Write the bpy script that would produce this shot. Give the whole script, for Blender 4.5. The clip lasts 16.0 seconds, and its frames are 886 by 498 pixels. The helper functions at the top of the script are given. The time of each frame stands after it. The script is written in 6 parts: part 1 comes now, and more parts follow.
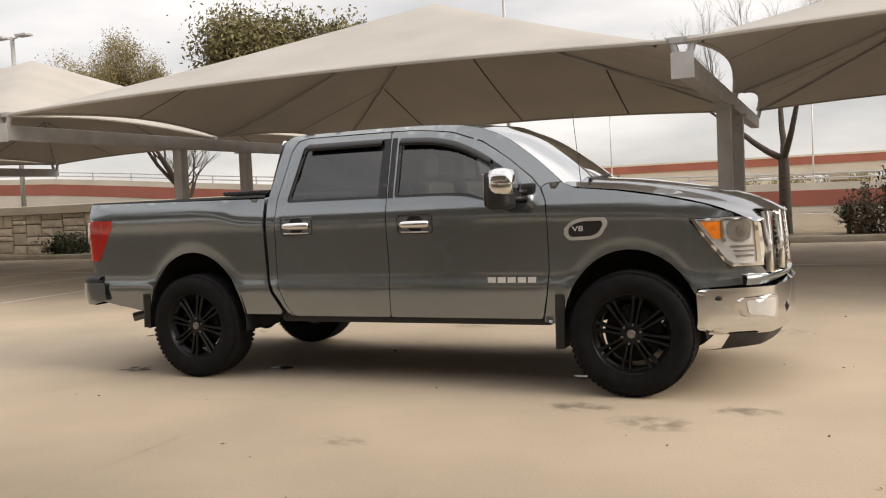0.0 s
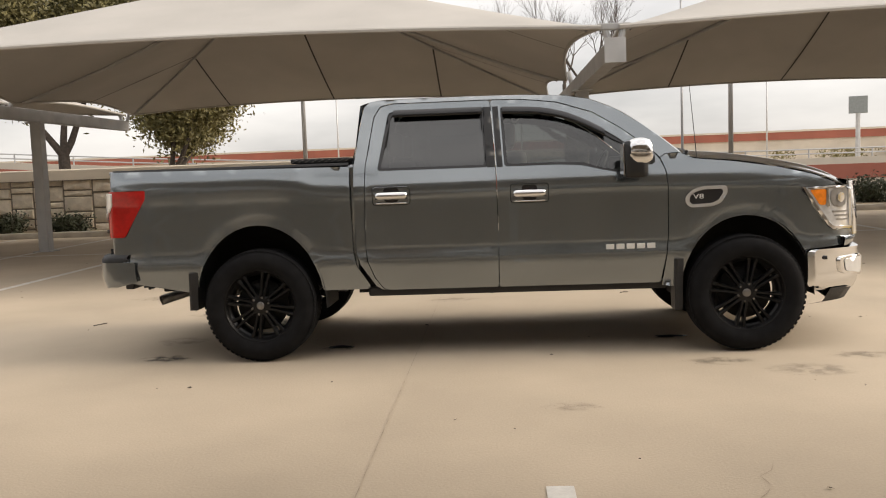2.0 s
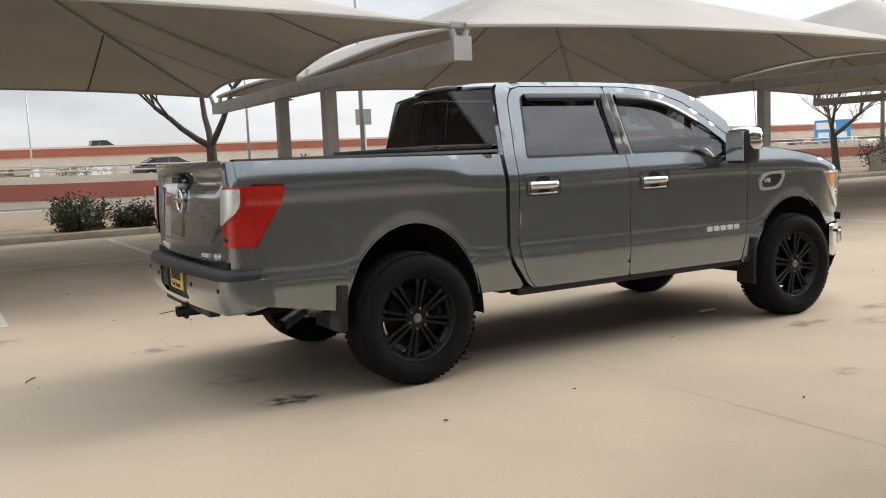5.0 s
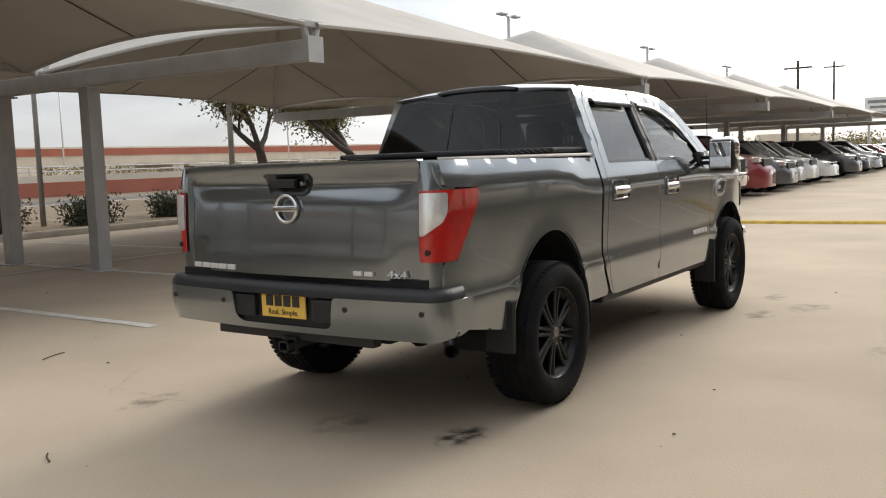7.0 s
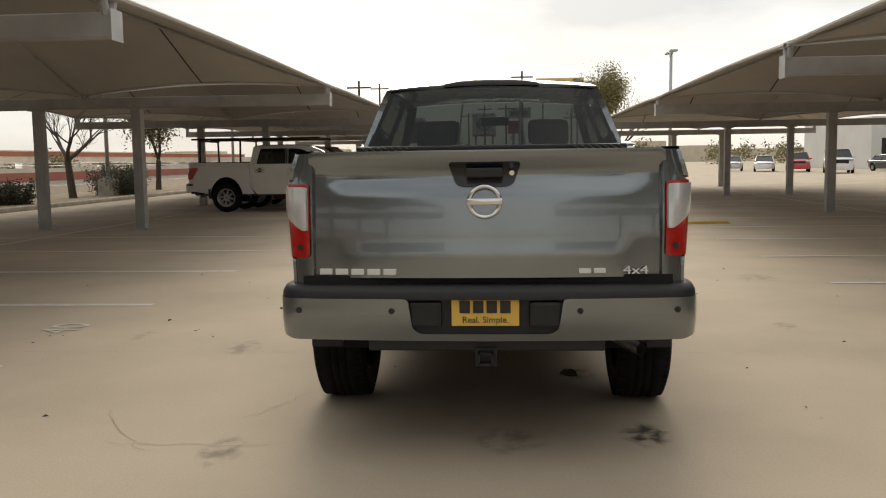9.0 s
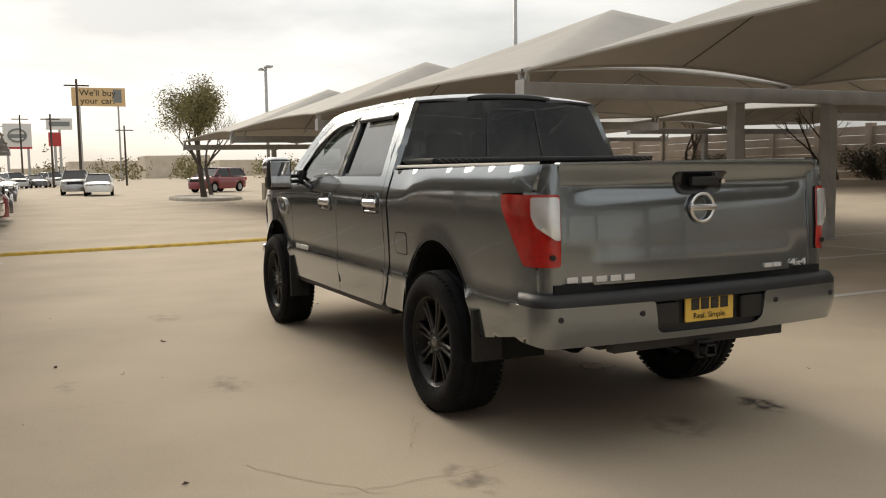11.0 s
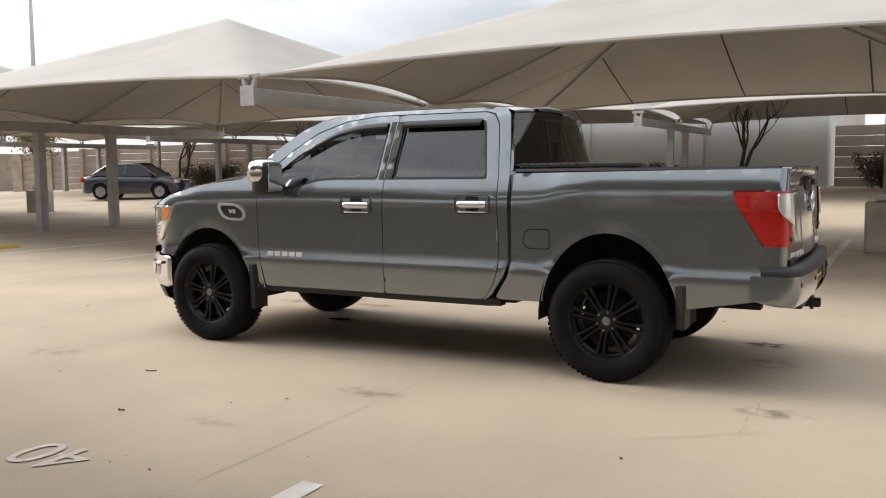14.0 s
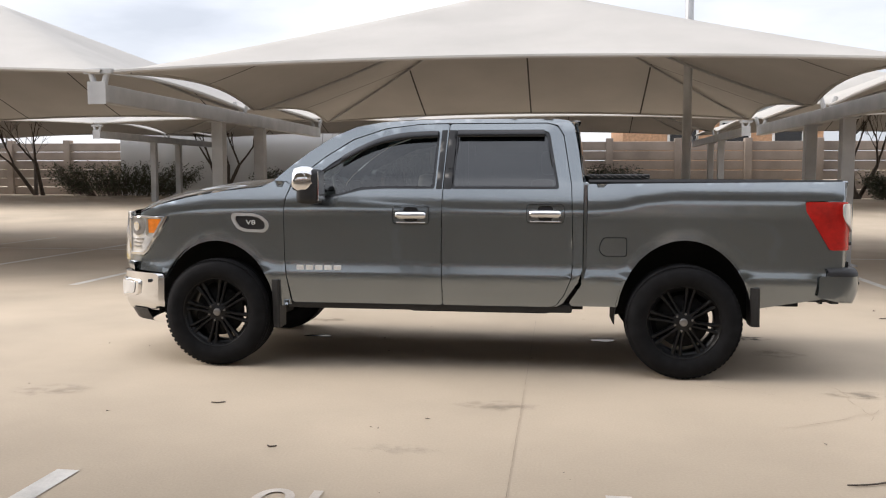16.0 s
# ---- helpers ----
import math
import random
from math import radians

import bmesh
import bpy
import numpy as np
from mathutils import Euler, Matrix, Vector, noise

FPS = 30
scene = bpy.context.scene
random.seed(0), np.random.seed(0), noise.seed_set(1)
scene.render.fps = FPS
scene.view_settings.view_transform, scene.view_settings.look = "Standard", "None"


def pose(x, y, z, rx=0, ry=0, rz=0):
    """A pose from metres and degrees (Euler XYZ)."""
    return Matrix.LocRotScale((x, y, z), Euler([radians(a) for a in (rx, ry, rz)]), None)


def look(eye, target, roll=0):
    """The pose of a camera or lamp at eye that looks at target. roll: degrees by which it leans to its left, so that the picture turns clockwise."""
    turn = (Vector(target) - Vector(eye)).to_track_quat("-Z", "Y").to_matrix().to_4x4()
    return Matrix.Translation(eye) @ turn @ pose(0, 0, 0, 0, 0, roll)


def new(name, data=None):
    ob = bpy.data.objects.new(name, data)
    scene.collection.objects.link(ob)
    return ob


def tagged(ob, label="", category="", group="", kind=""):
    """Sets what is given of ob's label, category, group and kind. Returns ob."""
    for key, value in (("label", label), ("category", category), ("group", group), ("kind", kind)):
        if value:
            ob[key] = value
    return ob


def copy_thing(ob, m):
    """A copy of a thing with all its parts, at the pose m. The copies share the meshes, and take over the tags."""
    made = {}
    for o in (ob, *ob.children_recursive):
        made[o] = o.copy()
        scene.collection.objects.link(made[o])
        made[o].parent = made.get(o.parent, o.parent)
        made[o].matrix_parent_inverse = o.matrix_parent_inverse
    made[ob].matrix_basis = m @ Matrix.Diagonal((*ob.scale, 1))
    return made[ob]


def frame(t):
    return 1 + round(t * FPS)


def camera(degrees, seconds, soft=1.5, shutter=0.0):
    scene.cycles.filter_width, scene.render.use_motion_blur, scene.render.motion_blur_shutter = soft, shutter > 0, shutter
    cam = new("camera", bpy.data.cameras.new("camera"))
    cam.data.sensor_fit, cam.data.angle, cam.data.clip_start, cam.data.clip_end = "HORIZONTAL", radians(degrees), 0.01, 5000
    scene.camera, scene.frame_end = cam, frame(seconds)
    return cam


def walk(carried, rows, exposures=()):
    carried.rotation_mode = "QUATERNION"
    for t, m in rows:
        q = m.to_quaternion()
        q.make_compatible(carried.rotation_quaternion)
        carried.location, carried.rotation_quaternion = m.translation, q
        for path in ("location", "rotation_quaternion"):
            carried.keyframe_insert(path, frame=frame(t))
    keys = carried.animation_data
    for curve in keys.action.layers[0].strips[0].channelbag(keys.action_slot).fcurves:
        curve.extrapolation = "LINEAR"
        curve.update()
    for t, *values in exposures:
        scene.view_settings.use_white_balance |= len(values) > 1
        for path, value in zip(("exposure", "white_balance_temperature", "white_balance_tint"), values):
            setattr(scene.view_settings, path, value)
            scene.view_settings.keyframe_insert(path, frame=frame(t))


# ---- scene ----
cam = camera(53.1, 16.0, soft=1.1)

PATH = [
    (0, (2.98, -6.735, 1.363), (2.18, -4.905, 1.25), -2.6),
    (0.5, (2.271, -7.035, 1.369), (1.599, -5.156, 1.234), -2.9),
    (1, (1.55, -7.215, 1.368), (1.059, -5.283, 1.215), -2.6),
    (1.5, (0.779, -7.374, 1.372), (0.466, -5.405, 1.203), -1.6),
    (2, (0.011, -7.395, 1.382), (-0.116, -5.407, 1.203), -2.1),
    (2.5, (-0.769, -7.377, 1.397), (-0.71, -5.387, 1.2), -2.7),
    (3, (-1.513, -7.194, 1.397), (-1.244, -5.222, 1.199), -2.4),
    (3.2, (-1.802, -7.112, 1.396), (-1.455, -5.152, 1.202), -2.1),
    (5.3, (-4.757, -5.511, 1.425), (-3.643, -3.862, 1.217), -2.2),
    (5.5, (-5.009, -5.294, 1.459), (-3.812, -3.705, 1.25), -1.9),
    (6, (-5.532, -4.656, 1.454), (-4.168, -3.209, 1.239), -2.1),
    (6.5, (-6.013, -3.994, 1.464), (-4.494, -2.71, 1.251), -2.2),
    (7, (-6.37, -3.258, 1.448), (-4.716, -2.152, 1.246), -1.9),
    (7.5, (-6.678, -2.509, 1.447), (-4.913, -1.592, 1.238), -2.1),
    (8, (-6.871, -1.718, 1.436), (-5.003, -1.03, 1.246), -1.7),
    (8.5, (-6.993, -0.921, 1.42), (-5.05, -0.487, 1.227), -1.1),
    (9, (-7.033, -0.105, 1.404), (-5.048, 0.041, 1.206), -0.8),
    (9.5, (-6.99, 0.699, 1.404), (-5.002, 0.597, 1.214), -1.1),
    (10, (-6.853, 1.505, 1.415), (-4.903, 1.095, 1.238), -1.5),
    (10.2, (-6.776, 1.823, 1.44), (-4.849, 1.32, 1.26), -1.2),
    (12.3, (-5.586, 4.961, 1.407), (-4.115, 3.615, 1.242), -1.1),
    (12.5, (-5.385, 5.205, 1.402), (-3.974, 3.797, 1.242), -0.7),
    (13, (-4.852, 5.806, 1.437), (-3.571, 4.279, 1.274), -0.3),
    (13.5, (-4.255, 6.28, 1.444), (-3.126, 4.637, 1.275), -1.1),
    (14, (-3.607, 6.732, 1.463), (-2.669, 4.975, 1.283), -0.6),
    (14.5, (-2.923, 7.047, 1.457), (-2.194, 5.194, 1.269), -0.2),
    (15, (-2.197, 7.356, 1.473), (-1.585, 5.46, 1.292), 0.5),
    (15.5, (-1.532, 7.451, 1.479), (-1.085, 5.508, 1.323), 0.5),
    (16, (-0.88, 7.53, 1.478), (-0.617, 5.554, 1.315), 0.1),
]
EXPOSURE = [(0, 0.76, 6950, 13), (3.0, 0.84, 6900, 12), (5.5, 0.86, 6350, 10), (7.0, 0.60, 6400, 10), (8.5, 0.24, 6850, 9), (10.0, 0.24, 6900, 9), (12.5, 0.42, 6850, 9), (14.0, 0.90, 6400, 11), (15.3, 1.12, 6250, 11), (16.0, 1.06, 6200, 13)]
walk(cam, [(t, look(eye, target, roll)) for t, eye, target, roll in PATH], EXPOSURE)

# ---- light ----
SUN_AZ, SUN_EL = 2.0, 27.0          # the sun stands behind thin cloud, ahead of the truck's nose
world = bpy.data.worlds.new("overcast_sky")
scene.world = world
world.use_nodes = True
wn, wl = world.node_tree.nodes, world.node_tree.links
wn.clear()
w_out, w_bg = wn.new("ShaderNodeOutputWorld"), wn.new("ShaderNodeBackground")
w_sky = wn.new("ShaderNodeTexSky")
w_sky.sky_type, w_sky.sun_disc = "NISHITA", False
w_sky.sun_elevation, w_sky.sun_rotation = radians(SUN_EL), radians(90 - SUN_AZ)
w_tc, w_map, w_cl = wn.new("ShaderNodeTexCoord"), wn.new("ShaderNodeMapping"), wn.new("ShaderNodeTexNoise")
w_map.inputs["Scale"].default_value = (1.6, 1.6, 5.5)
w_cl.inputs["Scale"].default_value, w_cl.inputs["Detail"].default_value, w_cl.inputs["Roughness"].default_value = 1.5, 6.0, 0.5
w_ramp = wn.new("ShaderNodeValToRGB")
w_ramp.color_ramp.elements[0].position, w_ramp.color_ramp.elements[0].color = 0.36, (3.5, 3.6, 3.75, 1)
w_ramp.color_ramp.elements[1].position, w_ramp.color_ramp.elements[1].color = 0.64, (6.2, 6.2, 6.2, 1)
w_dot = wn.new("ShaderNodeVectorMath")
w_dot.operation = "DOT_PRODUCT"
sa, se = radians(SUN_AZ), radians(SUN_EL)
SUN_DIR = Vector((math.cos(se) * math.cos(sa), math.cos(se) * math.sin(sa), math.sin(se)))
w_dot.inputs[1].default_value = SUN_DIR
w_pow = wn.new("ShaderNodeMapRange")
w_pow.inputs["From Min"].default_value, w_pow.inputs["From Max"].default_value = 0.60, 1.0
w_pow.inputs["To Min"].default_value, w_pow.inputs["To Max"].default_value = 1.0, 1.75
w_pow.interpolation_type = "SMOOTHSTEP"
w_mul = wn.new("ShaderNodeVectorMath")
w_mul.operation = "SCALE"
w_mix = wn.new("ShaderNodeMixRGB")
w_mix.inputs["Fac"].default_value = 0.9
wl.new(w_tc.outputs["Generated"], w_map.inputs["Vector"])
wl.new(w_map.outputs["Vector"], w_cl.inputs["Vector"])
wl.new(w_cl.outputs["Fac"], w_ramp.inputs["Fac"])
wl.new(w_tc.outputs["Generated"], w_dot.inputs[0])
wl.new(w_dot.outputs["Value"], w_pow.inputs["Value"])
wl.new(w_ramp.outputs["Color"], w_mul.inputs[0])
w_sep, w_el, w_both = wn.new("ShaderNodeSeparateXYZ"), wn.new("ShaderNodeMath"), wn.new("ShaderNodeMath")
w_el.operation, w_both.operation, w_el.use_clamp = "MULTIPLY_ADD", "MULTIPLY", False
w_el.inputs[1].default_value, w_el.inputs[2].default_value = 0.75, 0.92       # an overcast sky is brighter overhead
wl.new(w_tc.outputs["Generated"], w_sep.inputs[0])
wl.new(w_sep.outputs["Z"], w_el.inputs[0])
wl.new(w_el.outputs[0], w_both.inputs[0])
wl.new(w_pow.outputs["Result"], w_both.inputs[1])
wl.new(w_both.outputs[0], w_mul.inputs["Scale"])
wl.new(w_sky.outputs["Color"], w_mix.inputs[1])
wl.new(w_mul.outputs["Vector"], w_mix.inputs[2])
wl.new(w_mix.outputs["Color"], w_bg.inputs["Color"])
w_bg.inputs["Strength"].default_value = 0.10
wl.new(w_bg.outputs["Background"], w_out.inputs["Surface"])

sun_data = bpy.data.lights.new("sun", "SUN")
sun_data.energy, sun_data.angle, sun_data.color = 1.6, radians(28), (1.0, 0.90, 0.76)
sun = new("sun", sun_data)
sun.matrix_world = look(SUN_DIR * 60, (0, 0, 0))


# ---- materials ----
def mat(name, color, rough=0.6, metal=0.0, scale=8.0, vary=0.15, bump=0.0, bump_scale=60.0, coat=0.0, fine=0.0, spec=0.5, island=0.0):
    """A surface with stains at one scale, grain at another and fine relief."""
    m = bpy.data.materials.new(name)
    m.use_nodes = True
    n, l = m.node_tree.nodes, m.node_tree.links
    b = n["Principled BSDF"]
    b.inputs["Roughness"].default_value, b.inputs["Metallic"].default_value = rough, metal
    b.inputs["Coat Weight"].default_value, b.inputs["Coat Roughness"].default_value = coat, 0.03
    b.inputs["Specular IOR Level"].default_value = spec
    tc = n.new("ShaderNodeTexCoord")
    big, small = n.new("ShaderNodeTexNoise"), n.new("ShaderNodeTexNoise")
    big.inputs["Scale"].default_value, big.inputs["Detail"].default_value = scale, 5
    small.inputs["Scale"].default_value, small.inputs["Detail"].default_value = bump_scale, 3
    l.new(tc.outputs["Object"], big.inputs["Vector"])
    l.new(tc.outputs["Object"], small.inputs["Vector"])
    ramp = n.new("ShaderNodeValToRGB")
    c = Vector(color)
    ramp.color_ramp.elements[0].position, ramp.color_ramp.elements[1].position = 0.3, 0.7
    ramp.color_ramp.elements[0].color = (*(c * (1 - vary)), 1)
    ramp.color_ramp.elements[1].color = (*(c * (1 + vary * 0.6)), 1)
    add = n.new("ShaderNodeMath")
    add.operation = "MULTIPLY_ADD"
    add.inputs[1].default_value = fine
    l.new(small.outputs["Fac"], add.inputs[0])
    l.new(big.outputs["Fac"], add.inputs[2])
    sub = n.new("ShaderNodeMath")
    sub.operation = "SUBTRACT"
    sub.inputs[1].default_value = fine * 0.5
    l.new(add.outputs[0], sub.inputs[0])
    last = sub.outputs[0]
    if island:
        info = n.new("ShaderNodeObjectInfo")
        geo = n.new("ShaderNodeNewGeometry")
        both = n.new("ShaderNodeMath")
        both.operation = "ADD"
        l.new(info.outputs["Random"], both.inputs[0])
        l.new(geo.outputs["Random Per Island"], both.inputs[1])
        per = n.new("ShaderNodeMath")
        per.operation = "MULTIPLY_ADD"
        per.inputs[1].default_value = island
        l.new(both.outputs[0], per.inputs[0])
        l.new(last, per.inputs[2])
        low = n.new("ShaderNodeMath")
        low.operation = "SUBTRACT"
        low.inputs[1].default_value = island
        l.new(per.outputs[0], low.inputs[0])
        last = low.outputs[0]
    l.new(last, ramp.inputs["Fac"])
    l.new(ramp.outputs["Color"], b.inputs["Base Color"])
    if bump:
        bn = n.new("ShaderNodeBump")
        bn.inputs["Strength"].default_value, bn.inputs["Distance"].default_value = bump, 0.01
        l.new(small.outputs["Fac"], bn.inputs["Height"])
        l.new(bn.outputs["Normal"], b.inputs["Normal"])
    return m


def glass(name, tint, gloss=0.04, ior=1.5):
    m = bpy.data.materials.new(name)
    m.use_nodes = True
    n, l = m.node_tree.nodes, m.node_tree.links
    n.remove(n["Principled BSDF"])
    fr, tr, gl, mx = n.new("ShaderNodeFresnel"), n.new("ShaderNodeBsdfTransparent"), n.new("ShaderNodeBsdfGlossy"), n.new("ShaderNodeMixShader")
    fr.inputs["IOR"].default_value = ior
    tr.inputs["Color"].default_value = (*tint, 1)
    gl.inputs["Roughness"].default_value = gloss
    gl.inputs["Color"].default_value = (0.92, 0.93, 0.93, 1)
    l.new(fr.outputs[0], mx.inputs["Fac"])
    l.new(tr.outputs[0], mx.inputs[1])
    l.new(gl.outputs[0], mx.inputs[2])
    l.new(mx.outputs[0], n["Material Output"].inputs["Surface"])
    return m


def fabric(name, color, through_color):
    """Stretched shade cloth: lit from above, it lets some of that light through."""
    m = mat(name, color, 0.75, scale=0.7, vary=0.10, bump=0.15, bump_scale=240, fine=0.12)
    n, l = m.node_tree.nodes, m.node_tree.links
    tr, mx = n.new("ShaderNodeBsdfTranslucent"), n.new("ShaderNodeMixShader")
    tr.inputs["Color"].default_value = (*through_color, 1)
    mx.inputs["Fac"].default_value = 0.035
    l.new(n["Principled BSDF"].outputs[0], mx.inputs[1])
    l.new(tr.outputs[0], mx.inputs[2])
    l.new(mx.outputs[0], n["Material Output"].inputs["Surface"])
    return m


M_PAINT = mat("gunmetal_paint", (0.232, 0.256, 0.270), 0.16, 0.85, 3, 0.05, coat=1.0, bump_scale=900, fine=0.15)
M_PAINT.node_tree.nodes["Principled BSDF"].inputs["Coat Roughness"].default_value = 0.015
M_WHITE = mat("white_paint", (0.72, 0.71, 0.68), 0.35, 0.0, 3, 0.04, coat=1.0)
M_CHROME = mat("chrome", (0.75, 0.75, 0.75), 0.07, 1.0, 5, 0.05)
M_BRIGHT = mat("bright_badge", (0.78, 0.78, 0.77), 0.3, 0.35, 5, 0.05)
M_SATIN = mat("satin_silver", (0.62, 0.62, 0.62), 0.25, 0.6, 5, 0.05)
M_BLACK = mat("black_plastic", (0.012, 0.012, 0.013), 0.5, 0, 20, 0.2, bump=0.12, bump_scale=500)
M_GLOSSBLACK = mat("gloss_black", (0.01, 0.01, 0.011), 0.25, 0, 9, 0.2, coat=0.2)
M_RIM = mat("black_alloy", (0.004, 0.004, 0.0045), 0.35, 0.0, 12, 0.25, coat=0.05, spec=0.28)
M_SILVER = mat("silver_alloy", (0.5, 0.5, 0.5), 0.3, 0.9, 12, 0.1)
M_RUBBER = mat("tyre_rubber", (0.009, 0.009, 0.010), 0.9, 0, 14, 0.35, bump=0.25, bump_scale=220, spec=0.2)
M_DARK = mat("underbody", (0.006, 0.006, 0.006), 0.8, 0, 6, 0.4)
M_STEEL = mat("dull_steel", (0.25, 0.24, 0.23), 0.45, 0.9, 12, 0.3)
M_GLASS_DARK = glass("privacy_glass", (0.05, 0.055, 0.055), 0.01, 1.95)
M_GLASS = glass("door_glass", (0.27, 0.29, 0.28), 0.01, 1.85)
M_SCREEN = glass("windscreen_glass", (0.42, 0.48, 0.46), 0.02, 1.35)
M_BACKLIGHT = glass("back_window_glass", (0.10, 0.105, 0.10), 0.01, 1.5)
M_RED = mat("red_lens", (0.45, 0.008, 0.006), 0.12, 0, 30, 0.2, coat=1.0)
M_CLEAR = mat("clear_lens", (0.70, 0.71, 0.72), 0.09, 0.5, 14, 0.10, coat=1.0)
M_AMBER = mat("amber_lens", (0.85, 0.24, 0.02), 0.15, 0, 30, 0.2, coat=1.0)
M_SEAT = mat("grey_leather", (0.16, 0.155, 0.145), 0.5, 0, 9, 0.15, bump=0.1, bump_scale=120)
M_PLATE = mat("yellow_plate", (0.78, 0.5, 0.09), 0.4, 0, 12, 0.08)
M_INK = mat("dark_ink", (0.03, 0.025, 0.02), 0.6)
M_CONCRETE = mat("worn_concrete", (0.468, 0.390, 0.296), 0.85, 0, 0.55, 0.15, bump=0.2, bump_scale=70, fine=0.32, spec=0.25)
M_KERB = mat("kerb_concrete", (0.40, 0.36, 0.30), 0.9, 0, 2.5, 0.25, bump=0.3, bump_scale=60, fine=0.2)
M_FADED = mat("faded_marking", (0.58, 0.53, 0.47), 0.85, 0, 7, 0.2, bump_scale=80, fine=0.35)
M_JOINT = mat("joint_dirt", (0.395, 0.325, 0.245), 0.9, 0, 9, 0.35)
M_LINE = mat("worn_white_line", (0.62, 0.60, 0.56), 0.8, 0, 7, 0.18, bump_scale=80, fine=0.35)
M_YELLOW = mat("worn_yellow_line", (0.58, 0.38, 0.06), 0.8, 0, 7, 0.25, bump_scale=80, fine=0.3)
M_FABRIC = fabric("beige_shade_cloth", (0.425, 0.402, 0.368), (0.31, 0.245, 0.185))
M_SEAM = mat("cloth_seam", (0.05, 0.045, 0.04), 0.8)
M_POST = mat("grey_steel_post", (0.40, 0.395, 0.385), 0.5, 0.1, 3, 0.15, bump_scale=90, fine=0.15)
M_POLE = mat("galvanised_pole", (0.45, 0.45, 0.45), 0.45, 0.5, 3, 0.12)
M_BLOCK = mat("limestone_block", (0.72, 0.64, 0.52), 0.9, 0, 5, 0.2, bump=0.6, bump_scale=35, fine=0.25, island=0.35)
M_MORTAR = mat("mortar", (0.27, 0.24, 0.2), 0.95, 0, 8, 0.2)
M_CREAM = mat("cream_concrete", (0.62, 0.55, 0.45), 0.85, 0, 0.5, 0.12, bump_scale=30, fine=0.2)
M_REDWALL = mat("red_painted_concrete", (0.36, 0.12, 0.08), 0.85, 0, 0.4, 0.15, bump_scale=20, fine=0.2)
M_ASPHALT = mat("asphalt", (0.13, 0.125, 0.12), 0.9, 0, 0.4, 0.2, bump_scale=60, fine=0.3)
M_SOIL = mat("dry_soil_and_grass", (0.24, 0.18, 0.11), 0.95, 0, 1.3, 0.4, bump=0.5, bump_scale=25, fine=0.5)
M_BARK = mat("bark", (0.085, 0.068, 0.055), 0.95, 0, 14, 0.35, bump=0.6, bump_scale=50, fine=0.3)
M_TWIG = mat("dry_brown_twig_leaf", (0.13, 0.095, 0.06), 0.8, 0, 3, 0.35, island=0.5)
M_LEAF = mat("live_oak_leaf", (0.205, 0.18, 0.07), 0.6, 0, 3, 0.35, island=0.5)
M_SHRUB = mat("shrub_leaf", (0.05, 0.058, 0.03), 0.65, 0, 3, 0.35, island=0.5)
M_BUD = mat("spring_buds", (0.22, 0.18, 0.08), 0.8, 0, 3, 0.3, island=0.4)
M_FENCE = mat("brown_fence_panel", (0.30, 0.245, 0.20), 0.9, 0, 1.2, 0.2, bump=0.4, bump_scale=18, fine=0.25, island=0.2)
M_GREYWALL = mat("grey_render_wall", (0.58, 0.58, 0.57), 0.85, 0, 0.3, 0.06, bump_scale=20, fine=0.1)
M_OFFWHITE = mat("white_render_wall", (0.68, 0.68, 0.66), 0.8, 0, 0.4, 0.06)
M_SIGNWHITE = mat("white_sign_face", (0.78, 0.78, 0.77), 0.5)
M_SIGNRED = mat("red_sign_face", (0.5, 0.05, 0.05), 0.5)
M_SIGNBLUE = mat("blue_sign_face", (0.05, 0.28, 0.62), 0.5)
M_SIGNGREY = mat("grey_sign_face", (0.22, 0.24, 0.24), 0.6)
M_BOARD = mat("tan_billboard", (0.70, 0.50, 0.27), 0.6, 0, 0.4, 0.1)
M_BRICK = mat("tan_brick", (0.48, 0.29, 0.17), 0.9, 0, 6, 0.3, bump_scale=30, fine=0.3)


# ---- building helpers ----
def put_mesh(name, bm, material, smooth=False):
    me = bpy.data.meshes.new(name)
    if smooth:
        for f in bm.faces:
            f.smooth = True
    bm.to_mesh(me)
    bm.free()
    for m in material if isinstance(material, (list, tuple)) else (material,):
        me.materials.append(m)
    return new(name, me)


def part(name, bm, material, parent, label="", smooth=False, kind=""):
    ob = put_mesh(name, bm, material, smooth)
    ob.parent = parent
    return tagged(ob, label, kind=kind)


def thing(name, label, category, m=None, group="", kind=""):
    ob = new(name)
    if m is not None:
        ob.matrix_basis = m
    return tagged(ob, label, category, group, kind)


def box(bm, x0, x1, y0, y1, z0, z1, bevel=0.0):
    """A box with eased edges, added to bm."""
    g = bmesh.ops.create_cube(bm, size=1.0)
    for v in g["verts"]:
        v.co = Vector(((x0 + x1) / 2 + v.co.x * (x1 - x0), (y0 + y1) / 2 + v.co.y * (y1 - y0), (z0 + z1) / 2 + v.co.z * (z1 - z0)))
    if bevel:
        es = {e for v in g["verts"] for e in v.link_edges}
        bmesh.ops.bevel(bm, geom=list(es), offset=bevel, segments=2, affect="EDGES", profile=0.6)
    return bm


def boxed(*args, bevel=0.0):
    return box(bmesh.new(), *args, bevel=bevel)


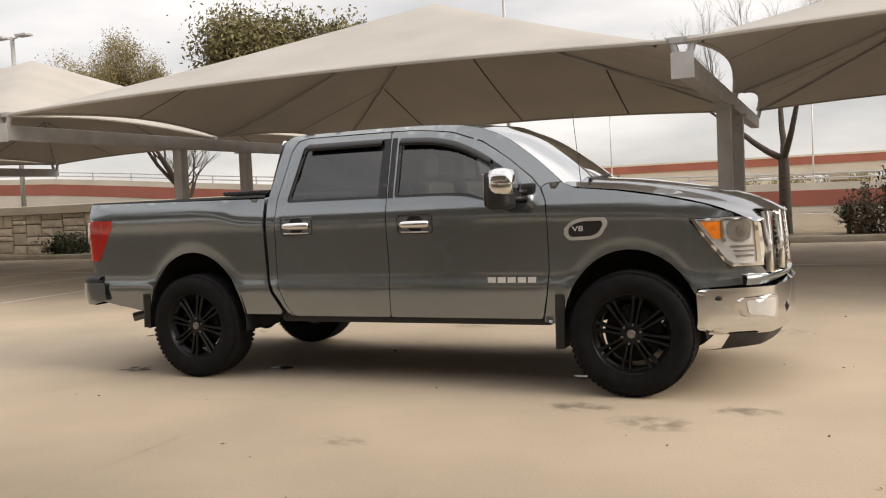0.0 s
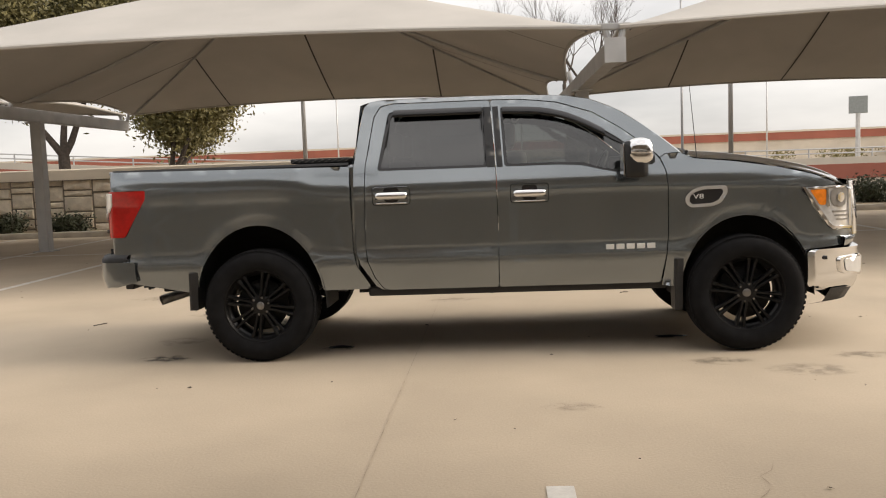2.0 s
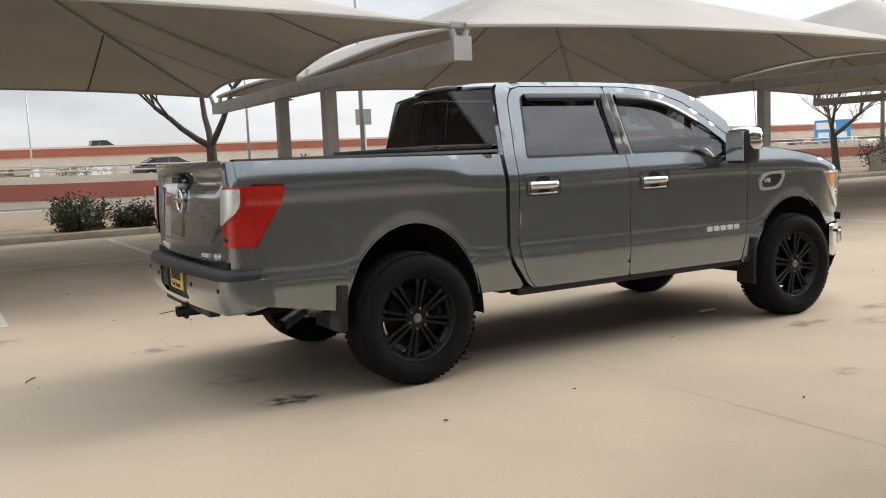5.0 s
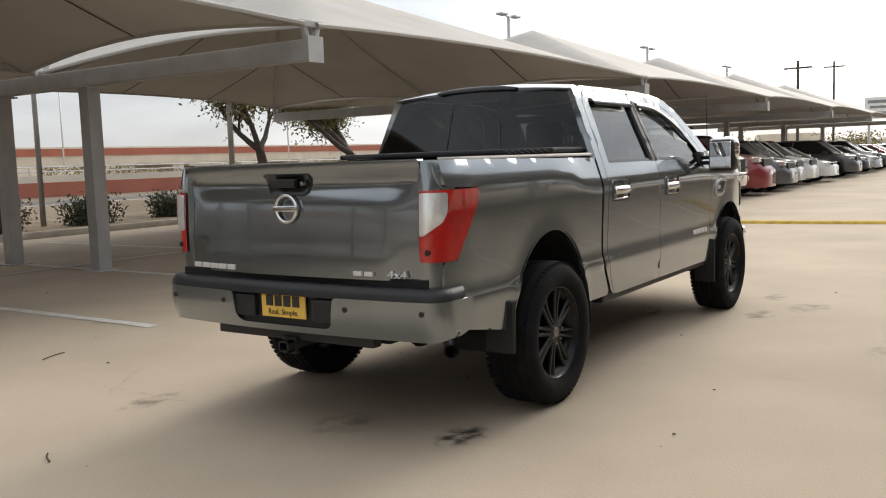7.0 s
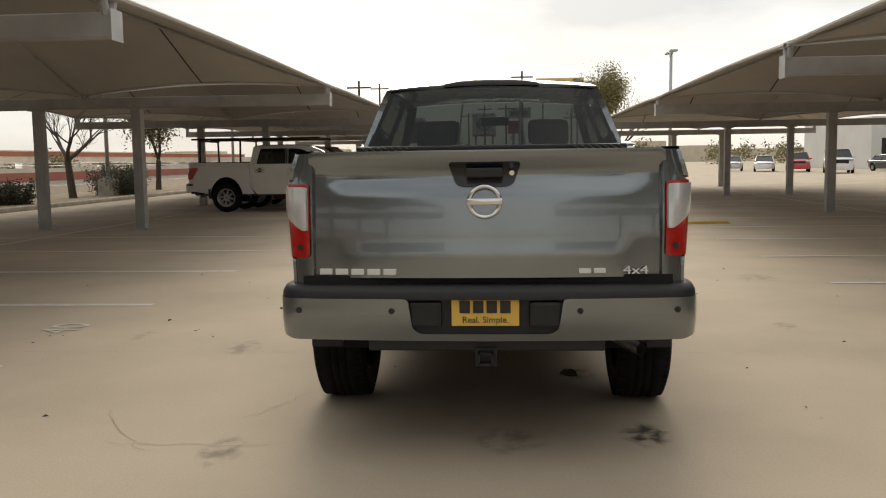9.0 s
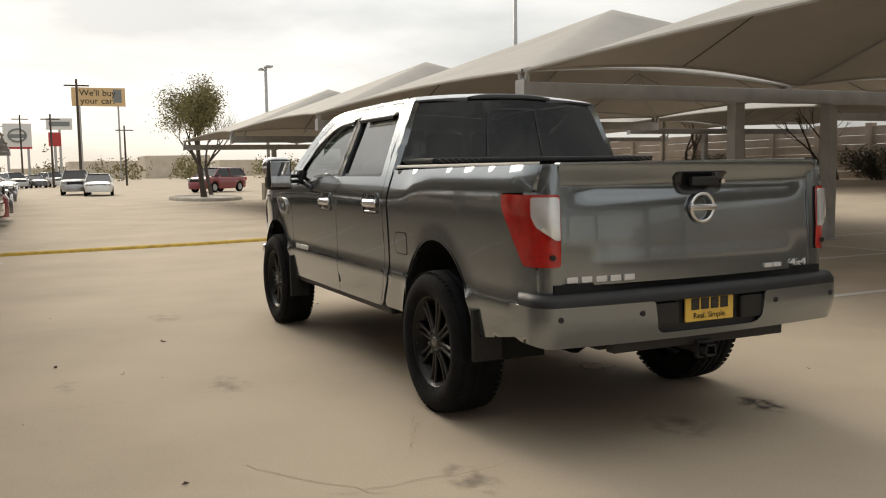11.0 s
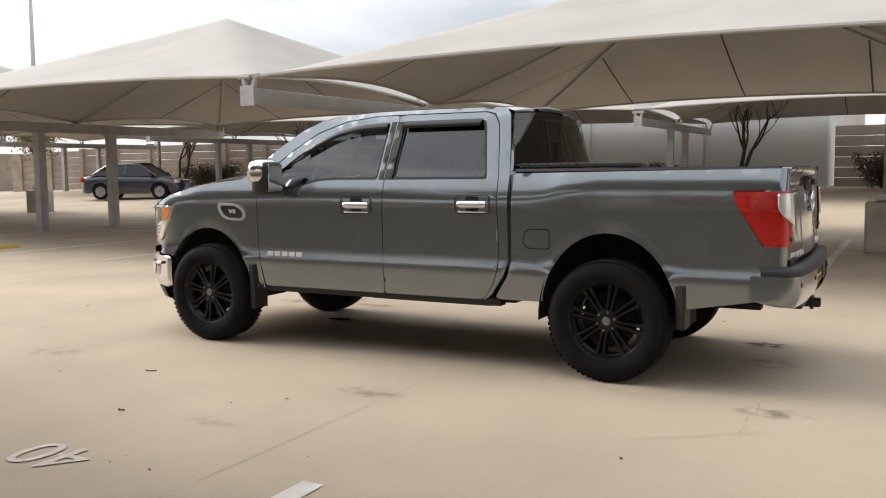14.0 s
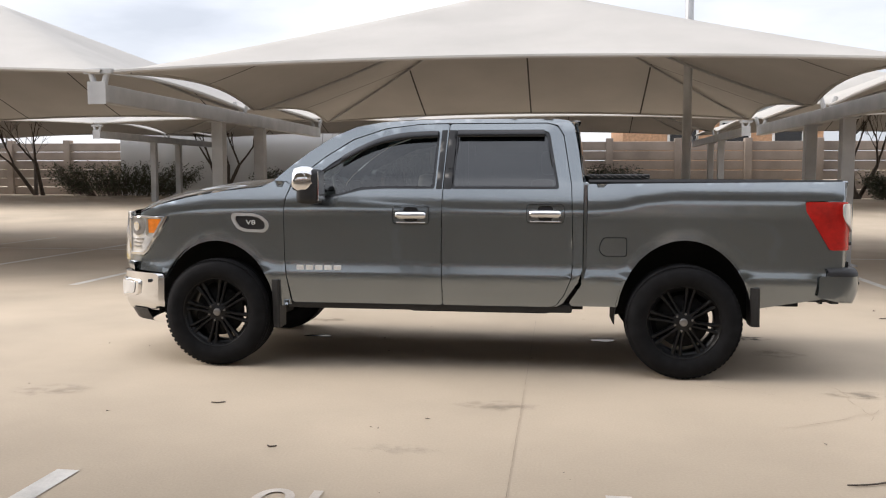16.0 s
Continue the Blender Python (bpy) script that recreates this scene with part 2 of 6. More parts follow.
def tube(bm, a, b, ra, rb, n=10, caps=True):
    """A tapered round bar from a to b, added to bm."""
    a, b = Vector(a), Vector(b)
    d = (b - a).normalized()
    u = d.orthogonal().normalized()
    w = d.cross(u)
    ring = [[bm.verts.new(p + (u * math.cos(2 * math.pi * i / n) + w * math.sin(2 * math.pi * i / n)) * r) for i in range(n)] for p, r in ((a, ra), (b, rb))]
    for i in range(n):
        bm.faces.new((ring[0][i], ring[0][(i + 1) % n], ring[1][(i + 1) % n], ring[1][i]))
    if caps:
        bm.faces.new(ring[0][::-1])
        bm.faces.new(ring[1])
    return bm


def pipe(bm, pts, r, n=6, closed=False):
    """One unbroken round bar along pts."""
    pts = [Vector(p) for p in pts]
    k, rows, u = len(pts), [], None
    for i, p in enumerate(pts):
        a, b = (pts[i - 1], pts[(i + 1) % k]) if closed else (pts[max(i - 1, 0)], pts[min(i + 1, k - 1)])
        d = (b - a).normalized()
        u = d.orthogonal().normalized() if u is None else (u - d * u.dot(d)).normalized()
        w = d.cross(u)
        rows.append([bm.verts.new(p + (u * math.cos(2 * math.pi * j / n) + w * math.sin(2 * math.pi * j / n)) * r) for j in range(n)])
    for a, b in zip(rows, rows[1:] + rows[:1] if closed else rows[1:]):
        for j in range(n):
            bm.faces.new((a[j], a[(j + 1) % n], b[(j + 1) % n], b[j]))
    return bm


def lathe(bm, profile, n=48, axis="Y", centre=(0, 0, 0)):
    """Turns (radius, along) points round the axis."""
    rings = []
    for r, h in profile:
        rings.append([bm.verts.new(Vector(centre) + (Vector((r * math.cos(t), h, r * math.sin(t))) if axis == "Y" else Vector((r * math.cos(t), r * math.sin(t), h))))
                      for t in (2 * math.pi * i / n for i in range(n))])
    for p, q in zip(rings, rings[1:]):
        for i in range(n):
            bm.faces.new((p[i], p[(i + 1) % n], q[(i + 1) % n], q[i]))
    return bm


def rounded(points, radius=0.03, n=4):
    """A polygon with its corners rounded."""
    out = []
    k = len(points)
    for i in range(k):
        p, a, b = Vector(points[i]), Vector(points[i - 1]), Vector(points[(i + 1) % k])
        r = min(radius, (a - p).length * 0.45, (b - p).length * 0.45)
        s, e = p + (a - p).normalized() * r, p + (b - p).normalized() * r
        for j in range(n + 1):
            t = j / n
            out.append(tuple(s * (1 - t) ** 2 + p * 2 * t * (1 - t) + e * t * t))
    return out


def inside(p, poly):
    c, j = False, len(poly) - 1
    for i in range(len(poly)):
        (xi, yi), (xj, yj) = poly[i], poly[j]
        if (yi > p[1]) != (yj > p[1]) and p[0] < (xj - xi) * (p[1] - yi) / (yj - yi) + xi:
            c = not c
        j = i
    return c


def densify(poly, step):
    out = []
    for a, b in zip(poly, list(poly[1:]) + [poly[0]]):
        k = max(1, round(math.dist(a, b) / step))
        out += [(a[0] + (b[0] - a[0]) * i / k, a[1] + (b[1] - a[1]) * i / k) for i in range(k)]
    return out


def sheet(outline, fn, out, step=0.05, holes=(), rim=0.03, bm=None):
    """A curved panel: the outline in two coordinates, carried into space by fn, with its edges turned in by rim against the way out."""
    from mathutils.geometry import delaunay_2d_cdt
    loops = [densify(outline, step)] + [densify(h, step) for h in holes]
    pts, edges = [], []
    for lp in loops:
        s = len(pts)
        pts += lp
        edges += [(s + i, s + (i + 1) % len(lp)) for i in range(len(lp))]
    xs, ys = [p[0] for p in loops[0]], [p[1] for p in loops[0]]
    arr = np.array(pts)
    gx = np.arange(min(xs) + step / 2, max(xs), step)
    gy = np.arange(min(ys) + step / 2, max(ys), step)
    for i, x in enumerate(gx):
        for y in gy:
            if inside((x, y), loops[0]) and not any(inside((x, y), h) for h in loops[1:]) and np.min(np.hypot(arr[:, 0] - x, arr[:, 1] - y)) > step * 0.45:
                pts.append((x, y))
    v, _, f, *_ = delaunay_2d_cdt([Vector(p) for p in pts], edges, [], 0, 1e-6)
    own = bm is None
    bm = bmesh.new() if own else bm
    vs = [bm.verts.new(fn(p[0], p[1])) for p in v]
    out = Vector(out)
    made = []
    for t in f:
        c = ((v[t[0]][0] + v[t[1]][0] + v[t[2]][0]) / 3, (v[t[0]][1] + v[t[1]][1] + v[t[2]][1]) / 3)
        if inside(c, loops[0]) and not any(inside(c, h) for h in loops[1:]):
            made.append(bm.faces.new([vs[i] for i in t]))
    bm.normal_update()
    if sum((g.normal.dot(out) * g.calc_area() for g in made)) < 0:
        bmesh.ops.reverse_faces(bm, faces=made)
    if rim:
        border = [e for e in {e for g in made for e in g.edges} if len(e.link_faces) == 1]
        inner = {}
        for e in border:
            e.smooth = False
            for w in e.verts:
                if w not in inner:
                    inner[w] = bm.verts.new(w.co - out * rim)
        for e in border:
            lp = e.link_loops[0]
            a, b = lp.vert, lp.link_loop_next.vert
            bm.faces.new((b, a, inner[a], inner[b]))
    bmesh.ops.delete(bm, geom=[w for w in vs if not w.link_faces], context="VERTS")
    for g in bm.faces:
        g.smooth = True
    return bm


def mirrored(bm):
    """The same bmesh on the other side of the plane y = 0."""
    o = bm.copy()
    for v in o.verts:
        v.co.y = -v.co.y
    bmesh.ops.reverse_faces(o, faces=o.faces[:])
    return o


def curve(xs, ys):
    """A smooth line through points (no overshoot)."""
    xs, ys = np.array(xs, float), np.array(ys, float)
    d = np.diff(ys) / np.diff(xs)
    m = np.zeros(len(xs))
    m[0], m[-1] = d[0], d[-1]
    for i in range(1, len(xs) - 1):
        m[i] = 0 if d[i - 1] * d[i] <= 0 else 2 * d[i - 1] * d[i] / (d[i - 1] + d[i])

    def at(x):
        x = min(max(x, xs[0]), xs[-1])
        i = min(int(np.searchsorted(xs, x, "right")) - 1, len(xs) - 2)
        h = xs[i + 1] - xs[i]
        t = (x - xs[i]) / h
        return float((2 * t ** 3 - 3 * t ** 2 + 1) * ys[i] + (t ** 3 - 2 * t ** 2 + t) * h * m[i] + (-2 * t ** 3 + 3 * t ** 2) * ys[i + 1] + (t ** 3 - t ** 2) * h * m[i + 1])
    return at


def loft(bm, rows, closed=False):
    """A skin over rows of points."""
    vs = [[bm.verts.new(p) for p in r] for r in rows]
    for a, b in zip(vs, vs[1:]):
        k = len(a)
        for i in range(k if closed else k - 1):
            bm.faces.new((a[i], a[(i + 1) % k], b[(i + 1) % k], b[i]))
    return bm


def lettering(text, size, thick, material, parent, m, name="lettering", label=""):
    """Raised letters in the built-in font, as a mesh."""
    cu = bpy.data.curves.new(name, "FONT")
    cu.body, cu.size, cu.extrude, cu.align_x, cu.align_y = text, size, thick, "CENTER", "CENTER"
    tmp = new(name, cu)
    bpy.context.view_layer.update()
    me = bpy.data.meshes.new_from_object(tmp.evaluated_get(bpy.context.evaluated_depsgraph_get()))
    bpy.data.objects.remove(tmp)
    me.materials.clear()
    me.materials.append(material)
    me.transform(m)
    ob = new(name, me)
    ob.parent = parent
    return tagged(ob, label)


# ---- ground ----
def ground_z(x, y):
    """The lot climbs a little towards the south fence."""
    fade = min(1.0, max(0.0, (56 - x) / 20))
    return lot_rise(y) * fade * fade * (3 - 2 * fade)


lot_rise = curve([-400, -60, -34, -27, -22, -17, -12, 0], [0.6, 0.6, 0.58, 0.52, 0.40, 0.16, 0.0, 0.0])
gx = [-1500, -400, -120, *range(-60, 66, 6), 90, 150, 400, 1500]
gy = [-1500, -400, -120, -60, *range(-48, -9, 2), 0, 20, 40, 80, 200, 600, 1500]
bm = loft(bmesh.new(), [[(x, y, ground_z(x, y)) for y in gy] for x in gx])
for f in bm.faces:
    if f.normal.z < 0:
        f.normal_flip()
    f.smooth = True
tagged(put_mesh("ground", bm, M_CONCRETE), "beige worn concrete parking lot with faint stains", "ground", kind="structure")


# ---- the pickup ----
ARCH = ((1.775, 0.465, 0.56), (-1.775, 0.485, 0.60))     # wheel arches: place along, half width, height over the hub
HUB = 0.42
low_side = curve([0.38, 0.48, 0.60, 0.70, 0.728, 0.745, 0.80, 0.95, 1.12, 1.2, 1.35], [0.90, 0.928, 0.941, 0.950, 0.955, 0.952, 0.943, 0.946, 0.954, 0.958, 0.958])
crease_z = curve([-3.0, -1.75, -1.5, -1.3, -1.05, 0.9, 1.3, 1.8, 2.3, 2.6], [1.315, 1.315, 1.295, 1.25, 1.235, 1.25, 1.24, 1.225, 1.18, 1.15])
plan_in = curve([-2.95, -2.88, -2.8, -2.65, -2.4, 1.85, 2.1, 2.3, 2.45, 2.55, 2.62, 2.68], [0.07, 0.025, 0.010, 0.0, 0.0, 0.0, 0.012, 0.045, 0.10, 0.17, 0.25, 0.36])


def side_y(x, z):
    """Half the width of the body at a place along and a height."""
    zc = crease_z(x)
    y = low_side(min(z, zc))
    if z > zc:
        d = z - zc
        y -= 0.335 * d * d / (d + 0.022)
        belt = 1.42
        if z > belt:
            y -= 0.085 * (z - belt)
        if z > 1.86:
            y -= 3.5 * (z - 1.86) ** 2 * 4
    for cx, a, b in ARCH:
        r = math.hypot((x - cx) / a, (z - HUB) / b)
        y += 0.006 * math.exp(-((r - 1) / 0.08) ** 2)
    return y - plan_in(x)


def right(x, z):
    return Vector((x, -side_y(x, z), z))


def arch_points(k, z0, z1, n=16):
    """From the front foot of an arch over its top to the rear foot."""
    cx, a, b = ARCH[k]
    t0, t1 = math.asin((z0 - HUB) / b), math.asin((z1 - HUB) / b)
    return [(cx + a * math.cos(t), HUB + b * math.sin(t)) for t in (t0 + (math.pi - t1 - t0) * i / n for i in range(n + 1))]


def both(name, outline, paint, parent, label="", fn=right, out=(0, -1, 0), **kw):
    """A panel on the right side and its twin on the left."""
    bm = sheet(outline, fn, out, **kw)
    ot = mirrored(bm)
    return part(name, bm, paint, parent, label), part(name, ot, paint, parent, label)


def wheel(parent, x, y, rim_mat):
    s = -1 if y < 0 else 1
    w = new("wheel")
    w.parent = parent
    w.matrix_basis = pose(x, y, HUB, 0, 0, 0 if s < 0 else 180)
    R = 0.419
    bm = bmesh.new()
    prof = [(0.262, 0.02), (0.275, 0.0), (0.31, -0.018), (0.35, -0.02), (0.385, -0.008), (0.405, 0.012), (0.417, 0.04), (R, 0.06), (R, 0.085), (0.411, 0.088), (0.411, 0.096), (R, 0.099),
            (R, 0.128), (0.411, 0.131), (0.411, 0.139), (R, 0.142), (R, 0.171), (0.411, 0.174), (0.411, 0.182), (R, 0.185), (R, 0.215), (0.405, 0.255), (0.35, 0.28), (0.262, 0.26)]
    lathe(bm, prof, 64)
    part("tyre", bm, M_RUBBER, w, "black all-terrain tyre", True)
    bm = bmesh.new()
    for i in range(64):
        t = 2 * math.pi * i / 64
        for h, dt in ((0.028, 0.0), (0.242, 0.05)):
            c, q = Vector((math.cos(t + dt), 0, math.sin(t + dt))), Vector((-math.sin(t + dt), 0, math.cos(t + dt)))
            p = c * 0.4075 + Vector((0, h, 0))
            loop = [p + q * (0.013 * a) + Vector((0, 0.024 * b, 0)) + c * (0.0055 * d) for d in (0, 1) for a, b in ((-1, -1), (1, -1), (1, 1), (-1, 1))]
            v = [bm.verts.new(k) for k in loop]
            for f in ((4, 5, 6, 7), (0, 1, 5, 4), (1, 2, 6, 5), (2, 3, 7, 6), (3, 0, 4, 7)):
                bm.faces.new([v[k] for k in f])
    part("tread", bm, M_RUBBER, w, kind="stuff")
    bm = bmesh.new()
    lathe(bm, [(0.262, 0.26), (0.235, 0.22), (0.228, 0.06), (0.238, 0.055), (0.25, 0.034), (0.262, 0.012), (0.268, 0.006), (0.268, 0.02)], 64)
    part("rim", bm, rim_mat, w, "", True)
    bm = bmesh.new()
    lathe(bm, [(0.0, 0.10), (0.19, 0.10), (0.19, 0.125), (0.0, 0.125)], 40)
    part("brake_disc", bm, M_DARK, w, "dark brake disc", True)
    bm = bmesh.new()
    n = 8
    for i in range(n):
        t = 2 * math.pi * (i + 0.5) / n + 0.2
        for side in (-1, 1):
            rows = []
            for r, d, hw, y0 in ((0.055, 0.22, 0.014, 0.004), (0.11, 0.155, 0.0115, 0.007), (0.165, 0.125, 0.0115, 0.009), (0.215, 0.118, 0.013, 0.007), (0.255, 0.12, 0.016, 0.004)):
                a = t + side * d * (0.9 if r > 0.1 else 1.2)
                c, q = Vector((math.cos(a), 0, math.sin(a))), Vector((-math.sin(a), 0, math.cos(a)))
                rows.append([c * r - q * hw + Vector((0, y0 + 0.008, 0)), c * r - q * hw * 0.5 + Vector((0, y0, 0)), c * r + q * hw * 0.5 + Vector((0, y0, 0)), c * r + q * hw + Vector((0, y0 + 0.008, 0)),
                             c * r + q * hw + Vector((0, y0 + 0.04, 0)), c * r - q * hw + Vector((0, y0 + 0.04, 0))])
            loft(bm, rows, True)
    bmesh.ops.recalc_face_normals(bm, faces=bm.faces[:])
    part("spokes", bm, rim_mat, w, "paired thin spokes").location.y = 0.028
    if rim_mat is M_RIM:
        for i in range(32):
            t = 2 * math.pi * (i // 2 + (0.5 if i % 2 else 0.36)) / 16
            bm = bmesh.new()
            tube(bm, (0.257 * math.cos(t), 0.012, 0.257 * math.sin(t)), (0.257 * math.cos(t), -0.002, 0.257 * math.sin(t)), 0.0045, 0.0035, 6)
            part("rim_rivet", bm, M_STEEL, w).location.y = 0.026
    bm = bmesh.new()
    lathe(bm, [(0.0, 0.002), (0.055, 0.003), (0.078, 0.010), (0.085, 0.05)], 32)
    part("hub", bm, rim_mat, w, "", True).location.y = 0.028
    bm = bmesh.new()
    lathe(bm, [(0.0, -0.006), (0.022, -0.006), (0.029, -0.003), (0.031, 0.004)], 28)
    part("hub_cap", bm, M_STEEL, w, "dull steel round hub cap", True).location.y = 0.028
    for i in range(6):
        t = 2 * math.pi * i / 6 + 0.3
        bm = bmesh.new()
        tube(bm, (0.064 * math.cos(t), 0.02, 0.064 * math.sin(t)), (0.064 * math.cos(t), -0.012, 0.064 * math.sin(t)), 0.0095, 0.008, 6)
        part("lug_nut", bm, M_BRIGHT if rim_mat is M_SILVER else M_STEEL, w).location.y = 0.028
    return w


def nose_x(y, z):
    """The front end, across the truck."""
    y = abs(y)
    return 2.71 - 0.10 * (y / 0.75) ** 2 - (0.42 * max(0, y - 0.72) ** 1.5 * 3) - 0.10 * max(0, z - 0.95)


def pickup(label, paint, rim_mat, m, extras=True):
    tr = thing("pickup_truck", label, "pickup truck", m)
    for x in (1.775, -1.775):
        for y in (-0.988, 0.988):
            wheel(tr, x, y, rim_mat)
    # bed sides
    bed = [(-2.865, 1.445), (-1.075, 1.425), (-1.068, 0.80), (-1.04, 0.69), (-0.945, 0.545), (-0.965, 0.52)] + arch_points(1, 0.52, 0.53) + [(-2.30, 0.53), (-2.78, 0.615), (-2.875, 0.64),
           (-2.87, 0.955), (-2.775, 0.955), (-2.665, 1.135), (-2.605, 1.235), (-2.595, 1.305), (-2.865, 1.315)]
    for ob in both("bed_side", rounded(bed, 0.012, 2), paint, tr, step=0.045):
        ob.data.shade_smooth()
    # black rail caps on the bed
    for s in (-1, 1):
        rows = [[Vector((x, s * (side_y(x, 1.44) - 0.004), 1.437)), Vector((x, s * (side_y(x, 1.44) - 0.008), 1.457)), Vector((x, s * (side_y(x, 1.44) - 0.09), 1.457)), Vector((x, s * (side_y(x, 1.44) - 0.09), 1.41))] for x in np.linspace(-2.86, -1.08, 12)]
        part("rail_cap", loft(bmesh.new(), rows), M_BLACK, tr, "black plastic bed rail cap", True)
    bm = bmesh.new()
    box(bm, -2.88, -1.09, -0.50, 0.50, 0.80, 0.84)
    box(bm, -2.86, -1.10, -0.84, -0.79, 1.09, 1.41)
    box(bm, -2.86, -1.10, 0.79, 0.84, 1.09, 1.41)
    box(bm, -2.86, -1.10, -0.84, -0.48, 1.07, 1.10)
    box(bm, -2.86, -1.10, 0.48, 0.84, 1.07, 1.10)
    box(bm, -1.13, -1.09, -0.84, 0.84, 0.80, 1.42)
    part("bed_liner", bm, M_BLACK, tr, "black sprayed bed liner")
    # tailgate
    def gate(y, z):
        lip = 0.035 * max(0.0, min(1.0, (z - 1.375) / 0.03)) ** 1.0
        sunk = -0.016 * math.exp(-((z - 1.33) / 0.04) ** 2) * min(1, max(0, (0.76 - abs(y)) / 0.12))
        fold = 0.007 / (1 + math.exp(-(1.0 - z) / 0.012)) * min(1, max(0, (0.7 - abs(y)) / 0.1))
        return Vector((-2.955 - lip - sunk - fold + 0.05 * (y / 0.83) ** 2 + 0.06 * (max(0.0, z - 1.05)), y, z))
    gate_ob = part("tailgate", sheet(rounded([(-0.825, 0.862), (0.825, 0.862), (0.825, 1.452), (-0.825, 1.452)], 0.02), gate, (-1, 0, 0), 0.035, rim=0.06), paint, tr, "tailgate with a raised top lip")
    bezel = rounded([(-0.168, 1.392), (0.168, 1.392), (0.135, 1.298), (0.10, 1.285), (-0.10, 1.285), (-0.135, 1.298)], 0.02)
    part("handle_bezel", sheet(bezel, lambda y, z: gate(y, z) + Vector((-0.012, 0, 0)), (-1, 0, 0), 0.03, rim=0.03), M_GLOSSBLACK, gate_ob, "black tailgate handle bezel")
    part("handle", boxed(-2.985, -2.955, -0.085, 0.085, 1.325, 1.37, bevel=0.008), M_BLACK, gate_ob)
    bm = bmesh.new()
    tube(bm, (-2.972, -0.125, 1.345), (-2.95, -0.125, 1.345), 0.012, 0.012, 12)
    part("lock", bm, M_CHROME, gate_ob)
    # round chrome badge: a plain ring with a bar
    bm = bmesh.new()
    R0, r0 = 0.071, 0.011
    pipe(bm, [(-2.962, R0 * math.cos(t), 1.215 + R0 * math.sin(t)) for t in np.linspace(0, 2 * math.pi, 36, False)], r0, 8, True)
    box(bm, -2.975, -2.95, -0.084, 0.084, 1.200, 1.230, bevel=0.004)
    part("badge", bm, M_CHROME, gate_ob, "round chrome badge with a crossbar", True)
    def bars(parent, y0, y1, z0, h, n, name="badge_bar"):
        w = (y1 - y0) / n
        for i in range(n):
            a = y0 + w * i
            p = gate(a, z0)
            lo, hi = sorted((a + w * 0.08, a + w * 0.88))
            part(name, boxed(p.x - 0.012, p.x + 0.01, lo, hi, z0 + h * 0.1, z0 + h * 0.9, bevel=0.003), M_BRIGHT, parent, "bright raised badge bar")
    bars(gate_ob, 0.79, 0.405, 0.872, 0.036, 5)
    bars(gate_ob, -0.425, -0.56, 0.878, 0.028, 2)
    p = gate(-0.69, 0.89)
    lettering("4x4", 0.052, 0.006, M_BRIGHT, gate_ob, Matrix.Translation((p.x - 0.016, -0.69, 0.892)) @ pose(0, 0, 0, 90, 0, -90) @ Matrix.Diagonal((1.5, 1, 1, 1)))
    # tail lamps, wrapped round the corners
    def wrap(u, z):
        """u runs from the lamp's front tip along the side, round the corner and onto the back."""
        if u < 0.24:
            x = -2.595 - u
            return Vector((x, -side_y(x, z) - 0.004, z))
        x0 = -2.835
        y0 = side_y(x0, z) + 0.004
        t = min(1.0, (u - 0.24) / 0.14)
        a = t * math.pi / 2
        p = Vector((x0 - 0.10 * math.sin(a), -(y0 - (y0 - 0.832) * (1 - math.cos(a))), z))
        if u > 0.38:
            p.y += u - 0.38
        p.x += 0.05 * max(0.0, z - 1.1)
        return p
    lamp = rounded([(0.005, 1.302), (0.383, 1.302), (0.383, 0.958), (0.185, 0.958), (0.075, 1.135), (0.01, 1.235)], 0.02)
    for s, bmx in zip((-1, 1), (lambda b: b, mirrored)):
        bm = sheet(lamp, wrap, (-0.3, -0.7, 0), 0.02, rim=0.006)
        tl = part("tail_lamp", bmx(bm), M_RED, tr, "red tail lamp with a clear reversing section")
        bm = sheet(rounded([(0.262, 1.29), (0.382, 1.29), (0.382, 1.085), (0.365, 1.085), (0.285, 1.15), (0.262, 1.2)], 0.015), lambda u, z: wrap(u, z) + Vector((-0.012, -0.006, 0)), (-0.7, -0.5, 0), 0.02, rim=0.012)
        part("reversing_lens", bmx(bm), M_CLEAR, tl, "clear ribbed reversing lens")
        bm = bmesh.new()
        for i in range(4):
            rows = [[wrap(u, 1.145 + 0.036 * i) + Vector((-0.003, -0.007, 0)), wrap(u, 1.157 + 0.036 * i) + Vector((-0.003, -0.007, 0))] for u in np.linspace(0.06 + 0.02 * (3 - i), 0.26, 8)]
            loft(bm, rows)
        part("lamp_rib", bmx(bm), M_RED, tl)
        bm = bmesh.new()
        tube(bm, (-2.938, -0.87, 1.005), (-2.92, -0.87, 1.005), 0.014, 0.014, 12)
        part("reflector", bmx(bm), M_GLOSSBLACK, tl)
    part("gate_sill", boxed(-2.93, -2.80, -0.86, 0.86, 0.66, 0.872), M_DARK, tr)
    # rear bumper
    def bump(y, z):
        a = abs(y)
        if a <= 0.86:
            x, w = -3.05 + 0.05 * (a / 0.86) ** 2, a
        elif a <= 1.02:
            t = (a - 0.86) / 0.16 * math.pi / 2
            x, w = -3.0 + 0.115 * (1 - math.cos(t)), 0.86 + 0.115 * math.sin(t)
        else:
            x, w = -2.885 + (a - 1.02), 0.975
        x += 0.035 * max(0.0, (0.66 - z) / 0.08)
        return Vector((x, math.copysign(w, y), z))
    recess = [(-1.13, 0.625), (-0.9, 0.575), (0.9, 0.575), (1.13, 0.625), (1.13, 0.775), (0.355, 0.775), (0.335, 0.635), (0.30, 0.61), (-0.30, 0.61), (-0.335, 0.635), (-0.355, 0.775), (-1.13, 0.775)]
